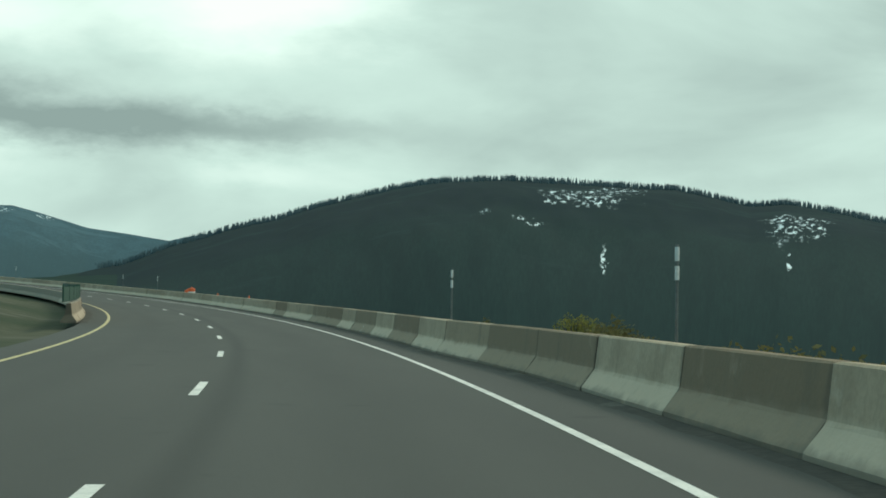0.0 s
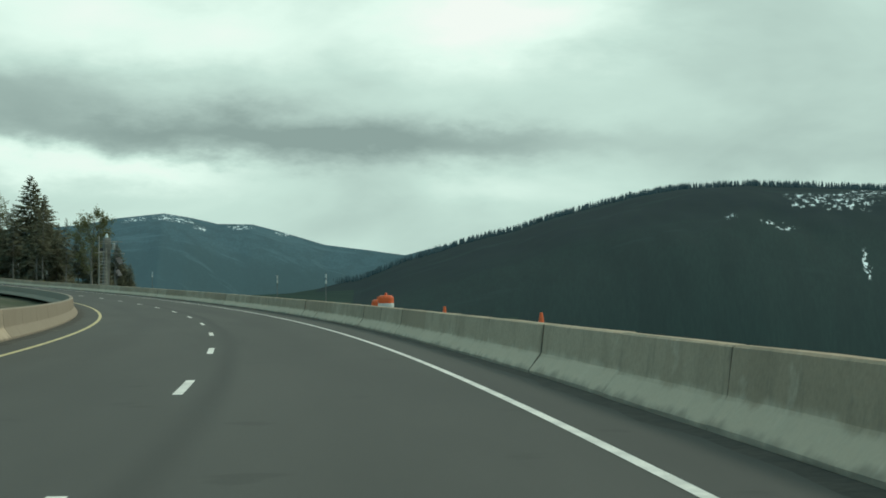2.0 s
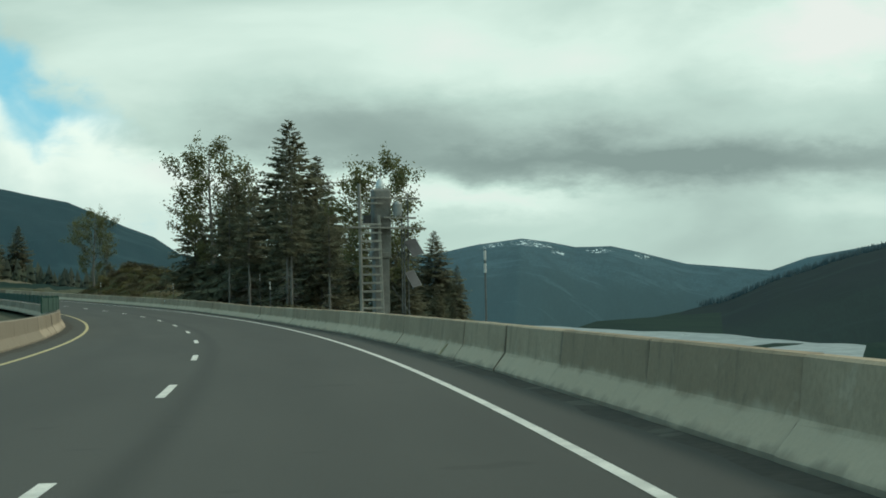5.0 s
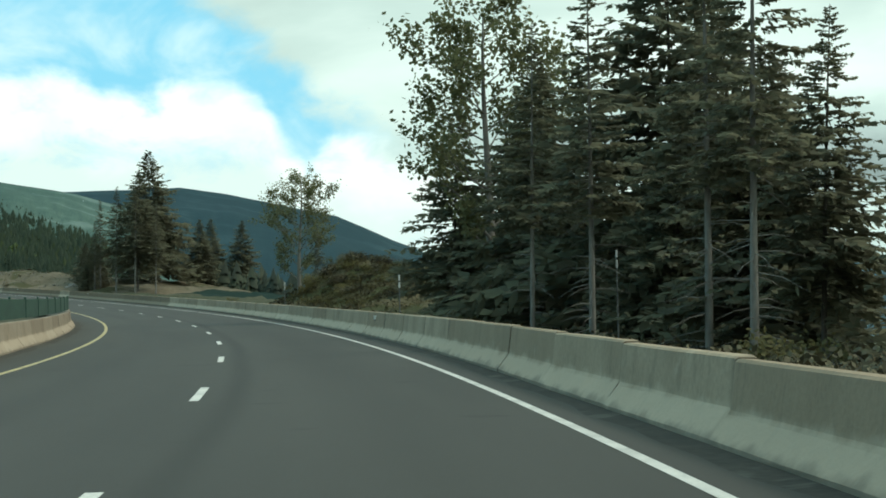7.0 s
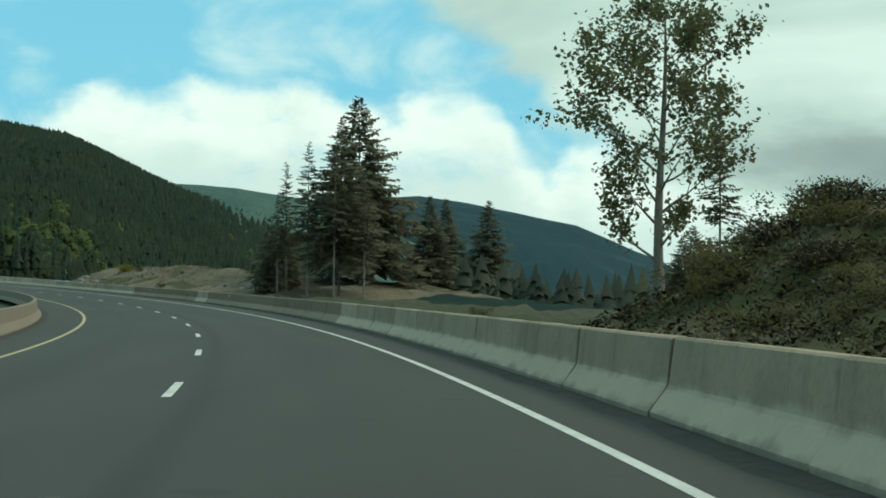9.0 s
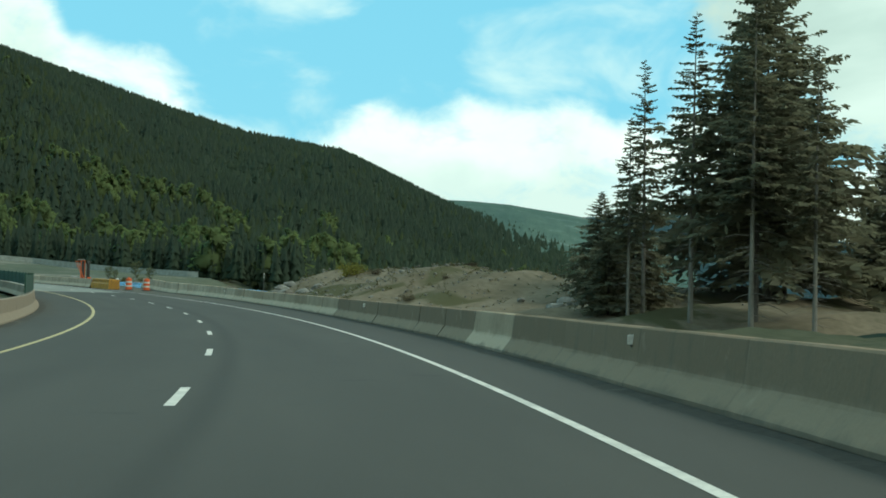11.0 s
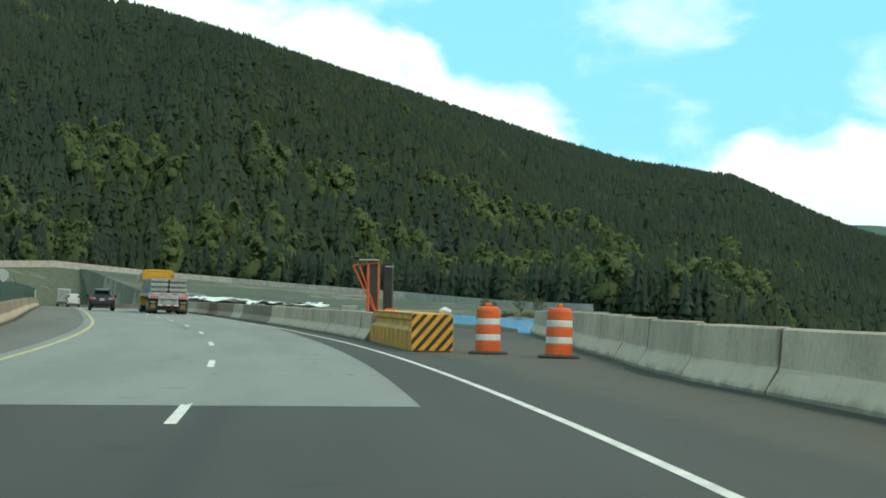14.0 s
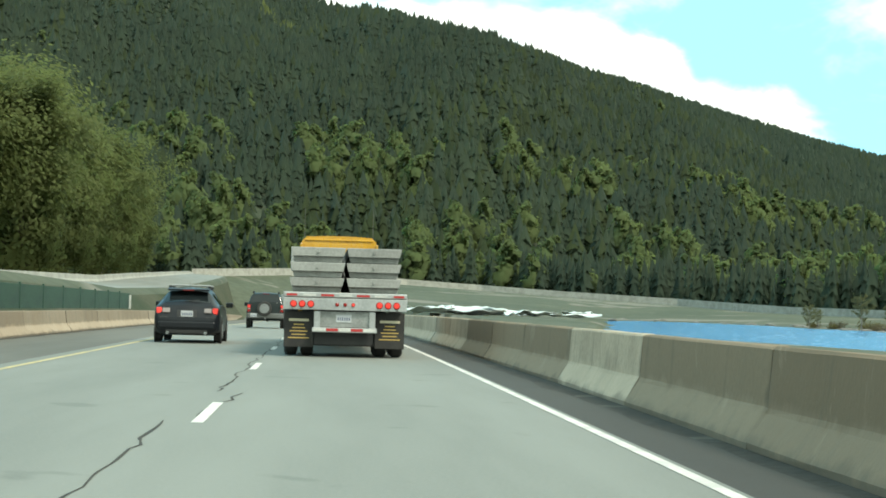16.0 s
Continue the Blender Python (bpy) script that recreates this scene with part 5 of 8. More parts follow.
def leafy_meshes(height, seed, leaves=3600, size=0.2, mat=None, first=0.3, wide=0.26, bark=None, shell=False):
    """A broadleaf tree: trunk, upswept limbs that fork, and many small leaves in loose clumps with gaps."""
    rng = random.Random(seed)
    tv, tf, v, f = [], [], [], []
    tips = []

    def limb(o, d, ln, r, depth):
        pts, rad = [o], [r]
        p = Vector(o)
        dd = Vector(d).normalized()
        for k in range(4):
            dd = (dd + Vector((rng.uniform(-1, 1), rng.uniform(-1, 1), rng.uniform(-0.2, 0.7))) * 0.16).normalized()
            p = p + dd * (ln / 4)
            pts.append(p[:])
            rad.append(r * (1 - (k + 1) / 4.6))
            if depth and k >= 1:
                for _ in range(2 if depth > 1 else 1):
                    a = rng.uniform(0, 6.283)
                    nd = (dd + Vector((math.cos(a), math.sin(a), rng.uniform(-0.2, 0.5))) * 0.75).normalized()
                    limb(p[:], nd, ln * rng.uniform(0.38, 0.6), rad[-1] * 0.55, depth - 1)
            if depth <= 1:
                tips.append(p.copy())
        tube_data(tv, tf, pts, rad, 5 if depth else 3)

    n = 8
    sway = (rng.uniform(-0.5, 0.5), rng.uniform(-0.5, 0.5))
    axis = [Vector((sway[0] * math.sin(k * 0.7), sway[1] * math.sin(k * 0.5), height * 0.9 * k / n)) for k in range(n + 1)]
    tube_data(tv, tf, [p[:] for p in axis], [0.017 * height * (1 - k / (n + 0.6)) + 0.015 for k in range(n + 1)], 8)
    for k in range(26):
        t = first + (0.97 - first) * (k / 25) ** 0.9
        i = min(int(t * n), n - 1)
        o = axis[i].lerp(axis[i + 1], t * n - i)
        a = k * 2.4 + rng.uniform(-0.4, 0.4)
        ln = height * wide * (1.15 - 0.75 * abs(t - 0.55) / 0.45) * rng.uniform(0.65, 1.2)
        limb(o[:], (math.cos(a), math.sin(a), rng.uniform(0.3, 1.0)), ln, 0.0055 * height * (1.2 - t), 2 if ln > height * 0.12 and not shell else 1)
    for _ in range(leaves):
        c = rng.choice(tips)
        p = c + Vector((rng.gauss(0, 1), rng.gauss(0, 1), rng.gauss(0, 1))) * (height * (0.045 if shell else 0.015))
        a = Vector((rng.uniform(-1, 1), rng.uniform(-1, 1), rng.uniform(-1, 0.4))).normalized()
        b = a.orthogonal().normalized()
        b = Matrix.Rotation(rng.uniform(0, 6.283), 3, a) @ b
        if shell:
            n = (Vector((p.x, p.y, (p.z - height * 0.45) * 0.6)).normalized() + Vector((rng.uniform(-0.6, 0.6), rng.uniform(-0.6, 0.6), rng.uniform(-0.1, 0.8)))).normalized()
            a = Matrix.Rotation(rng.uniform(0, 6.283), 3, n) @ n.orthogonal().normalized()
            b = n.cross(a)
        s = size * rng.uniform(0.6, 1.4)
        m = len(v)
        v += [(p - a * s * 0.6)[:], (p + b * s * 0.42 + a * s * 0.1)[:], (p + a * s * 0.7)[:], (p - b * s * 0.42 + a * s * 0.1)[:]]
        f.append((m + 3, m + 2, m + 1, m) if shell else (m, m + 1, m + 2, m + 3))
    crown = as_mesh("crown", v, f, mat or LEAVES, shell)
    if shell:
        out = np.array(v) - np.array([0, 0, height * 0.42])
        out[:, 2] = out[:, 2] * 0.7 + height * 0.08
        crown.normals_split_custom_set_from_vertices((out / np.linalg.norm(out, axis=1)[:, None]).tolist())
    return as_mesh("trunk", tv, tf, bark or BARK_PALE, True), crown


def plant(kind, meshes, s, lat, scale, turn, label, cat="tree", group="", sink=0.15, tilt=(0, 0)):
    """Stands a tree on the land beside the road."""
    x, y, z = (float(q) for q in road_point(s, lat))
    z += float(ground_drop(np.array(s), np.array(lat))) - sink
    root = new(kind)
    root.empty_display_size = 0.3
    root.matrix_world = pose(x, y, z, tilt[0], tilt[1], turn) @ Matrix.Diagonal((scale, scale, scale, 1))
    for me in meshes:
        ob = new(me.name.split(".")[0], me)
        ob.parent = root
    tagged(root, label, cat, group)
    return root


FIR = [conifer_meshes(14.0, 3, 0.43, 0.08), conifer_meshes(15.0, 8, 0.31, 0.2, 0.22), conifer_meshes(13.0, 15, 0.4, 0.06), conifer_meshes(16.0, 27, 0.2, 0.36, 0.4, BARK_PALE)]
POPLAR = [leafy_meshes(14.0, 5, 8600, 0.165, None, 0.22, 0.22)]
MAPLE = [leafy_meshes(16.0, 31, 25000, 0.27, LEAVES_BIG, 0.08, 0.3, BARK, True), leafy_meshes(14.0, 33, 24000, 0.27, LEAVES_BIG, 0.05, 0.32, BARK, True)]
GROVE = "trees on the outer side of the bend"
FIR_L = "tall dark green fir with drooping boughs beside the highway"
POP_L = "tall slender poplar with sparse small leaves"


def build_trees():
    rng = random.Random(77)
    # grove past the measuring tower: mesh, s, lat, size
    plant("poplar", POPLAR[0], 323.5, 10.9, 1.08, 20, POP_L, "tree", GROVE)
    plant("poplar", POPLAR[0], 275.0, 12.1, 0.77, 140, POP_L, "tree", GROVE)
    plant("fir", FIR[0], 310.2, 14.5, 1.14, 10, FIR_L, "tree", GROVE)
    plant("fir", FIR[2], 314.5, 17.5, 1.0, 70, FIR_L, "tree", GROVE)
    plant("fir", FIR[3], 280, 10.2, 0.56, 120, "thin fir with bare lower trunk and short boughs", "tree", GROVE)
    for s, lat, k in ((308.5, 9.1, 0.68), (299.6, 8.8, 0.7), (294.6, 10.5, 0.78), (288, 9.4, 0.7)):
        plant("fir", FIR[3], s, lat, k, rng.uniform(0, 360), "fir with bare grey lower trunk", "tree", GROVE)
    for i, s, lat, k in ((0, 340, 13.9, 0.42), (2, 336, 13.4, 0.55), (1, 329, 10.6, 0.8), (0, 327, 13.6, 0.85), (2, 319, 12.2, 0.9), (0, 296, 12.6, 0.62),
                         (1, 291.5, 12.2, 0.58), (1, 286, 13.5, 0.5), (0, 283.5, 15.0, 0.38), (2, 279, 14.5, 0.32), (1, 293, 18.5, 0.5),
                         (0, 286, 18.5, 0.4), (1, 315, 12.8, 0.7), (2, 305.5, 13.0, 0.6),
                         (1, 276, 17.0, 0.26), (0, 271, 14.5, 0.24), (2, 268, 12.0, 0.17), (1, 266, 14.0, 0.2)):
        plant("fir", FIR[i], s, lat, k * rng.uniform(0.95, 1.05), rng.uniform(0, 360), FIR_L, "tree", GROVE, tilt=(rng.uniform(-1.5, 1.5), rng.uniform(-1.5, 1.5)))
    # lone poplar and the young firs by the brushy mound
    plant("poplar", POPLAR[0], 375.1, 11.9, 0.75, 200, "lone poplar with thin crown beside the mound", "tree", GROVE)
    plant("fir", FIR[3], 371, 12.2, 0.3, 30, "young fir beside the mound", "tree", GROVE)
    plant("fir", FIR[1], 350, 13, 0.16, 90, "young fir on the mound", "tree", GROVE)
    plant("fir", FIR[2], 381, 14.5, 0.24, 0, "dark young fir beside the poplar", "tree", GROVE)
    plant("fir", FIR[0], 392, 19, 0.32, 0, "young fir below the mound", "tree", GROVE)
    # firs farther round the bend
    plant("fir", FIR[0], 488.5, 31.6, 1.38, 55, "very tall dark fir near the rocky mound", "tree", GROVE)
    plant("fir", FIR[1], 492, 34.5, 1.0, 155, FIR_L, "tree", GROVE)
    plant("fir", FIR[2], 506.3, 50.0, 0.95, 25, FIR_L, "tree", GROVE)
    plant("fir", FIR[2], 501.9, 53.0, 0.98, 95, FIR_L, "tree", GROVE)
    for i, s, lat, k in ((3, 475.5, 21.6, 0.9), (1, 474.5, 24.3, 1.12), (3, 480, 21.0, 0.78), (3, 471, 25.5, 0.8), (2, 484, 22.0, 0.5), (0, 490, 22.4, 0.47), (3, 478, 19.5, 0.6), (2, 481, 19.6, 0.4), (3, 472, 23.0, 0.9), (2, 492.7, 41.2, 0.78)):
        plant("fir", FIR[i], s, lat, k, rng.uniform(0, 360), FIR_L, "tree", GROVE)
    # broadleaf trees on the inner side past the bridge
    for i, s, lat, k in ((0, 760, -29, 1.35), (1, 770, -33, 1.65), (0, 784, -34, 1.6), (1, 752, -36, 1.6), (0, 796, -30, 1.3), (1, 812, -29, 1.35), (0, 830, -28, 1.3), (1, 850, -29, 1.2),
                         (0, 875, -31, 1.0), (1, 900, -36, 0.8), (1, 1006, -40, 1.5), (0, 1120, -40, 1.7)):
        plant("broadleaf_tree", MAPLE[i], s, lat, k, rng.uniform(0, 360), "broad leafy tree with fresh light green leaves", "tree", "broadleaf trees past the bridge")


build_trees()
for q, l, k in ((859, 88, 0.36), (835, 88, 0.44), (823, 88, 0.34), (866, 92, 0.26)):
    plant("poplar", POPLAR[0], q, l, k, q, "young light green tree on the far lake shore", "tree", "young trees on the far shore")


def bush_mesh(seed, mat, leaves=1500, size=0.075, flat=0.7, twigs=14):
    rng = random.Random(seed)
    v, f = [], []
    tv, tf = [], []
    for k in range(twigs):
        a = rng.uniform(0, 6.283)
        r = rng.uniform(0.3, 0.95)
        tube_data(tv, tf, [(0, 0, 0), (r * 0.5 * math.cos(a), r * 0.5 * math.sin(a), flat * 0.5), (r * math.cos(a), r * math.sin(a), flat * rng.uniform(0.6, 1.1))], [0.02, 0.014, 0.005], 3)
    clumps = [(rng.uniform(-0.8, 0.8), rng.uniform(-0.8, 0.8), rng.uniform(0.15, 0.85) * flat) for _ in range(18)]
    for _ in range(leaves):
        c = rng.choice(clumps)
        d = Vector((rng.gauss(0, 1), rng.gauss(0, 1), rng.gauss(0, 0.8))).normalized()
        p = Vector(c) + d * 0.34 * rng.random() ** 0.5
        p.z = max(p.z, 0.02)
        a = Vector((rng.uniform(-1, 1), rng.uniform(-1, 1), rng.uniform(-0.6, 1))).normalized()
        b = a.orthogonal().normalized()
        s = size * rng.uniform(0.5, 1.3)
        m = len(v)
        v += [(p - a * s * 0.6)[:], (p + b * s * 0.35)[:], (p + a * s * 0.7)[:], (p - b * s * 0.35)[:]]
        f.append((m, m + 1, m + 2, m + 3))
    return as_mesh("stem", tv, tf, BARK), as_mesh("foliage", v, f, mat)


def build_bushes():
    rng = random.Random(5)
    green = [bush_mesh(1, SCRUB), bush_mesh(2, SCRUB, 1400, 0.08)]
    dry = [bush_mesh(3, DRY, 1200, 0.08, 0.55, 34), bush_mesh(4, DRY, 1100, 0.08, 0.7, 36)]
    # the brushy mound
    for _ in range(150):
        s, lat = rng.gauss(361, 8), rng.gauss(15, 3.6)
        if lat > 8.0 and s < 376:
            plant("bush", rng.choice(green + dry), s, lat, rng.uniform(0.35, 0.85) if s < 365 else rng.uniform(0.7, 1.3), rng.uniform(0, 360), "low olive scrub on the mound", "bush", "scrub on the mound")
    # dry brush under the grove and behind the barrier
    for _ in range(34):
        s = rng.uniform(255, 345)
        plant("bush", rng.choice(dry if rng.random() < 0.7 else green), s, rng.uniform(5.6, 11.0), rng.uniform(0.7, 1.5), rng.uniform(0, 360), "dry brown brush under the trees", "bush", "brush under the trees")
    for _ in range(10):
        plant("bush", rng.choice(dry), rng.uniform(276, 300), rng.uniform(5.0, 8.2), rng.uniform(1.0, 1.6), rng.uniform(0, 360), "dry brown brush under the trees", "bush", "brush under the trees")
    for _ in range(14):
        s = rng.gauss(508, 9)
        plant("bush", rng.choice(dry), s, rng.uniform(13, 26), rng.uniform(0.3, 0.6), rng.uniform(0, 360), "patchy scrub on the rocky mound", "bush", "scrub on the rocky mound")
    plant("bush", bush_mesh(9, SPRING, 1500, 0.08, 0.8, 20), 511.5, 13.4, 1.25, 10, "bright green bush on the rocky mound", "bush", "scrub on the rocky mound")
    for s, lat, k in ((44, 9, 1.6), (47, 10.5, 1.2), (33, 7.2, 1.0), (30, 8.5, 1.5), (24, 8.0, 1.5), (20, 7.4, 1.0), (62, 9, 1.2), (90, 8, 0.9), (112, 7, 0.8), (150, 7, 0.9)):
        plant("bush", rng.choice(green), s, lat, k, rng.uniform(0, 360), "yellowish green shrub behind the barrier", "bush", "shrubs behind the barrier")
    spring = bush_mesh(8, SPRING, 1500, 0.08, 1.0, 20)
    for s, lat, k in ((75.0, 16.9, 1.15), (76.6, 17.6, 0.9), (74.0, 17.6, 0.8)):
        plant("bush", spring, s, lat, k, rng.uniform(0, 360), "yellow-green spring shrub below the shoulder", "bush", "shrubs behind the barrier", sink=0.1)
    for _ in range(26):
        plant("bush", rng.choice(dry), rng.uniform(260, 279), rng.uniform(4.6, 6.6), rng.uniform(0.8, 1.35), rng.uniform(0, 360), "tangled dry brown brush behind the barrier", "bush", "brush behind the barrier", sink=-0.05)
    for s in range(405, 436, 6):
        plant("bush", rng.choice(green), s, rng.uniform(8, 14), rng.uniform(0.5, 1.0), rng.uniform(0, 360), "low scrub behind the barrier", "bush", "shrubs behind the barrier")
    for s, lat, k in ((842, 94, 1.9), (850, 95, 2.4), (856, 97, 1.6), (862, 93, 1.4), (868, 96, 2.0), (876, 94, 1.3), (882, 97, 1.7), (890, 99, 1.2)):
        plant("bush", rng.choice(green + dry), s, lat, k, rng.uniform(0, 360), "low bush on the far lake shore", "bush", "shore bushes")
    for _ in range(12):
        plant("bush", rng.choice(green), rng.uniform(650, 900), rng.uniform(-30, -24), rng.uniform(1.0, 2.0), rng.uniform(0, 360), "scrub beside the opposite carriageway", "bush", "median scrub")


build_bushes()


def tuft_shape(seed, blades=16):
    """A low tuft of twigs and leaves, unit height."""
    rng = random.Random(seed)
    v, f = [], []
    for _ in range(blades):
        a, r, z = rng.uniform(0, 6.283), rng.uniform(0.0, 0.75), rng.uniform(0.1, 0.9)
        p = Vector((r * math.cos(a), r * math.sin(a), z * (1 - 0.5 * r)))
        d = Vector((rng.gauss(0, 1), rng.gauss(0, 1), rng.gauss(0.5, 0.8))).normalized()
        b = d.orthogonal().normalized()
        w = rng.uniform(0.1, 0.2)
        m = len(v)
        v += [(p - d * w)[:], (p + b * w * 0.4)[:], (p + d * w)[:], (p - b * w * 0.4)[:]]
        f += [(m, m + 1, m + 2), (m, m + 2, m + 3)]
    return np.array(v), np.array(f)


def build_tufts():
    gen = np.random.default_rng(44)
    for count, s0, ws, l0, l1, h0, h1, mat, label in ((2300, 361, 8, 9, 24, 0.15, 0.5, SCRUB, "rough olive weeds over the brushy mound"), (1500, 361, 9, 8, 24, 0.15, 0.5, DRY, "dry brown stalks over the brushy mound"),
                                                      (700, 509, 9, 9, 28, 0.12, 0.4, SCRUB, "sparse weeds on the dirt mound"), (900, 300, 26, 5.6, 13, 0.25, 0.6, DRY, "dry litter and stalks under the trees")):
        s, lat = gen.normal(s0, ws, count), gen.uniform(l0, l1, count)
        x, y, z = road_point(s, lat)
        scatter("weeds", tuft_shape(count), np.stack([x, y, z + ground_drop(s, lat) - 0.04], -1), gen.uniform(h0, h1, count), gen.uniform(0.9, 1.5, count), mat, label, "weeds", count)


build_tufts()


def rock_mesh(seed):
    rng = random.Random(seed)
    bm = bmesh.new()
    bmesh.ops.create_icosphere(bm, subdivisions=2, radius=0.5)
    for q in bm.verts:
        n = noise.noise(q.co * 2.1 + Vector((seed * 3.1, 0, 0)))
        q.co *= 1 + 0.45 * n
        q.co.z *= 0.62
        q.co.x *= 1.25
    me = bpy.data.meshes.new("rock")
    bm.to_mesh(me)
    bm.free()
    me.materials.append(ROCK)
    return me


def build_rocks():
    rng = random.Random(9)
    meshes = [rock_mesh(k) for k in range(4)]
    spots = [(513, 9.2, 1.0), (511.6, 10.1, 0.9), (510.2, 10.8, 0.8), (512, 8.3, 0.7), (515.8, 9.6, 1.0), (517, 10.4, 0.8), (514.5, 9.0, 0.7), (489, 20.5, 1.5), (487.5, 19.2, 1.1), (486, 20.0, 0.8)]
    spots += [(rng.gauss(507, 7), rng.uniform(10, 24), rng.uniform(0.2, 0.42)) for _ in range(14)]
    for s, lat, k in spots:
        x, y, z = (float(q) for q in road_point(s, lat))
        z += float(ground_drop(np.array(s), np.array(lat))) + 0.12 * k
        ob = new("rock", rng.choice(meshes))
        ob.matrix_world = pose(x, y, z, rng.uniform(-12, 12), rng.uniform(-12, 12), rng.uniform(0, 360)) @ Matrix.Diagonal((k, k, k, 1))
        tagged(ob, "pale broken boulder on the dirt mound", "rock", "boulders on the mound")

    # loose stones over the mound, too many to count
    gen = np.random.default_rng(12)
    s, lat = gen.normal(508, 9, 1600), gen.uniform(8, 28, 1600)
    x, y, z = road_point(s, lat)
    bm = bmesh.new()
    bmesh.ops.create_icosphere(bm, subdivisions=1, radius=0.5)
    bm.faces.ensure_lookup_table()
    shape = np.array([q.co[:] for q in bm.verts]), np.array([[q.index for q in t.verts] for t in bm.faces])
    bm.free()
    scatter("stones", shape, np.stack([x, y, z + ground_drop(s, lat) + 0.03], -1), gen.uniform(0.05, 0.19, 1600) * gen.uniform(0.5, 1.0, 1600), gen.uniform(1.0, 1.7, 1600), ROCK,
            "loose grey stones on the dirt mound", "stones", 14)


build_rocks()

# ================= opposite carriageway, screens, posts =================


def build_opposite():
    s = np.arange(395, 1146, 5.0)
    up = lambda q: opposite_rise(q) + 0.1
    lat = np.stack([np.full_like(s, v) for v in (-21.5, -17.5, -13.2)], 1)
    ss = np.repeat(s[:, None], 3, 1)
    x, y, z = road_point(ss, lat)
    ob = mesh_object("road", np.stack([x, y, z + up(ss) + 0.05 + (-13.2 - lat) * 0.06], -1).reshape(-1, 3), grid_faces(len(s), 3), CONCRETE_ROAD, True, np.stack([lat + 17.5, ss], -1).reshape(-1, 2))
    tagged(ob, "pale concrete opposite carriageway on a low embankment", "road", kind="structure")
    # earth bank between the two carriageways
    bank_lat = np.stack([np.full_like(s, v) for v in (-13.15, -12.4, -10.6)], 1)
    x, y, z = road_point(ss, bank_lat)
    lift = np.stack([up(s) + 0.04, up(s) - 0.35, np.full_like(s, -0.4)], 1)
    ob = mesh_object("embankment", np.stack([x, y, z + lift], -1).reshape(-1, 3), grid_faces(len(s), 3), SHORE, True)
    tagged(ob, "rough grassy bank below the opposite carriageway", "embankment", kind="structure")
    bm = bmesh.new()
    src = barrier_mesh(6.0, 7)
    for q in np.arange(398, 1142, 6.03):
        a = Vector([float(v) for v in road_point(q, -21.8, float(up(q)) + 0.5)])
        d = Vector([float(v) for v in road_point(q + 6.03, -21.8, float(up(q + 6.03)) + 0.5)]) - a
        n = len(bm.verts)
        bm.from_mesh(src)
        bm.verts.ensure_lookup_table()
        bmesh.ops.transform(bm, matrix=Matrix.Translation(a) @ pose(0, 0, 0, math.degrees(math.atan2(d.z, math.hypot(d.x, d.y))), 0, math.degrees(math.atan2(-d.x, d.y))), verts=bm.verts[n:])
    tagged(part("concrete_barrier", bm, PALE_CONCRETE), "pale concrete barrier along the opposite carriageway", "barrier", kind="stuff")
    # orange and white markers along that barrier
    mark = bmesh.new()
    add_box(mark, (0.06, 0.5, 0.16), (0, 0, 0.08), bevel=0.01)
    me = bpy.data.meshes.new("marker")
    mark.to_mesh(me)
    mark.free()
    me.materials.append(ORANGE)
    for q in (612, 628, 644, 655, 668, 690):
        ob = new("barrier_marker", me)
        ob.matrix_world = road_pose(q, -21.68, float(up(q)) + 1.29)
        tagged(ob, "small orange marker fixed on the far barrier", "marker", "markers on the far barrier")


build_opposite()


def build_screen(s0, s1, high=0.52):
    """Green fabric glare screen in short panels along the top of the median barriers."""
    root = new("glare_screen")
    root.matrix_world = Matrix.Translation([float(v) for v in road_point(s0, float(MEDIAN_L(s0)) - 0.3)])
    inv = root.matrix_world.inverted()
    bm = bmesh.new()
    add_box(bm, (0.03, 3.9, high), (0, 0, high / 2), bevel=0.006)
    me = bpy.data.meshes.new("screen_panel")
    bm.to_mesh(me)
    bm.free()
    me.materials.append(SCREEN_GREEN)
    bm = bmesh.new()
    add_box(bm, (0.06, 0.06, high + 0.06), (0, 0, high / 2 + 0.03), bevel=0.008)
    me2 = bpy.data.meshes.new("screen_post")
    bm.to_mesh(me2)
    bm.free()
    me2.materials.append(SCREEN_GREEN)
    s = s0
    while s < s1:
        for m, at in ((me, s + 2.0), (me2, s)):
            ob = new(m.name.split(".")[0], m)
            ob.parent = root
            ob.matrix_local = inv @ road_pose(at, float(MEDIAN_L(at)) - 0.3, 0.79)
        s += 4.06
    tagged(root, "dark green fabric glare screen along the median barrier", "screen")


build_screen(56, 112)
build_screen(238, 336)
build_screen(470, 664, 0.7)
bm = bmesh.new()
add_box(bm, (0.28, 0.05, 0.62), (0, 0, 0.31), bevel=0.01)
post = part("end_panel", bm, REFLECT)
post.matrix_world = road_pose(664.6, -8.75, 0.79)
tagged(post, "white end panel of the green glare screen", "panel")


def snow_pole():
    root = new("snow_pole")
    bm = bmesh.new()
    add_tube(bm, (0, 0, -0.4), (0, 0, 2.15), 0.022, 0.018, 8)
    part("shaft", bm, GREY_STEEL, root)
    for z in (1.8, 2.03):
        bm = bmesh.new()
        add_tube(bm, (0, 0, z - 0.085), (0, 0, z + 0.085), 0.028, None, 10)
        part("reflector_band", bm, REFLECT, root)
    tagged(root, "thin steel marker pole with two white reflective bands", "marker pole", "marker poles behind the barrier")
    return root


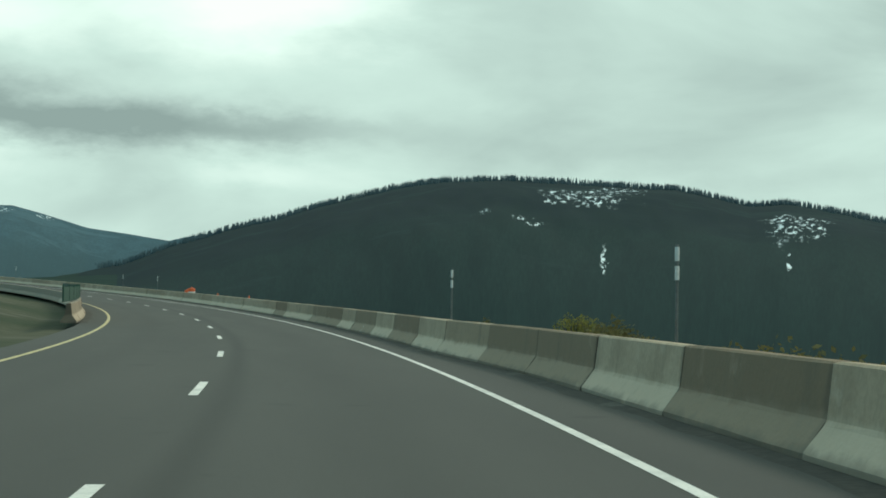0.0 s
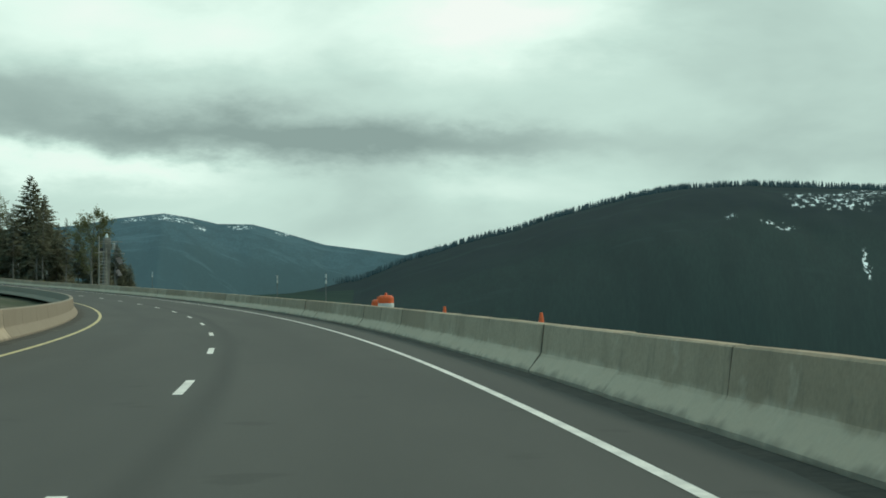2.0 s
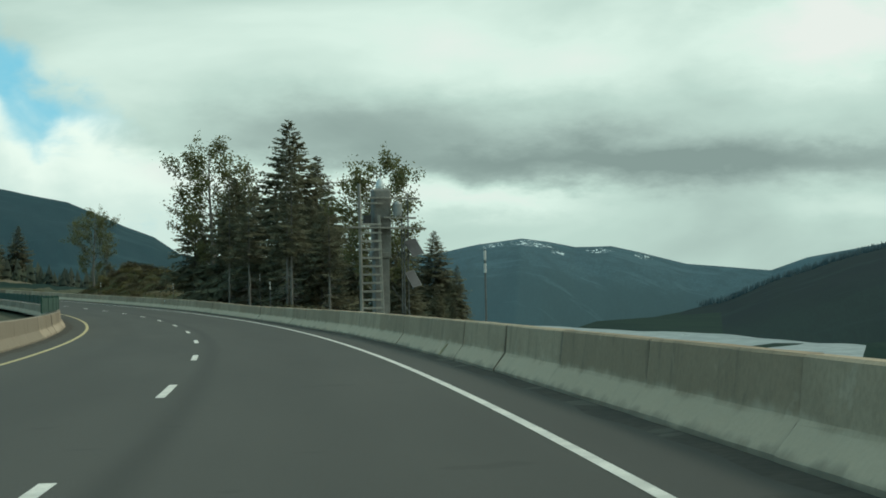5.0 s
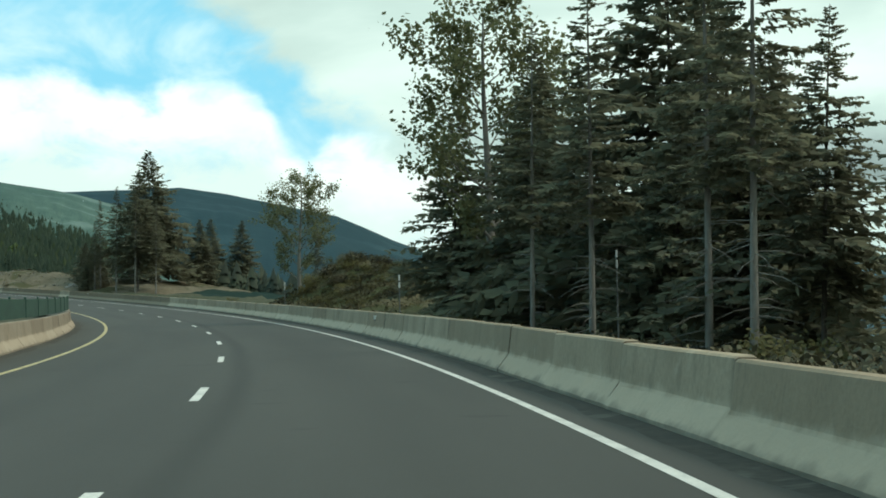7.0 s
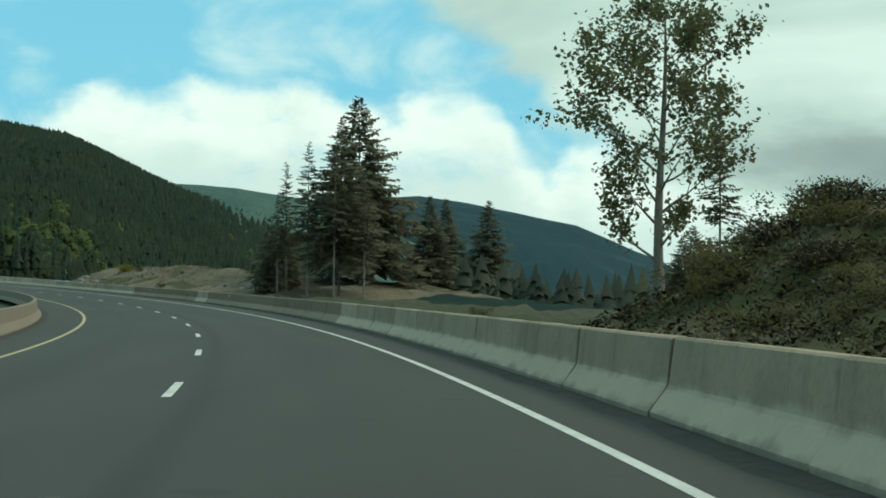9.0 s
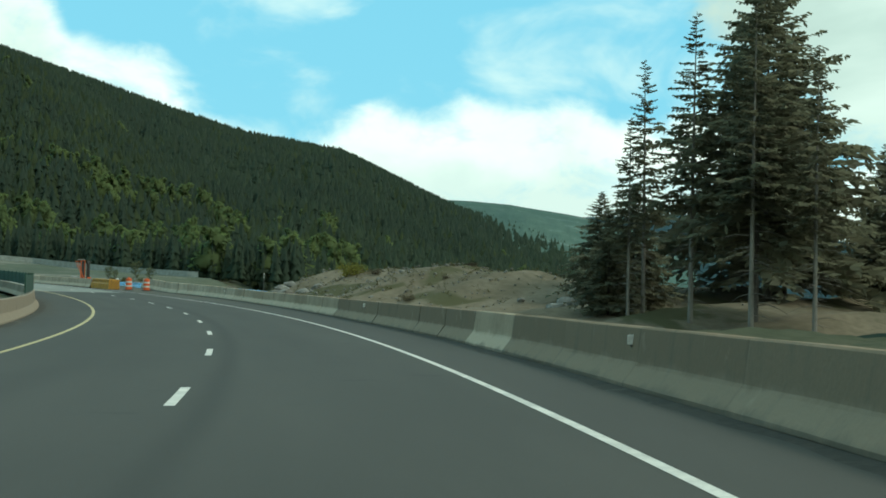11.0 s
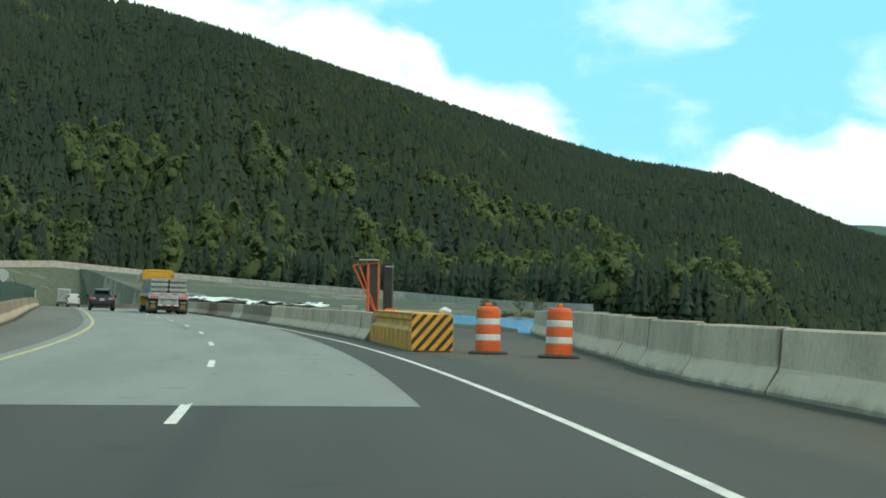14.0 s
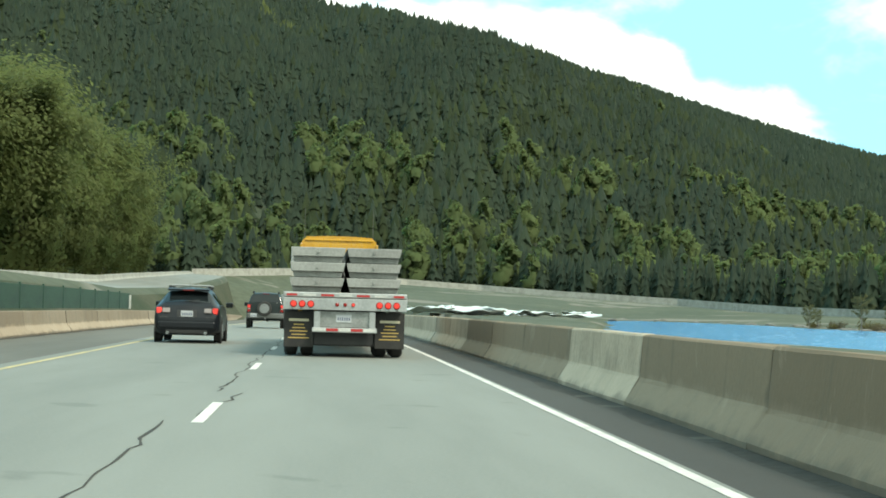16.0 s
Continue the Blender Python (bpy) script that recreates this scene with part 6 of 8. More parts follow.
POLE = snow_pole()
POLE.matrix_world = road_pose(19.2, 4.4, -0.3)
for q, lat, tall in ((36.5, 3.8, 1.0), (142.8, 4.4, 1.0), (159.8, 4.4, 1.0), (214.2, 4.4, 1.1), (266.0, 4.4, 1.0), (300.5, 9.77, 1.25), (306.5, 4.4, 1.0), (340.5, 4.4, 1.0), (524.0, 10.0, 1.0)):
    copy_thing(POLE, road_pose(q, lat, -0.3)).scale = (1, 1, tall)

# ================= measuring tower with ladder =================


def build_tower():
    root = new("instrument_tower")
    root.matrix_world = Matrix.Translation([float(v) for v in road_point(247.4, 6.68, -0.62)]) @ pose(0, 0, 0, 0, 0, math.degrees(float(np.interp(247.4, S, HEAD))) + 4)
    bm = bmesh.new()
    add_box(bm, (0.72, 0.7, 2.72), (0.02, 0, 4.66), bevel=0.1)
    add_box(bm, (0.6, 0.6, 3.3), (0.0, 0.02, 1.62), bevel=0.04)
    add_box(bm, (0.78, 0.74, 0.34), (-0.03, 0, 3.36), bevel=0.1)
    part("pillar", bm, PILLAR, root, "weathered concrete pillar")
    bm = bmesh.new()
    lathe(bm, [(0.17, 6.05), (0.18, 6.15), (0.12, 6.34), (0.07, 6.44), (0.02, 6.47)], 12)
    part("cap", bm, TARP, root, "small wrapped cap on top")
    ladder = part("ladder", bmesh.new(), PLANK, root, "grey timber ladder")
    for x0, x1, top in ((-0.96, -0.98, 6.2), (-0.08, -0.18, 4.95)):
        bm = bmesh.new()
        add_tube(bm, (x0, -0.75, 0), (x1, -0.5, top), 0.078, 0.07, 4)
        part("rail", bm, PLANK, ladder)
    for k in range(13):
        z = 0.55 + k * 0.335
        bm = bmesh.new()
        add_box(bm, (0.9, 0.07, 0.085), (-0.54, -0.76 + 0.04 * z, z), bevel=0.008)
        part("rung", bm, PLANK, ladder)
    for z, x0, x1, d in ((4.43, -1.45, 1.75, 0.32), (4.84, 0.0, 1.35, 0.2), (5.63, -0.8, 1.5, 0.14), (5.42, -0.8, 0.0, 0.12)):
        bm = bmesh.new()
        add_box(bm, (x1 - x0, d, 0.07), ((x0 + x1) / 2, -0.5, z), pose(0, 0, 0, 0, 1.2, 0), bevel=0.008)
        part("platform_plank", bm, PLANK, root)
    for x, top in ((0.8, 5.5), (1.18, 5.85), (0.9, 4.4)):
        bm = bmesh.new()
        add_tube(bm, (x, -0.35 if x < 1 else 0.1, 0), (x, -0.35 if x < 1 else 0.1, top), 0.028, None, 8)
        part("scaffold_post", bm, GREY_STEEL, root)
    for (x0, z0), (x1, z1) in (((0.8, 3.4), (1.18, 4.5)), ((0.4, 3.0), (1.2, 4.0)), ((0.8, 2.0), (1.18, 3.4)), ((0.4, 2.1), (1.2, 0.9)), ((0.8, 4.9), (1.18, 5.7)), ((0.4, 4.0), (0.85, 3.2))):
        bm = bmesh.new()
        add_tube(bm, (x0, -0.2, z0), (x1, -0.1, z1), 0.017, None, 6)
        part("brace", bm, GREY_STEEL, root)
    for at, ea, eb in (((1.33, -0.25, 3.64), (0.51, 0.1, 0.15), (0.4, -0.35, -0.58)), ((1.28, -0.25, 2.37), (0.42, 0.1, 0.1), (0.36, -0.35, -0.58))):
        ua = Vector(ea).normalized()
        ub = (Vector(eb) - ua * Vector(eb).dot(ua)).normalized()
        turn = Matrix((ua, ub, ua.cross(ub))).transposed().to_4x4()
        wide, long = Vector(ea).length, Vector(eb).length
        pan = part("solar_panel", bmesh.new(), PANEL_DARK, root)
        bm = bmesh.new()
        add_box(bm, (wide, long, 0.035), at, turn, bevel=0.006)
        part("frame", bm, GREY_STEEL, pan)
        for side in (-1, 1):
            bm = bmesh.new()
            add_box(bm, (wide - 0.05, long - 0.05, 0.008), at, turn @ Matrix.Translation((0, 0, side * 0.018)))
            part("cell_sheet", bm, PANEL_DARK, pan)
        bm = bmesh.new()
        add_tube(bm, (1.16, 0.08, at[2] - 0.1), at, 0.02, None, 6)
        part("arm", bm, GREY_STEEL, pan)
    bm = bmesh.new()
    lathe(bm, [(0.05, -0.3), (0.19, -0.28), (0.2, 0.2), (0.16, 0.27), (0.04, 0.3)], 14, Matrix.Translation((0.6, -0.45, 5.2)))
    part("instrument_housing", bm, GALV, root, "pale round instrument housing")
    bm = bmesh.new()
    add_box(bm, (0.3, 0.25, 0.42), (-0.62, -0.3, 4.75), bevel=0.02)
    part("control_box", bm, BLACK_TRIM, root, "dark control box")
    tagged(root, "concrete instrument tower with ladder, planks and solar panels", "tower")


build_tower()

# ================= work zone =================


def clip_poly(poly, inside, cut):
    out = []
    for i, p in enumerate(poly):
        q = poly[(i + 1) % len(poly)]
        a, b = inside(p), inside(q)
        if a:
            out.append(p)
        if a != b:
            out.append(cut(p, q))
    return out


def band_in_box(x0, x1, z0, z1, c0, c1):
    """The part of the band c0 <= x - z <= c1 inside a rectangle... leaning up to the right."""
    poly = [(x0, z0), (x1, z0), (x1, z1), (x0, z1)]
    for c, sgn in ((c0, 1), (c1, -1)):
        f = lambda p: sgn * ((p[0] - p[1] * 0.86) - c)
        poly = clip_poly(poly, lambda p: f(p) >= 0, lambda p, q: tuple(p[k] + (q[k] - p[k]) * f(p) / (f(p) - f(q)) for k in (0, 1)))
        if len(poly) < 3:
            return []
    return poly


def build_cushion():
    root = new("crash_cushion")
    root.matrix_world = road_pose(553.2, 3.6, 0.0)
    prof = [(0.46, 0.0), (0.46, 0.06), (0.44, 0.47), (0.3, 0.55), (0.27, 0.68), (0.34, 0.72), (0.34, 0.83), (0.3, 0.85)]
    outline = prof + [(-x, z) for x, z in reversed(prof)]
    for k in range(10):
        bm = bmesh.new()
        prism(bm, outline, 0.05 + k * 0.93, 0.965 + k * 0.93)
        part("section", bm, YELLOW_DIRTY, root)
    for k in range(11):
        for sgn in (-1, 1):
            bm = bmesh.new()
            add_box(bm, (0.02, 0.05, 0.38), (sgn * 0.462, 0.06 + k * 0.915, 0.25), bevel=0.006)
            part("strap", bm, YELLOW, root)
    bm = bmesh.new()
    add_box(bm, (0.7, 9.3, 0.03), (0, 4.7, 0.865), bevel=0.008)
    part("top_rail", bm, YELLOW, root)
    face = part("nose_panel", bmesh.new(), YELLOW, root, "yellow nose panel with black diagonal stripes")
    bm = bmesh.new()
    add_box(bm, (0.97, 0.04, 0.84), (0, 0, 0.44), bevel=0.008)
    part("plate", bm, YELLOW, face)
    x0, x1, z0, z1 = -0.475, 0.475, 0.03, 0.85
    for k in range(-8, 8):
        poly = band_in_box(x0, x1, z0, z1, k * 0.24 + 0.02, k * 0.24 + 0.13)
        if len(poly) >= 3:
            bm = bmesh.new()
            vs = [bm.verts.new((x, -0.024, z)) for x, z in poly]
            back = [bm.verts.new((x, -0.019, z)) for x, z in poly]
            bm.faces.new(vs)
            bm.faces.new(list(reversed(back)))
            for i in range(len(vs)):
                bm.faces.new((vs[i], back[i], back[(i + 1) % len(vs)], vs[(i + 1) % len(vs)]))
            bmesh.ops.recalc_face_normals(bm, faces=bm.faces[:])
            part("stripe", bm, BLACK_PAINT, face)
    bm = bmesh.new()
    t = bmesh.new()
    bmesh.ops.create_icosphere(t, subdivisions=2, radius=0.13, matrix=Matrix.Translation((0.34, 0.3, 0.93)) @ Matrix.Diagonal((1.1, 1.0, 0.75, 1)))
    for q in t.verts:
        q.co += Vector((1, 0.5, 0.7)) * 0.05 * noise.noise(q.co * 9)
    join_into(bm, t)
    part("wrapped_lamp", bm, TARP, root, "lamp wrapped in white sheeting")
    tagged(root, "dirty yellow crash cushion with black striped nose", "crash cushion")


build_cushion()


def traffic_drum():
    root = new("traffic_drum")
    bm = bmesh.new()
    lathe(bm, [(0.44, 0.0), (0.45, 0.03), (0.4, 0.06), (0.32, 0.07)], 28)
    part("base", bm, RUBBER, root, "black rubber base ring")
    body = part("body", bmesh.new(), ORANGE, root)
    z = 0.05
    for i, (hgt, r) in enumerate(((0.25, 0.285), (0.145, 0.28), (0.205, 0.278), (0.145, 0.272), (0.2, 0.266))):
        bm = bmesh.new()
        lathe(bm, [(r - 0.012, z), (r, z + 0.012), (r - 0.004, z + hgt - 0.012), (r - 0.016, z + hgt)], 28)
        part("white_band" if i in (1, 3) else "orange_ring", bm, REFLECT if i in (1, 3) else ORANGE, body)
        z += hgt
    bm = bmesh.new()
    lathe(bm, [(0.24, z - 0.01), (0.235, z + 0.03), (0.19, z + 0.06), (0.05, z + 0.065)], 28)
    part("lid", bm, ORANGE, body)
    bm = bmesh.new()
    add_box(bm, (0.16, 0.06, 0.09), (0, 0, z + 0.1), bevel=0.02)
    part("handle", bm, ORANGE, root)
    tagged(root, "orange traffic drum with white reflective bands on a rubber base", "traffic drum", "traffic drums in the work zone")
    return root


DRUM = traffic_drum()
DRUM.matrix_world = road_pose(552.2, 4.72, 0.0)
for q, lat, up, turn in ((550.0, 5.85, 0.0, 40), (130.2, 4.75, -0.2, 20), (127.8, 4.65, -0.04, 70)):
    copy_thing(DRUM, road_pose(q, lat, up, turn))


def traffic_cone():
    root = new("traffic_cone")
    bm = bmesh.new()
    add_box(bm, (0.36, 0.36, 0.03), (0, 0, 0.015), bevel=0.01)
    part("base", bm, RUBBER, root)
    bm = bmesh.new()
    lathe(bm, [(0.14, 0.03), (0.03, 0.7), (0.02, 0.71)], 18)
    part("cone", bm, ORANGE, root)
    bm = bmesh.new()
    lathe(bm, [(0.096, 0.34), (0.075, 0.48)], 18)
    part("band", bm, REFLECT, root)
    tagged(root, "orange traffic cone behind the barrier", "traffic cone", "cones behind the barrier")
    return root


CONE = traffic_cone()
CONE.matrix_world = road_pose(117.5, 4.9, 0.06)
copy_thing(CONE, road_pose(106.0, 5.2, 0.05))


def build_sign_trailer():
    """Folded message sign on a trailer: orange mast frame, dark sign boards on edge."""
    root = new("sign_trailer")
    root.matrix_world = Matrix.Translation((-302.5, 453.2, float(road_point(577, 5.4)[2]) + 0.05)) @ pose(0, 0, 0, 0, 0, 57)
    bm = bmesh.new()
    add_box(bm, (0.75, 1.6, 0.14), (0.1, 0.2, 0.52), bevel=0.02)
    part("chassis", bm, SIGN_ORANGE, root)
    for x in (-0.32, 0.52):
        w = part("wheel", bmesh.new(), RUBBER, root)
        bm = bmesh.new()
        lathe(bm, [(0.2, -0.09), (0.29, -0.07), (0.3, 0.07), (0.2, 0.09)], 20, Matrix.Translation((x, 0.2, 0.3)) @ pose(0, 0, 0, 0, 90, 0))
        part("tyre", bm, RUBBER, w)
        bm = bmesh.new()
        lathe(bm, [(0.05, -0.1), (0.16, -0.095), (0.16, 0.095), (0.05, 0.1)], 16, Matrix.Translation((x, 0.2, 0.3)) @ pose(0, 0, 0, 0, 90, 0))
        part("rim", bm, WHITE_PAINT, w)
    for x0, z0, x1, z1, r in ((-0.05, 0.6, -0.05, 2.55, 0.06), (0.34, 0.6, 0.34, 2.6, 0.045), (0.3, 0.6, -0.42, 2.55, 0.032), (0.2, 0.75, -0.62, 2.45, 0.03), (-0.62, 2.45, 0.34, 2.56, 0.035)):
        bm = bmesh.new()
        add_tube(bm, (x0, 0, z0), (x1, 0, z1), r, None, 6)
        part("mast_tube", bm, SIGN_ORANGE, root)
    bm = bmesh.new()
    add_box(bm, (0.3, 0.9, 1.95), (0.16, 0.45, 1.62), bevel=0.02)
    part("battery_board", bm, BLACK_TRIM, root, "dark folded board")
    bm = bmesh.new()
    add_box(bm, (0.34, 0.8, 1.95), (0.68, 0.5, 1.6), bevel=0.02)
    part("sign_board", bm, BLACK_PAINT, root, "dark message board seen on edge")
    bm = bmesh.new()
    add_box(bm, (0.74, 0.3, 0.035), (-0.02, 0, 2.66), bevel=0.008)
    part("solar_panel", bm, WHITE_PAINT, root, "pale panel on top")
    bm = bmesh.new()
    add_box(bm, (0.34, 0.02, 0.03), (0.75, 0, 2.42))
    part("edge_strip", bm, WHITE_PAINT, root)
    bm = bmesh.new()
    add_box(bm, (0.6, 0.5, 0.4), (-0.72, 0.2, 0.75), bevel=0.03)
    part("equipment_box", bm, GALV, root, "grey equipment box")
    bm = bmesh.new()
    add_tube(bm, (0.6, -0.1, 0.76), (0.98, -0.1, 0.78), 0.08, None, 12)
    part("lamp", bm, ORANGE, root)
    tagged(root, "orange message sign trailer with folded dark boards", "sign trailer")


build_sign_trailer()

# ================= far side of the lake arm =================


def build_far_side():
    # distant road along the foot of the hill, with its pale barrier
    az = np.linspace(50.5, 75.4, 190)
    d = np.interp(az, FAR_AZ, FAR_D)
    e = np.interp(az, FAR_AZ, FAR_EL)
    out = np.stack([-np.sin(np.radians(az)), np.cos(np.radians(az))], -1)
    z = BASIN_EYE[2] + d * np.tan(np.radians(e))
    rows = [np.column_stack([np.array(BASIN_EYE[:2]) + out * (d + k)[:, None], z + 0.5 + k * 0.04]) for k in (0.0, 6.0, 12.0)]
    ob = mesh_object("road", np.stack(rows, 1).reshape(-1, 3), grid_faces(len(az), 3), CONCRETE_ROAD, True, np.stack([np.tile([-4.0, 0, 4.0], len(az)), np.repeat(az * 12, 3)], -1))
    tagged(ob, "pale distant road along the foot of the hill", "road", kind="structure")
    rows = [np.column_stack([np.array(BASIN_EYE[:2]) + out * (d + k)[:, None], z + u]) for k, u in ((-0.9, -0.6), (-0.6, 2.2), (-0.2, 2.2), (-0.2, -0.6))]
    ob = mesh_object("concrete_barrier", np.stack(rows, 1).reshape(-1, 3), grid_faces(len(az), 4), PALE_CONCRETE)
    tagged(ob, "long pale barrier of the distant road", "barrier", kind="structure")
    # grassy bank that carries it
    rows = [np.column_stack([np.array(BASIN_EYE[:2]) + out * (d + k)[:, None], z + u]) for k, u in ((-70.0, -19.0), (-34.0, -8.0), (-1.0, -0.5), (14.0, 0.3))]
    ob = mesh_object("embankment", np.stack(rows, 1).reshape(-1, 3), grid_faces(len(az), 4), SHORE, True)
    tagged(ob, "grassy bank below the distant road", "embankment", kind="structure")
    # gravel bar and white sheeting at the waterside
    rng = random.Random(3)
    for k in range(22):
        q = rng.uniform(61.8, 67.8)
        l = float(shore_land(q, 1.0)[1]) + rng.uniform(14, 70)
        bm = bmesh.new()
        t = bmesh.new()
        bmesh.ops.create_grid(t, x_segments=10, y_segments=6, size=0.5)
        for p in t.verts:
            p.co.z += 0.35 * noise.noise(Vector((p.co.x * 3, p.co.y * 3, k * 2.0))) + 0.15
        bmesh.ops.solidify(t, geom=t.faces[:], thickness=0.03)
        join_into(bm, t)
        ob = part("sheeting", bm, TARP)
        px, py = BASIN_EYE[0] - math.sin(math.radians(q)) * l, BASIN_EYE[1] + math.cos(math.radians(q)) * l
        ob.matrix_world = pose(px, py, float(shore_land(q, l)[0]) + 0.3, 0, 0, 60 + rng.uniform(-30, 30)) @ Matrix.Diagonal((rng.uniform(5, 11), rng.uniform(3, 6), rng.uniform(1.6, 3.4), 1))
        tagged(ob, "crumpled white sheeting on the gravel bank", "sheeting", "sheets on the gravel bank")
    meshes = [rock_mesh(k + 20) for k in range(3)]
    for k in range(40):
        q, l = rng.uniform(800, 1000), rng.uniform(78, 96)
        px, py, pz = (float(u) for u in road_point(q, l))
        kk = rng.uniform(0.8, 2.6)
        ob = new("rock", rng.choice(meshes))
        ob.matrix_world = pose(px, py, pz + float(ground_drop(np.array(q), np.array(l))), 0, 0, rng.uniform(0, 360)) @ Matrix.Diagonal((kk, kk, kk * 0.6, 1))
        tagged(ob, "pale rock at the water's edge", "rock", "rocks along the far shore")


build_far_side()


def crack_line(points, seed):
    """Open joint between the slabs that wanders along the lane line."""
    rng = random.Random(seed)
    stops, lats = zip(*points)
    s, lat = stops[0], lats[0]
    pts = []
    while s < stops[-1]:
        pts.append((s, lat))
        s += rng.uniform(0.25, 0.7)
        lat += (float(np.interp(s, stops, lats)) - lat) * 0.55 + rng.gauss(0, 0.028)
    v, f = [], []
    for i, (s, lat) in enumerate(pts):
        w = rng.uniform(0.006, 0.02) * (0.4 if i in (0, len(pts) - 1) else 1)
        for l in (lat - w, lat + w):
            v.append([float(q) for q in road_point(s, l, 0.0075)])
        if i:
            b = 2 * i
            f.append((b - 2, b - 1, b + 1, b))
    ob = mesh_object("joint_crack", v, f, SILT)
    ob.parent = slab
    tagged(ob, "dark cracked joint between slabs")


crack_line(((574, -1.68), (596, -1.55), (604.5, -1.62)), 2)
crack_line(((604.8, -1.36), (607, -1.3), (609.6, -1.1)), 3)
crack_line(((609.4, -1.46), (620, -1.42), (640, -1.3), (668, -1.3)), 4)


def barrier_reflector(s, lat, up):
    root = new("barrier_reflector")
    root.matrix_world = road_pose(s, lat, up)
    box = bmesh.new()
    add_box(box, (0.1, 0.02, 0.12), (0, 0, 0.06), bevel=0.006)
    part("lens", box, REFLECT, root)
    box = bmesh.new()
    add_box(box, (0.06, 0.03, 0.1), (0.02, 0.012, 0.02), bevel=0.004)
    part("bracket", box, GREY_STEEL, root)
    tagged(root, "small white reflector fixed to the concrete barrier", "reflector", "reflectors on the barrier")
    return root


for q in (303.0, 424.5, 460.0, 513.7):
    barrier_reflector(q, float(SHOULDER_R(q)) + 0.17, 0.5)



def barrier_mark(s, wide, low, high, mat, label):
    """A paint mark on the road face of the barrier that stands at s."""
    sa, sb, length, ob = next(q for q in OUTER if q[0] <= s < q[1])
    y = (s - sa) / (sb - sa) * length
    face = [(q, z) for q, z in ((0.304, 0.06), (0.154, 0.262), (0.132, 0.3), (0.089, 0.7)) if low <= z <= high]
    rng = random.Random(int(s))
    bm = bmesh.new()
    rows = []
    for q, z in face:
        a, b = y - wide * rng.uniform(0.35, 0.6), y + wide * rng.uniform(0.35, 0.6)
        rows.append([bm.verts.new((-q, a, z)), bm.verts.new((-q, b, z))])
    for r0, r1 in zip(rows, rows[1:]):
        bm.faces.new((r0[0], r0[1], r1[1], r1[0]))
    bmesh.ops.solidify(bm, geom=bm.faces[:], thickness=0.002)
    bmesh.ops.recalc_face_normals(bm, faces=bm.faces[:])
    part("paint_mark", bm, mat, ob, label)


barrier_mark(51.3, 0.05, 0.05, 0.31, LINE_WHITE, "thin run of white paint")
barrier_mark(212.3, 0.26, 0.05, 0.27, LINE_YELLOW, "faded yellow paint patch")

DOWEL = surface("dowel_grout", (0.2, 0.2, 0.18), (0.13, 0.13, 0.118), 3.0, 14.0, 0.9, 0.2, coords="World")


def dowel_patches():
    """Short grouted slots across the slab joints in the wheel paths."""
    rng = random.Random(12)
    for row in range(-1, 6):
        s = 545.3 + 4.55 * row
        for lat in (0.46, 0.79, 1.12, -1.3, -1.75, -2.2):
            if rng.random() < (0.12 if lat > 0 and row < 3 else 0.55):
                continue
            a, ln, w = lat + rng.gauss(0, 0.03), rng.uniform(0.3, 0.6), rng.uniform(0.035, 0.055)
            c = s + rng.gauss(0, 0.08)
            v = [[float(q) for q in road_point(c + ln * u, a + w * k * (0.6 if abs(u) > 0.45 else 1.0), 0.0075)] for u in (-0.5, -0.25, 0.25, 0.5) for k in (-1, 1)]
            ob = mesh_object("slot_patch", v, grid_faces(4, 2), DOWEL)
            ob.parent = slab
            tagged(ob, "dark grouted slot in the pavement")


dowel_patches()

# ================= vehicles on the road =================


def box_part(name, size, at, mat, parent, m=None, bevel=0.01, label=""):
    bm = bmesh.new()
    add_box(bm, size, at, m, bevel)
    return part(name, bm, mat, parent, label)


def disc_part(name, radius, depth, at, mat, parent, axis="y", seg=20, rim=0.15, label=""):
    bm = bmesh.new()
    turn = {"y": pose(0, 0, 0, 90, 0, 0), "x": pose(0, 0, 0, 0, 90, 0), "z": Matrix()}[axis]
    h = depth / 2
    lathe(bm, [(radius * (1 - rim), -h), (radius, -h * 0.5), (radius, h * 0.5), (radius * (1 - rim), h)], seg, Matrix.Translation(at) @ turn)
    bmesh.ops.recalc_face_normals(bm, faces=bm.faces[:])
    return part(name, bm, mat, parent, label)


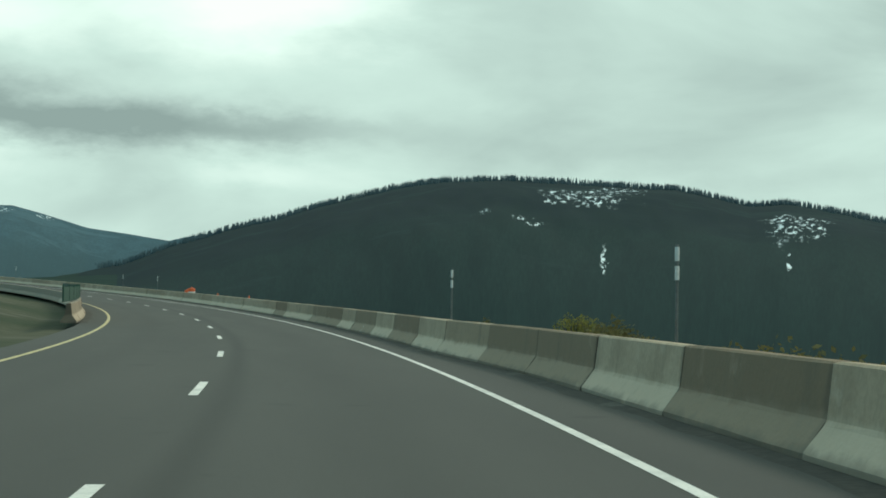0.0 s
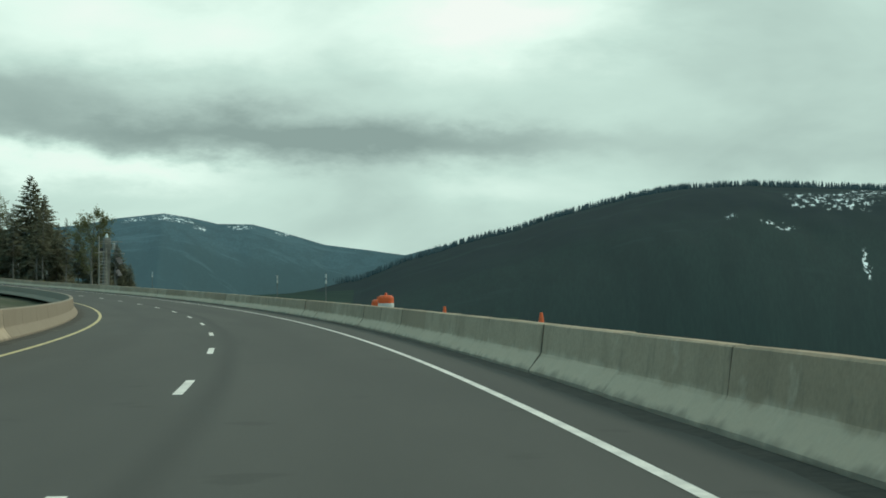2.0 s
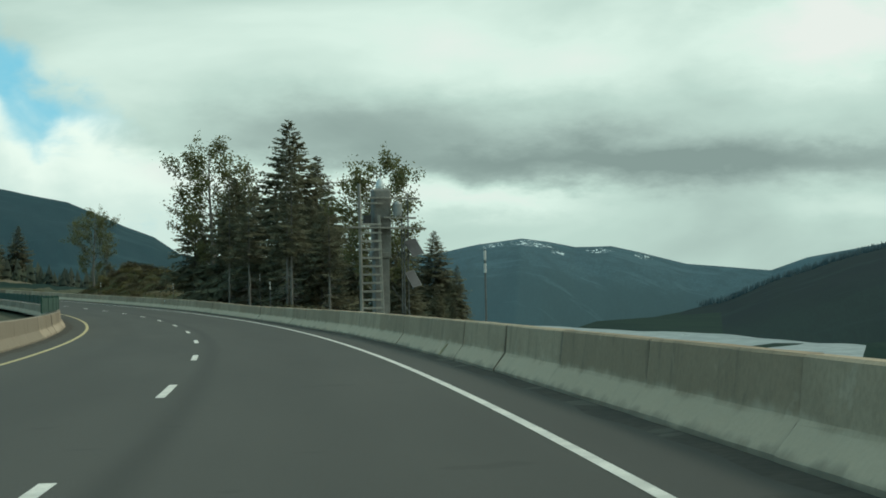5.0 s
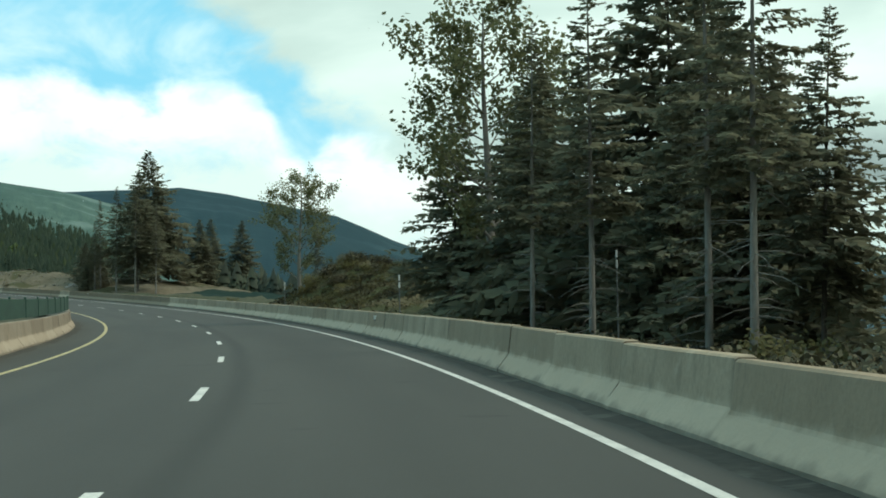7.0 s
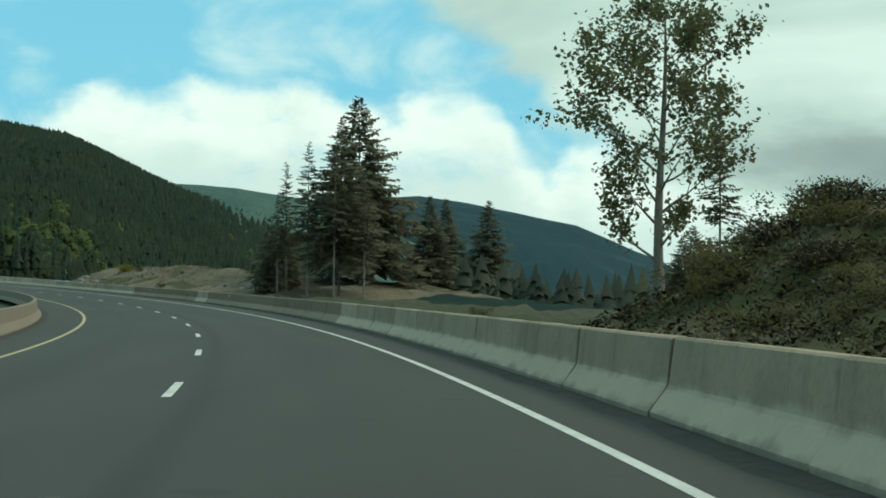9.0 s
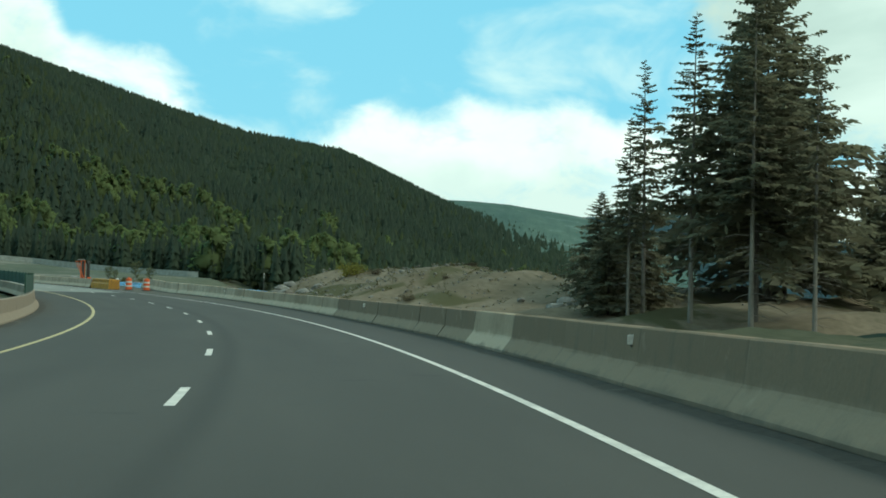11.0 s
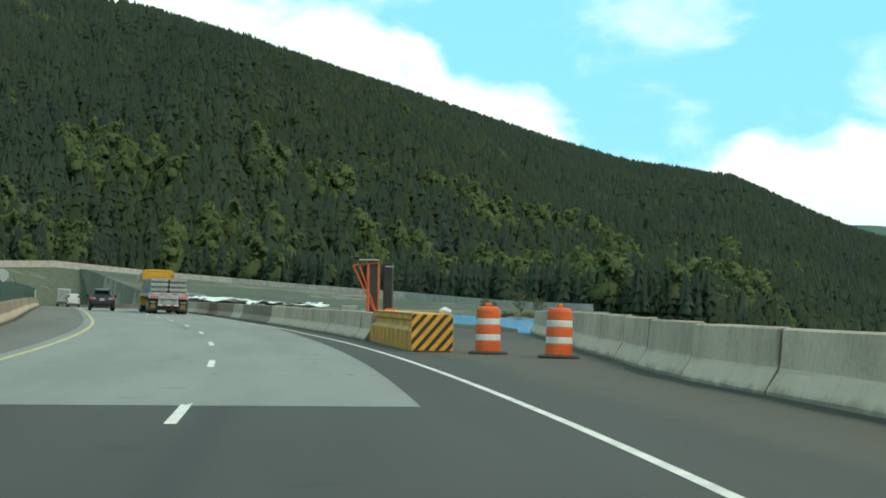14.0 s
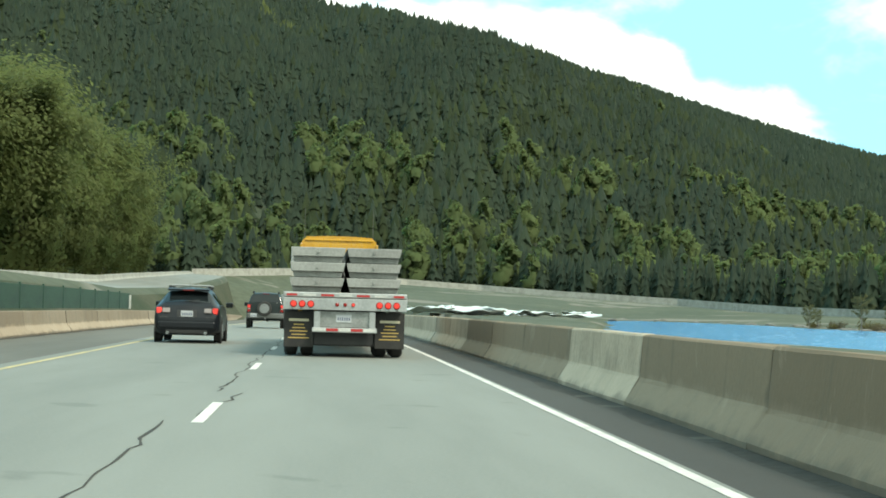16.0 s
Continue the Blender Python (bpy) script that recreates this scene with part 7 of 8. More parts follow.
def road_wheel(parent, x, y, radius, width, spokes=5, rim_mat=None, dual=False):
    """Tyre and spoked rim; the tyre is the part, rim and hub sit in it."""
    w = part("wheel", bmesh.new(), RUBBER, parent)
    bm = bmesh.new()
    h = width / 2
    lathe(bm, [(radius * 0.62, -h), (radius * 0.86, -h), (radius * 0.97, -h * 0.82), (radius, -h * 0.5), (radius, h * 0.5), (radius * 0.97, h * 0.82), (radius * 0.86, h), (radius * 0.62, h)],
          28, Matrix.Translation((x, y, radius)) @ pose(0, 0, 0, 0, 90, 0))
    bmesh.ops.recalc_face_normals(bm, faces=bm.faces[:])
    part("tyre", bm, RUBBER, w, smooth=False)
    side = 1 if x > 0 else -1
    bm = bmesh.new()
    lathe(bm, [(radius * 0.1, -0.02), (radius * 0.63, -0.03), (radius * 0.64, 0.03), (radius * 0.58, 0.035), (radius * 0.55, -0.01), (radius * 0.1, -0.01)], 24,
          Matrix.Translation((x + side * (h - 0.02), y, radius)) @ pose(0, 0, 0, 0, 90 * side, 0))
    for k in range(spokes):
        a = 2 * math.pi * k / spokes
        t = bmesh.new()
        bmesh.ops.create_cube(t, size=1.0, matrix=Matrix.Translation((x + side * (h + 0.0), y + math.sin(a) * radius * 0.33, radius + math.cos(a) * radius * 0.33)) @ Matrix.Rotation(-a, 4, "X") @ Matrix.Diagonal((0.03, radius * 0.2, radius * 0.5, 1)))
        join_into(bm, t)
    bmesh.ops.recalc_face_normals(bm, faces=bm.faces[:])
    part("rim", bm, rim_mat or RIM, w)
    return w


class CarShell:
    """A car body lofted along y: each station gives y, half width, underside, belt height, roof half width, roof height."""

    def __init__(self, stations):
        self.st = np.array(stations, float)

    def at(self, y, v):
        hw, zb, belt, rw, zr = (np.interp(y, self.st[:, 0], self.st[:, k]) for k in range(1, 6))
        px = [0.0, 0.8 * hw, 0.98 * hw, hw, 0.97 * hw, rw * 1.03, rw * 0.88, 0.0]
        pz = [zb, zb, zb + 0.1, zb + 0.5 * (belt - zb), belt, zr - 0.1 * min(1, (zr - belt) * 2), zr - 0.015, zr + 0.025]
        return float(np.interp(v, range(8), px)), float(np.interp(v, range(8), pz))

    def patch(self, y0, y1, v0, v1, out=0.006, ny=8, nv=6, sides=(1, -1), slant=0.0):
        """A panel lying on the shell, lifted by out; slant leans its ends."""
        bm = bmesh.new()
        for sgn in sides:
            rows = []
            for i in range(ny + 1):
                row = []
                for j in range(nv + 1):
                    v = v0 + (v1 - v0) * j / nv
                    lean = slant * (j / nv)
                    y = y0 + (y1 - y0) * i / ny
                    y = y + (lean if i == 0 else (-lean if i == ny else 0)) if slant else y
                    x, z = self.at(y, v)
                    x2, z2 = self.at(y, min(v + 0.02, 7))
                    x1, z1 = self.at(y, max(v - 0.02, 0))
                    n = Vector((z2 - z1, 0, -(x2 - x1)))
                    n = n.normalized() if n.length > 1e-6 else Vector((0, 0, 1))
                    row.append(bm.verts.new((sgn * (x + n.x * out), y, z + n.z * out)))
                rows.append(row)
            for a, b in zip(rows, rows[1:]):
                for j in range(nv):
                    f = (a[j], a[j + 1], b[j + 1], b[j])
                    bm.faces.new(f if sgn > 0 else tuple(reversed(f)))
        return bm

    def shell(self):
        bm = bmesh.new()
        ys = np.unique(np.concatenate([np.linspace(a, b, 6) for a, b in zip(self.st[:-1, 0], self.st[1:, 0])]))
        vs = np.unique(np.concatenate([np.linspace(0, 7, 29)]))
        rings = []
        for y in ys:
            half = [self.at(y, v) for v in vs]
            ring = half + [(-x, z) for x, z in reversed(half[1:-1])]
            rings.append([bm.verts.new((x, float(y), z)) for x, z in ring])
        n = len(rings[0])
        for a, b in zip(rings, rings[1:]):
            for k in range(n):
                bm.faces.new((a[k], a[(k + 1) % n], b[(k + 1) % n], b[k]))
        bm.faces.new(list(reversed(rings[0])))
        bm.faces.new(rings[-1])
        bmesh.ops.smooth_vert(bm, verts=bm.verts[:], factor=0.5, use_axis_x=True, use_axis_y=True, use_axis_z=True)
        bmesh.ops.recalc_face_normals(bm, faces=bm.faces[:])
        return bm


def number_plate(parent, x, y, z, wide=0.32, high=0.16):
    p = box_part("number_plate", (wide, 0.012, high), (x, y, z), PLATE, parent, bevel=0.004, label="pale number plate")
    for k in range(6):
        box_part("plate_bar", (wide * 0.09, 0.004, high * 0.42), (x - wide * 0.36 + k * wide * 0.144, y - 0.0085, z - 0.01), PLATE_INK, p, bevel=0)


def car_common(root, shell, wheels, radius, paint, rear, front, wells=True):
    body = part("body", shell.shell(), paint, root, smooth=True)
    for y in wheels:
        for sgn in (-1, 1):
            hw = float(np.interp(y, shell.st[:, 0], shell.st[:, 1]))
            if wells:
                disc_part("wheel_arch", radius + 0.07, 0.05, (sgn * (hw - 0.012), y, radius + 0.02), BLACK_TRIM, root, "x", 28, 0.04)
            road_wheel(root, sgn * (hw - 0.085), y, radius, 0.21)
    return body


def build_hatchback():
    root = new("car")
    root.matrix_world = road_pose(632.8, -3.7, 0.015)
    st = [(0.0, 0.74, 0.36, 0.62, 0.6, 0.66), (0.06, 0.83, 0.26, 0.78, 0.66, 0.80), (0.16, 0.865, 0.22, 0.93, 0.66, 0.97), (0.3, 0.87, 0.2, 0.96, 0.6, 1.10), (0.62, 0.875, 0.19, 0.97, 0.555, 1.38),
          (0.8, 0.875, 0.19, 0.97, 0.56, 1.42), (1.6, 0.88, 0.19, 0.96, 0.58, 1.46), (2.3, 0.88, 0.19, 0.95, 0.57, 1.43), (2.7, 0.875, 0.19, 0.95, 0.58, 1.28), (3.2, 0.87, 0.19, 0.93, 0.64, 1.0),
          (3.9, 0.85, 0.2, 0.82, 0.62, 0.88), (4.25, 0.8, 0.24, 0.68, 0.55, 0.74), (4.4, 0.68, 0.32, 0.55, 0.5, 0.58)]
    sh = CarShell(st)
    car_common(root, sh, (0.78, 3.42), 0.315, HATCH_PAINT, 0, 4.4)
    part("rear_window", sh.patch(0.27, 0.6, 5.15, 7.0), GLASS_DARK, root, smooth=True)
    part("windscreen", sh.patch(2.42, 3.08, 5.25, 7.0), GLASS_DARK, root, smooth=True)
    part("side_window", sh.patch(0.62, 1.35, 4.12, 4.9, slant=0.1, sides=(1,)), GLASS_DARK, root, smooth=True)
    part("side_window", sh.patch(0.62, 1.35, 4.12, 4.9, slant=0.1, sides=(-1,)), GLASS_DARK, root, smooth=True)
    part("side_window", sh.patch(1.42, 2.55, 4.12, 4.9, slant=0.14, sides=(1,)), GLASS_DARK, root, smooth=True)
    part("side_window", sh.patch(1.42, 2.55, 4.12, 4.9, slant=0.14, sides=(-1,)), GLASS_DARK, root, smooth=True)
    part("roof_sheen_panel", sh.patch(0.85, 2.25, 6.0, 7.0, 0.004), HATCH_PAINT, root)
    sp = part("spoiler", bmesh.new(), HATCH_PAINT, root)
    bm = bmesh.new()
    add_box(bm, (1.1, 0.3, 0.05), (0, 0.5, 1.415), pose(0, 0, 0, 6, 0, 0), 0.018)
    part("wing", bm, HATCH_PAINT, sp)
    box_part("brake_lamp", (0.3, 0.02, 0.025), (0, 0.345, 1.395), TAIL_RED, sp, bevel=0.004)
    for sgn in (-1, 1):
        box_part("tail_lamp", (0.15, 0.06, 0.16), (sgn * 0.735, 0.085, 0.845), TAIL_LIT, root, pose(0, 0, 0, -12, 0, sgn * -24), 0.02, "lit red tail lamp")
        box_part("reverse_lamp", (0.2, 0.05, 0.13), (sgn * 0.545, 0.05, 0.85), TAIL_CLEAR, root, pose(0, 0, 0, -12, 0, 0), 0.02, "clear silver lamp")
        m = box_part("door_mirror", (0.2, 0.1, 0.15), (sgn * 0.98, 2.62, 1.02), HATCH_PAINT, root, bevel=0.04)
        box_part("mirror_glass", (0.15, 0.008, 0.11), (sgn * 0.98, 2.566, 1.02), GLASS_DARK, m, bevel=0.003)
        box_part("rear_vent", (0.22, 0.02, 0.05), (sgn * 0.6, 0.015, 0.66), BLACK_TRIM, root, bevel=0.008)
        disc_part("exhaust_tip", 0.045, 0.2, (sgn * 0.5, 0.03, 0.26), RIM, root)
        for y in (0.85, 1.95):
            box_part("rack_foot", (0.09, 0.14, 0.09), (sgn * 0.52, y, 1.47), BLACK_TRIM, root, bevel=0.02)
    for y in (0.85, 1.95):
        box_part("rack_bar", (1.12, 0.06, 0.035), (0, y, 1.525), ALU, root, bevel=0.012, label="silver roof rack bar")
    box_part("plate_recess", (0.52, 0.02, 0.2), (0, 0.035, 0.77), BLACK_TRIM, root, pose(0, 0, 0, -14, 0, 0), 0.01)
    number_plate(root, 0, 0.012, 0.77)
    box_part("bumper", (1.5, 0.1, 0.2), (0, 0.02, 0.47), HATCH_PAINT, root, bevel=0.045)
    box_part("diffuser", (1.1, 0.08, 0.13), (0, 0.05, 0.3), BLACK_TRIM, root, bevel=0.025)
    box_part("wiper", (0.4, 0.02, 0.02), (0.12, 0.25, 1.115), BLACK_TRIM, root, pose(0, 0, 0, 0, -6, 0), 0.004)
    bm = bmesh.new()
    add_tube(bm, (0, 0.9, 1.44), (0, 0.72, 1.6), 0.006, 0.003, 6)
    part("antenna", bm, BLACK_TRIM, root)
    tagged(root, "charcoal hatchback with roof rack and rear spoiler in the inner lane", "car", "vehicles on the highway")


def build_suv():
    root = new("car")
    root.matrix_world = road_pose(669.0, -2.62, 0.015)
    st = [(0.0, 0.8, 0.5, 0.72, 0.72, 0.76), (0.05, 0.88, 0.42, 0.86, 0.78, 0.9), (0.1, 0.9, 0.4, 1.0, 0.8, 1.06), (0.16, 0.905, 0.38, 1.06, 0.76, 1.22), (0.32, 0.905, 0.36, 1.08, 0.68, 1.66),
          (0.5, 0.905, 0.36, 1.08, 0.67, 1.71), (1.6, 0.91, 0.35, 1.07, 0.68, 1.74), (2.5, 0.91, 0.35, 1.06, 0.67, 1.7), (2.95, 0.905, 0.35, 1.06, 0.68, 1.45), (3.25, 0.9, 0.36, 1.04, 0.72, 1.14),
          (4.0, 0.88, 0.38, 0.96, 0.72, 1.04), (4.32, 0.84, 0.42, 0.84, 0.68, 0.92), (4.45, 0.74, 0.48, 0.7, 0.6, 0.74)]
    sh = CarShell(st)
    car_common(root, sh, (0.82, 3.5), 0.36, SUV_PAINT, 0, 4.4)
    part("rear_window", sh.patch(0.17, 0.31, 4.6, 7.0, 0.012), GLASS_DARK, root, smooth=True)
    part("windscreen", sh.patch(2.62, 3.15, 5.2, 7.0), GLASS_DARK, root, smooth=True)
    for a, b in ((0.45, 1.1), (1.18, 1.98), (2.06, 2.85)):
        part("side_window", sh.patch(a, b, 4.1, 4.92, slant=0.06, sides=(1,)), GLASS_DARK, root, smooth=True)
        part("side_window", sh.patch(a, b, 4.1, 4.92, slant=0.06, sides=(-1,)), GLASS_DARK, root, smooth=True)
    spare = part("spare_wheel", bmesh.new(), RUBBER, root, "spare wheel on the tailgate")
    bm = bmesh.new()
    lathe(bm, [(0.2, -0.11), (0.3, -0.12), (0.35, -0.09), (0.36, -0.04), (0.36, 0.06), (0.33, 0.1), (0.2, 0.1)], 30, Matrix.Translation((-0.05, -0.06, 0.95)) @ pose(0, 0, 0, 90, 0, 0))
    bmesh.ops.recalc_face_normals(bm, faces=bm.faces[:])
    part("tyre", bm, RUBBER, spare)
    bm = bmesh.new()
    lathe(bm, [(0.205, -0.02), (0.235, -0.03), (0.235, 0.02), (0.2, 0.025)], 30, Matrix.Translation((-0.05, -0.165, 0.95)) @ pose(0, 0, 0, 90, 0, 0))
    for k in range(5):
        a = 2 * math.pi * k / 5
        t = bmesh.new()
        bmesh.ops.create_cube(t, size=1.0, matrix=Matrix.Translation((-0.05 + math.sin(a) * 0.115, -0.175, 0.95 + math.cos(a) * 0.115)) @ Matrix.Rotation(a, 4, "Y") @ Matrix.Diagonal((0.075, 0.03, 0.2, 1)))
        join_into(bm, t)
    bmesh.ops.recalc_face_normals(bm, faces=bm.faces[:])
    part("rim", bm, RIM, spare)
    disc_part("hub", 0.05, 0.04, (-0.05, -0.18, 0.95), RIM, spare)
    for sgn in (-1, 1):
        lamp = box_part("tail_lamp", (0.15, 0.07, 0.36), (sgn * 0.8, 0.055, 0.96), TAIL_RED, root, bevel=0.02)
        box_part("lit_lens", (0.12, 0.02, 0.13), (sgn * 0.8, 0.015, 1.05), TAIL_LIT, lamp, bevel=0.02)
        box_part("clear_lens", (0.12, 0.02, 0.06), (sgn * 0.8, 0.015, 0.94), TAIL_CLEAR, lamp, bevel=0.01)
        m = box_part("door_mirror", (0.22, 0.12, 0.2), (sgn * 1.02, 2.78, 1.16), BLACK_TRIM, root, bevel=0.04)
        box_part("mirror_glass", (0.16, 0.008, 0.14), (sgn * 1.02, 2.716, 1.16), GLASS_DARK, m, bevel=0.003)
        bm = bmesh.new()
        add_tube(bm, (sgn * 0.62, 0.5, 1.78), (sgn * 0.62, 2.3, 1.8), 0.022, None, 8)
        for y in (0.5, 1.4, 2.3):
            add_box(bm, (0.06, 0.2, 0.09), (sgn * 0.62, y, 1.745), bevel=0.015)
        part("roof_rail", bm, BLACK_TRIM, root)
        box_part("mudguard_flare", (0.07, 0.95, 0.1), (sgn * 0.915, 0.82, 0.79), GREY_STEEL, root, bevel=0.03)
    box_part("bumper", (1.78, 0.16, 0.26), (0, 0.03, 0.6), GREY_STEEL, root, bevel=0.05, label="dark grey plastic bumper")
    box_part("tow_hitch", (0.09, 0.2, 0.09), (0, -0.06, 0.4), BLACK_TRIM, root, bevel=0.015)
    disc_part("tow_ball", 0.03, 0.05, (0, -0.13, 0.48), RIM, root, "z", 12)
    number_plate(root, -0.56, -0.06, 0.62, 0.31, 0.16)
    disc_part("sticker", 0.05, 0.006, (0.55, 0.17, 1.2), WHITE_PAINT, root, "y", 18, 0.05, "white oval sticker")
    box_part("brake_lamp", (0.3, 0.02, 0.03), (0, 0.29, 1.67), TAIL_RED, root, bevel=0.006)
    box_part("badge", (0.16, 0.006, 0.025), (-0.52, 0.045, 0.83), ALU, root, bevel=0)
    tagged(root, "dark green sport utility car with spare wheel on its tailgate", "car", "vehicles on the highway")


def build_van():
    root = new("van")
    root.matrix_world = road_pose(775.0, -3.2, 0.015)
    st = [(0.0, 0.9, 0.4, 0.8, 0.8, 0.86), (0.06, 0.98, 0.36, 1.15, 0.86, 1.4), (0.14, 0.99, 0.34, 1.2, 0.84, 2.0), (0.3, 0.99, 0.34, 1.2, 0.82, 2.08), (3.6, 0.99, 0.34, 1.2, 0.82, 2.1), (4.2, 0.98, 0.34, 1.18, 0.8, 1.6),
          (4.5, 0.97, 0.36, 1.12, 0.8, 1.25), (5.1, 0.9, 0.42, 0.9, 0.72, 1.0), (5.3, 0.78, 0.5, 0.7, 0.6, 0.75)]
    sh = CarShell(st)
    car_common(root, sh, (1.0, 4.35), 0.35, WHITE_PAINT, 0, 5.3)
    part("rear_window", sh.patch(0.075, 0.125, 4.5, 6.2, 0.014, sides=(1,)), GLASS_DARK, root)
    part("rear_window", sh.patch(0.075, 0.125, 4.5, 6.2, 0.014, sides=(-1,)), GLASS_DARK, root)
    part("windscreen", sh.patch(3.75, 4.4, 5.2, 7.0), GLASS_DARK, root)
    part("side_window", sh.patch(2.7, 3.6, 4.1, 4.9, sides=(1,)), GLASS_DARK, root)
    part("side_window", sh.patch(2.7, 3.6, 4.1, 4.9, sides=(-1,)), GLASS_DARK, root)
    for sgn in (-1, 1):
        box_part("tail_lamp", (0.12, 0.06, 0.4), (sgn * 0.86, 0.03, 1.0), TAIL_RED, root, bevel=0.02)
        box_part("door_mirror", (0.2, 0.12, 0.28), (sgn * 1.1, 3.75, 1.4), BLACK_TRIM, root, bevel=0.04)
    box_part("bumper", (1.9, 0.14, 0.2), (0, 0.0, 0.5), BLACK_TRIM, root, bevel=0.04)
    number_plate(root, 0.2, -0.08, 0.6)
    tagged(root, "white panel van far ahead in the inner lane", "van", "vehicles on the highway")


def build_box_truck():
    root = new("box_truck")
    root.matrix_world = road_pose(830.0, -3.2, 0.015)
    box_part("cargo_box", (2.4, 6.2, 2.5), (0, 3.2, 2.2), WHITE_PAINT, root, bevel=0.04)
    box_part("rear_door", (2.15, 0.04, 2.2), (0, 0.085, 2.15), GALV, root, bevel=0.015)
    box_part("chassis", (0.9, 8.4, 0.2), (0, 4.3, 0.78), BLACK_TRIM, root, bevel=0.02)
    box_part("bumper", (2.2, 0.12, 0.2), (0, 0.1, 0.6), GREY_STEEL, root, bevel=0.02)
    bm = bmesh.new()
    prism(bm, [(6.5, 0.6), (8.6, 0.6), (8.65, 1.3), (8.0, 1.5), (7.6, 2.3), (6.6, 2.4)], -1.0, 1.0, Matrix(((0, 1, 0, 0), (1, 0, 0, 0), (0, 0, 1, 0), (0, 0, 0, 1))))
    part("cab", bm, WHITE_PAINT, root)
    for y in (1.6, 7.4):
        for sgn in (-1, 1):
            road_wheel(root, sgn * 1.0, y, 0.45, 0.26)
    for sgn in (-1, 1):
        box_part("tail_lamp", (0.2, 0.03, 0.1), (sgn * 1.0, 0.03, 0.75), TAIL_RED, root, bevel=0.01)
    tagged(root, "white box truck far ahead in the inner lane", "truck", "vehicles on the highway")


def build_flatbed():
    """Yellow tractor with an aluminium flatbed trailer; its load is separate."""
    root = new("flatbed_truck")
    root.matrix_world = road_pose(623.6, 0.3, 0.015)
    deck = part("trailer_deck", bmesh.new(), ALU, root, "pale aluminium trailer deck")
    box_part("deck_floor", (2.45, 12.4, 0.1), (0, 6.25, 1.27), PLANK, deck, bevel=0.01)
    for sgn in (-1, 1):
        box_part("side_rail", (0.08, 12.4, 0.2), (sgn * 1.255, 6.25, 1.22), ALU, deck, bevel=0.012)
        box_part("main_beam", (0.14, 11.6, 0.42), (sgn * 0.5, 6.4, 0.98), GREY_STEEL, deck, bevel=0.012)
        for k in range(10):
            box_part("stake_pocket", (0.06, 0.12, 0.14), (sgn * 1.32, 0.8 + k * 1.2, 1.22), ALU, deck, bevel=0.008)
    for k in range(9):
        box_part("cross_member", (2.3, 0.08, 0.14), (0, 0.9 + k * 1.3, 1.13), ALU, deck, bevel=0.008)
    rear = part("rear_panel", bmesh.new(), ALU, root, "aluminium rear light panel")
    box_part("panel_plate", (2.59, 0.08, 0.25), (0, 0.0, 1.105), ALU, rear, bevel=0.012)
    box_part("top_lip", (2.59, 0.12, 0.11), (0, 0.01, 1.295), ALU, rear, bevel=0.02)
    for k in range(7):
        box_part("reflective_tape", (0.27 if k not in (0, 6) else 0.22, 0.006, 0.045), (-1.12 + k * 0.374, -0.055, 1.29), RED_TAPE if k % 2 == 0 else REFLECT, rear, bevel=0)
    for x, r, mat in [(q, 0.075, TAIL_LIT) for q in (-1.08, -0.9, -0.72, 0.72, 0.9, 1.08)] + [(-0.17, 0.042, TAIL_RED), (0.0, 0.042, TAIL_RED), (0.17, 0.042, TAIL_LIT)]:
        lamp = disc_part("marker_lamp", r, 0.05, (x, -0.05, 1.1), TAIL_RED, root, "y", 20, 0.12, "round red lamp")
        disc_part("lens", r * 0.78, 0.02, (x, -0.078, 1.1), mat, lamp, "y", 16, 0.3)
    for x in (-1.1, -0.92, -0.74, 0.74, 0.92, 1.1):
        disc_part("bolt_head", 0.014, 0.02, (x, -0.045, 1.0), GREY_STEEL, rear, "y", 8)
    box_part("plate_box", (1.25, 0.06, 0.34), (0, 0.1, 0.79), GALV, root, bevel=0.012, label="grey steel plate holder")
    for sgn in (-1, 1):
        box_part("bumper_post", (0.13, 0.1, 0.36), (sgn * 0.58, 0.05, 0.78), ALU, root, bevel=0.012)
    number_plate(root, -0.02, 0.06, 0.81)
    # black block round the suspension, put in for the shade under the trailer
    box_part("suspension_frame", (1.3, 2.9, 0.66), (0, 1.75, 0.56), BLACK_TRIM, root, bevel=0.03)
    box_part("air_tank", (1.05, 0.3, 0.26), (0, 0.55, 0.47), BLACK_TRIM, root, bevel=0.1)
    bar = box_part("bumper_bar", (1.36, 0.1, 0.1), (0, 0.03, 0.565), ALU, root, bevel=0.012, label="rear bumper with red and white tape")
    for k in range(5):
        box_part("reflective_tape", (0.25, 0.004, 0.06), (-0.52 + k * 0.26, -0.023, 0.57), RED_TAPE if k % 2 else REFLECT, bar, bevel=0)
    for sgn in (-1, 1):
        flap = box_part("mudflap", (0.62, 0.02, 0.76), (sgn * 0.96, 0.25, 0.57), RUBBER, root, bevel=0.006, label="black rubber mudflap with faded lettering")
        box_part("title_bar", (0.42, 0.004, 0.055), (sgn * 0.96, 0.237, 0.76), PALE_INK, flap, bevel=0)
        for k, w in enumerate((0.22, 0.26, 0.38, 0.3, 0.44)):
            box_part("text_bar", (w, 0.004, 0.022), (sgn * 0.96, 0.237, 0.665 - k * 0.07), GOLD_INK, flap, bevel=0)
    for y in (1.0, 2.3):
        for sgn in (-1, 1):
            for x in (0.78, 1.13):
                road_wheel(root, sgn * x, y, 0.5, 0.27, 6, ALU)
        box_part("axle", (2.0, 0.14, 0.14), (0, y, 0.5), BLACK_TRIM, root, bevel=0.03)
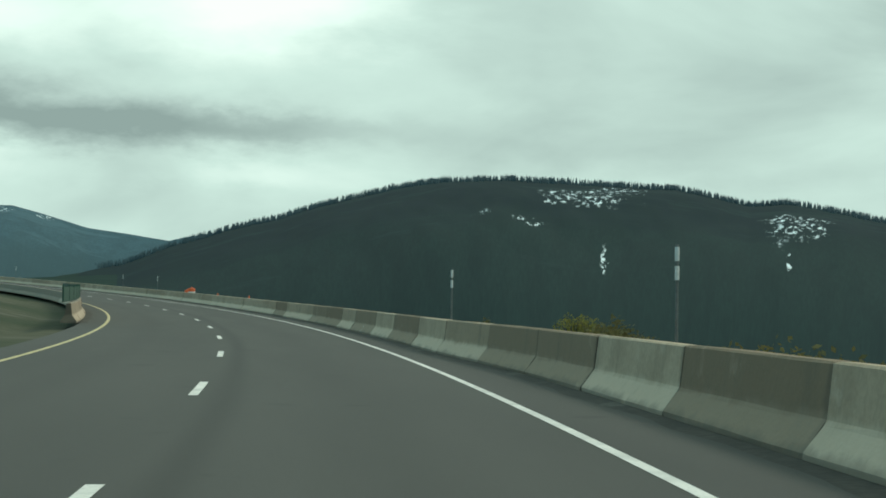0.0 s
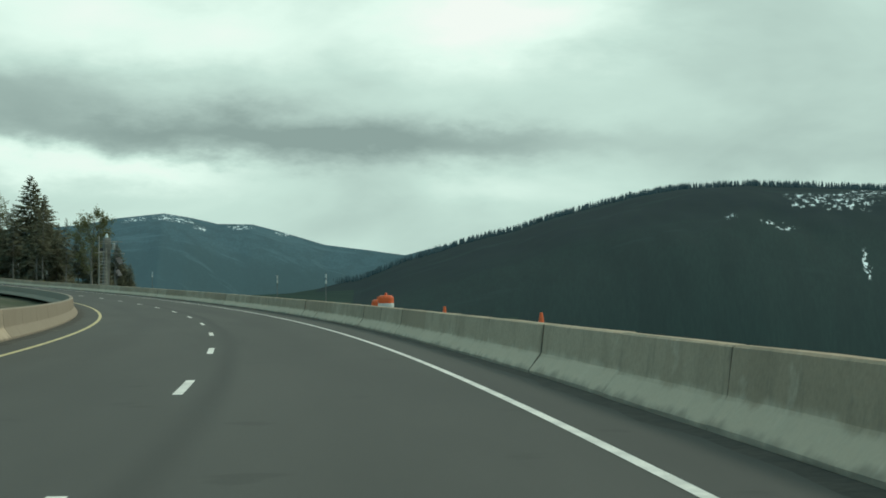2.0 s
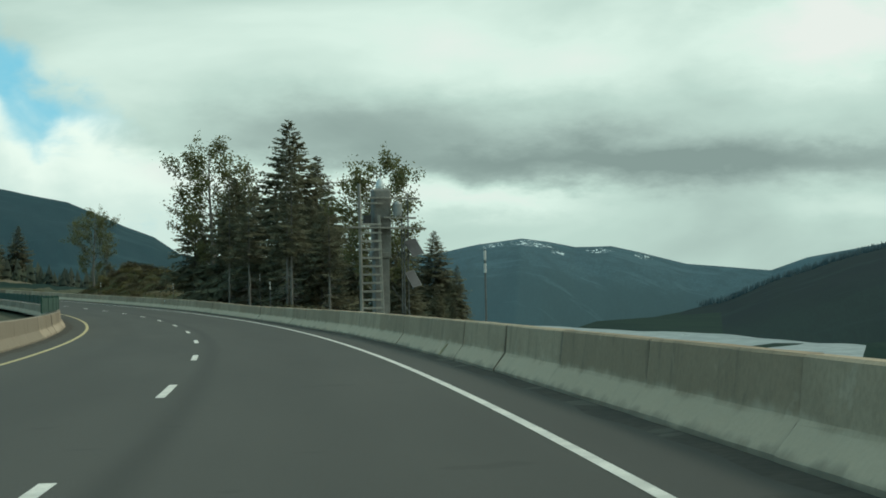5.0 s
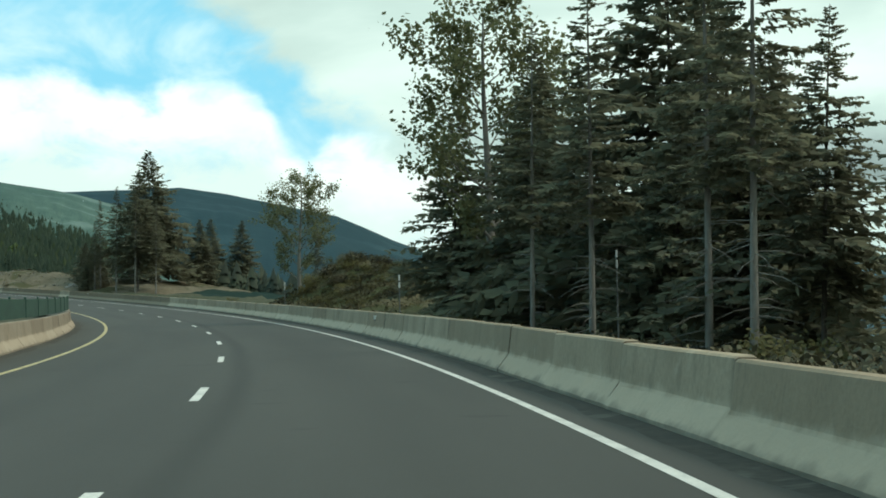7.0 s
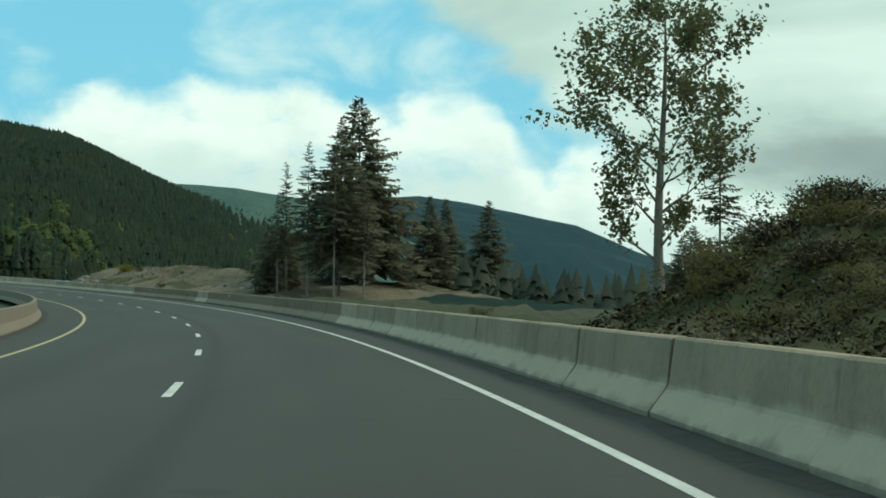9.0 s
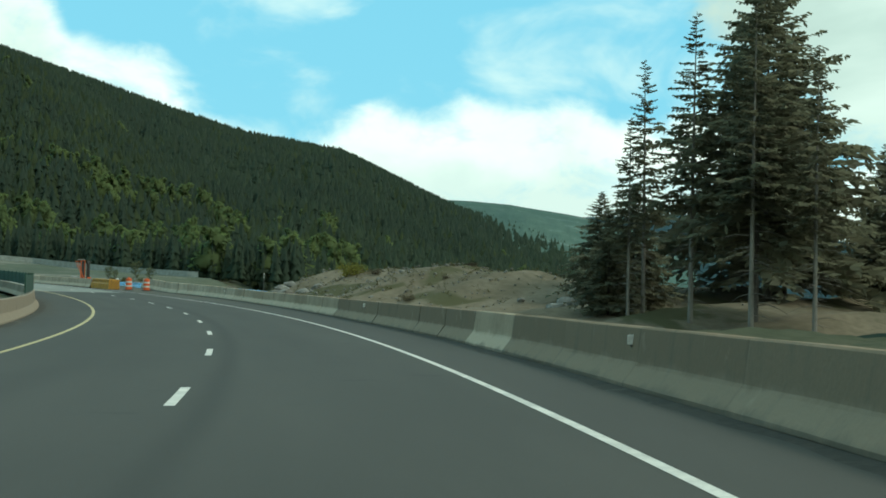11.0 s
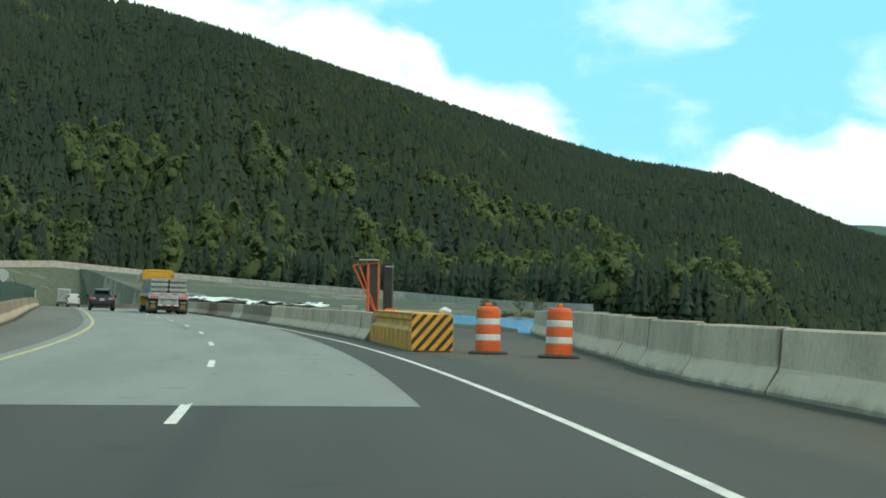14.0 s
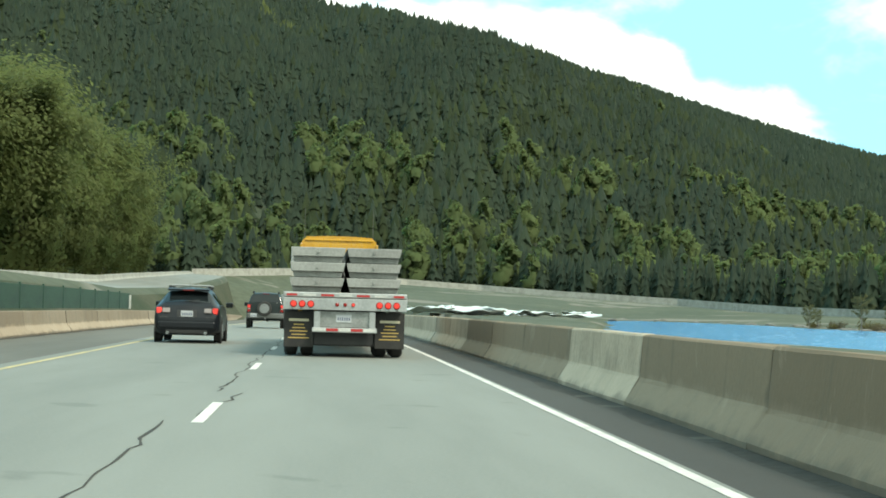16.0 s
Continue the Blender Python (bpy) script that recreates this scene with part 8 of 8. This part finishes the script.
    for sgn in (-1, 1):
        bm = bmesh.new()
        add_tube(bm, (sgn * 0.9, 8.8, 0.0), (sgn * 0.9, 8.8, 1.0), 0.06, None, 8)
        add_box(bm, (0.22, 0.22, 0.03), (sgn * 0.9, 8.8, 0.35))
        part("landing_leg", bm, GREY_STEEL, root)
    # tractor
    box_part("tractor_frame", (0.9, 6.6, 0.28), (0, 13.6, 0.85), BLACK_TRIM, root, bevel=0.02)
    for y in (11.4, 12.7):
        for sgn in (-1, 1):
            for x in (0.78, 1.12):
                road_wheel(root, sgn * x, y, 0.5, 0.26, 6, ALU)
            bm = bmesh.new()
            for k in range(9):
                a = math.pi * (0.05 + 0.9 * k / 8)
                add_box(bm, (0.62, 0.24, 0.03), (sgn * 0.95, y - 0.6 * math.cos(a), 0.5 + 0.6 * math.sin(a)), Matrix.Rotation(math.pi / 2 - a, 4, "X"))
            part("mudguard", bm, TRUCK_YELLOW, root)
    for sgn in (-1, 1):
        road_wheel(root, sgn * 1.0, 16.4, 0.5, 0.3, 6, ALU)
    cab = part("cab", bmesh.new(), TRUCK_YELLOW, root, "bright yellow tractor cab")
    bm = bmesh.new()
    add_box(bm, (2.2, 1.9, 1.85), (0, 14.0, 1.9), bevel=0.12)
    part("sleeper_wall", bm, TRUCK_YELLOW, cab)
    bm = bmesh.new()
    prism(bm, [(-1.1, 2.7), (1.1, 2.7), (1.07, 2.95), (0.94, 3.07), (0.3, 3.1), (-0.3, 3.1), (-0.94, 3.07), (-1.07, 2.95)], 13.03, 15.3)
    part("roof", bm, TRUCK_YELLOW, cab)
    box_part("roof_lip", (1.98, 0.05, 0.06), (0, 13.02, 2.98), TRUCK_YELLOW, cab, bevel=0.02)
    for sgn in (-1, 1):
        box_part("corner_fairing", (0.07, 0.35, 1.62), (sgn * 1.09, 13.0, 2.06), TRUCK_YELLOW, cab, bevel=0.03)
        box_part("side_window", (0.02, 0.7, 0.6), (sgn * 1.105, 14.75, 2.45), GLASS_DARK, cab, bevel=0.01)
    box_part("back_panel", (1.5, 0.03, 0.34), (0, 13.035, 2.7), TRUCK_YELLOW, cab, bevel=0.012)
    bm = bmesh.new()
    add_box(bm, (1.5, 2.1, 1.25), (0, 15.95, 1.5), bevel=0.14)
    part("bonnet", bm, TRUCK_YELLOW, root)
    for sgn in (-1, 1):
        box_part("front_fender", (0.5, 1.5, 0.5), (sgn * 0.95, 16.3, 1.0), TRUCK_YELLOW, root, bevel=0.14)
        m = box_part("door_mirror", (0.1, 0.14, 0.7), (sgn * 1.36, 15.1, 2.45), ALU, root, bevel=0.03)
        bm = bmesh.new()
        add_tube(bm, (sgn * 1.08, 15.1, 2.72), (sgn * 1.36, 15.1, 2.72), 0.015, None, 6)
        add_tube(bm, (sgn * 1.08, 15.1, 2.2), (sgn * 1.36, 15.1, 2.2), 0.015, None, 6)
        part("bracket", bm, GREY_STEEL, m)
        bm = bmesh.new()
        add_tube(bm, (sgn * 1.02, 14.6, 3.1), (sgn * 1.02, 14.55, 4.0), 0.01, 0.004, 6)
        part("antenna", bm, GREY_STEEL, root)
        bm = bmesh.new()
        lathe(bm, [(0.28, -0.7), (0.3, -0.66), (0.3, 0.66), (0.28, 0.7)], 20, Matrix.Translation((sgn * 0.95, 14.1, 0.72)) @ pose(0, 0, 0, 90, 0, 0))
        bmesh.ops.recalc_face_normals(bm, faces=bm.faces[:])
        part("fuel_tank", bm, ALU, root)
    tagged(root, "yellow flatbed truck with aluminium trailer and red tail lamps", "truck", "vehicles on the highway")
    # concrete slabs with a recessed foot, in two columns of three, two lengths deep
    bm = bmesh.new()
    prism(bm, [(-0.535, 0.12), (0.535, 0.12), (0.582, 0.312), (-0.582, 0.312)], 0.0, 5.7)
    t = bmesh.new()
    prism(t, [(-0.5, 0.0), (0.5, 0.0), (0.525, 0.121), (-0.525, 0.121)], 0.11, 5.6)
    join_into(bm, t)
    t = bmesh.new()
    bmesh.ops.create_cone(t, cap_ends=True, segments=12, radius1=0.035, radius2=0.028, depth=0.05, matrix=Matrix.Translation((0.0, -0.01, 0.22)) @ pose(0, 0, 0, 90, 0, 0))
    join_into(bm, t)
    bmesh.ops.bevel(bm, geom=[e for e in bm.edges if e.calc_length() > 0.9], offset=0.012, segments=1, affect="EDGES")
    me = bpy.data.meshes.new("concrete_trough")
    bm.to_mesh(me)
    bm.free()
    me.materials.append(LOAD)
    rng = random.Random(8)
    base = road_pose(623.6, 0.3, 0.015)
    for row in range(2):
        for col in (-0.6, 0.6):
            for tier in range(3):
                ob = new("concrete_trough", me)
                ob.matrix_world = base @ pose(col * 1.0 + rng.uniform(-0.012, 0.012), 0.22 + row * 6.0 + rng.uniform(-0.05, 0.05), 1.352 + tier * 0.318, 0, 0, rng.uniform(-0.3, 0.3))
                tagged(ob, "grey precast concrete trough stacked on the flatbed trailer", "trough", "concrete troughs on the trailer")
    for y in (0.35, 4.6, 6.6, 10.8):
        bm = bmesh.new()
        add_box(bm, (2.3, 0.1, 0.03), (0, y, 1.336), bevel=0.004)
        ob = part("timber_batten", bm, PLANK)
        ob.matrix_world = base
        tagged(ob, "timber batten under the concrete load", "batten", "battens under the load")


build_flatbed()
build_hatchback()
build_suv()
build_van()
build_box_truck()
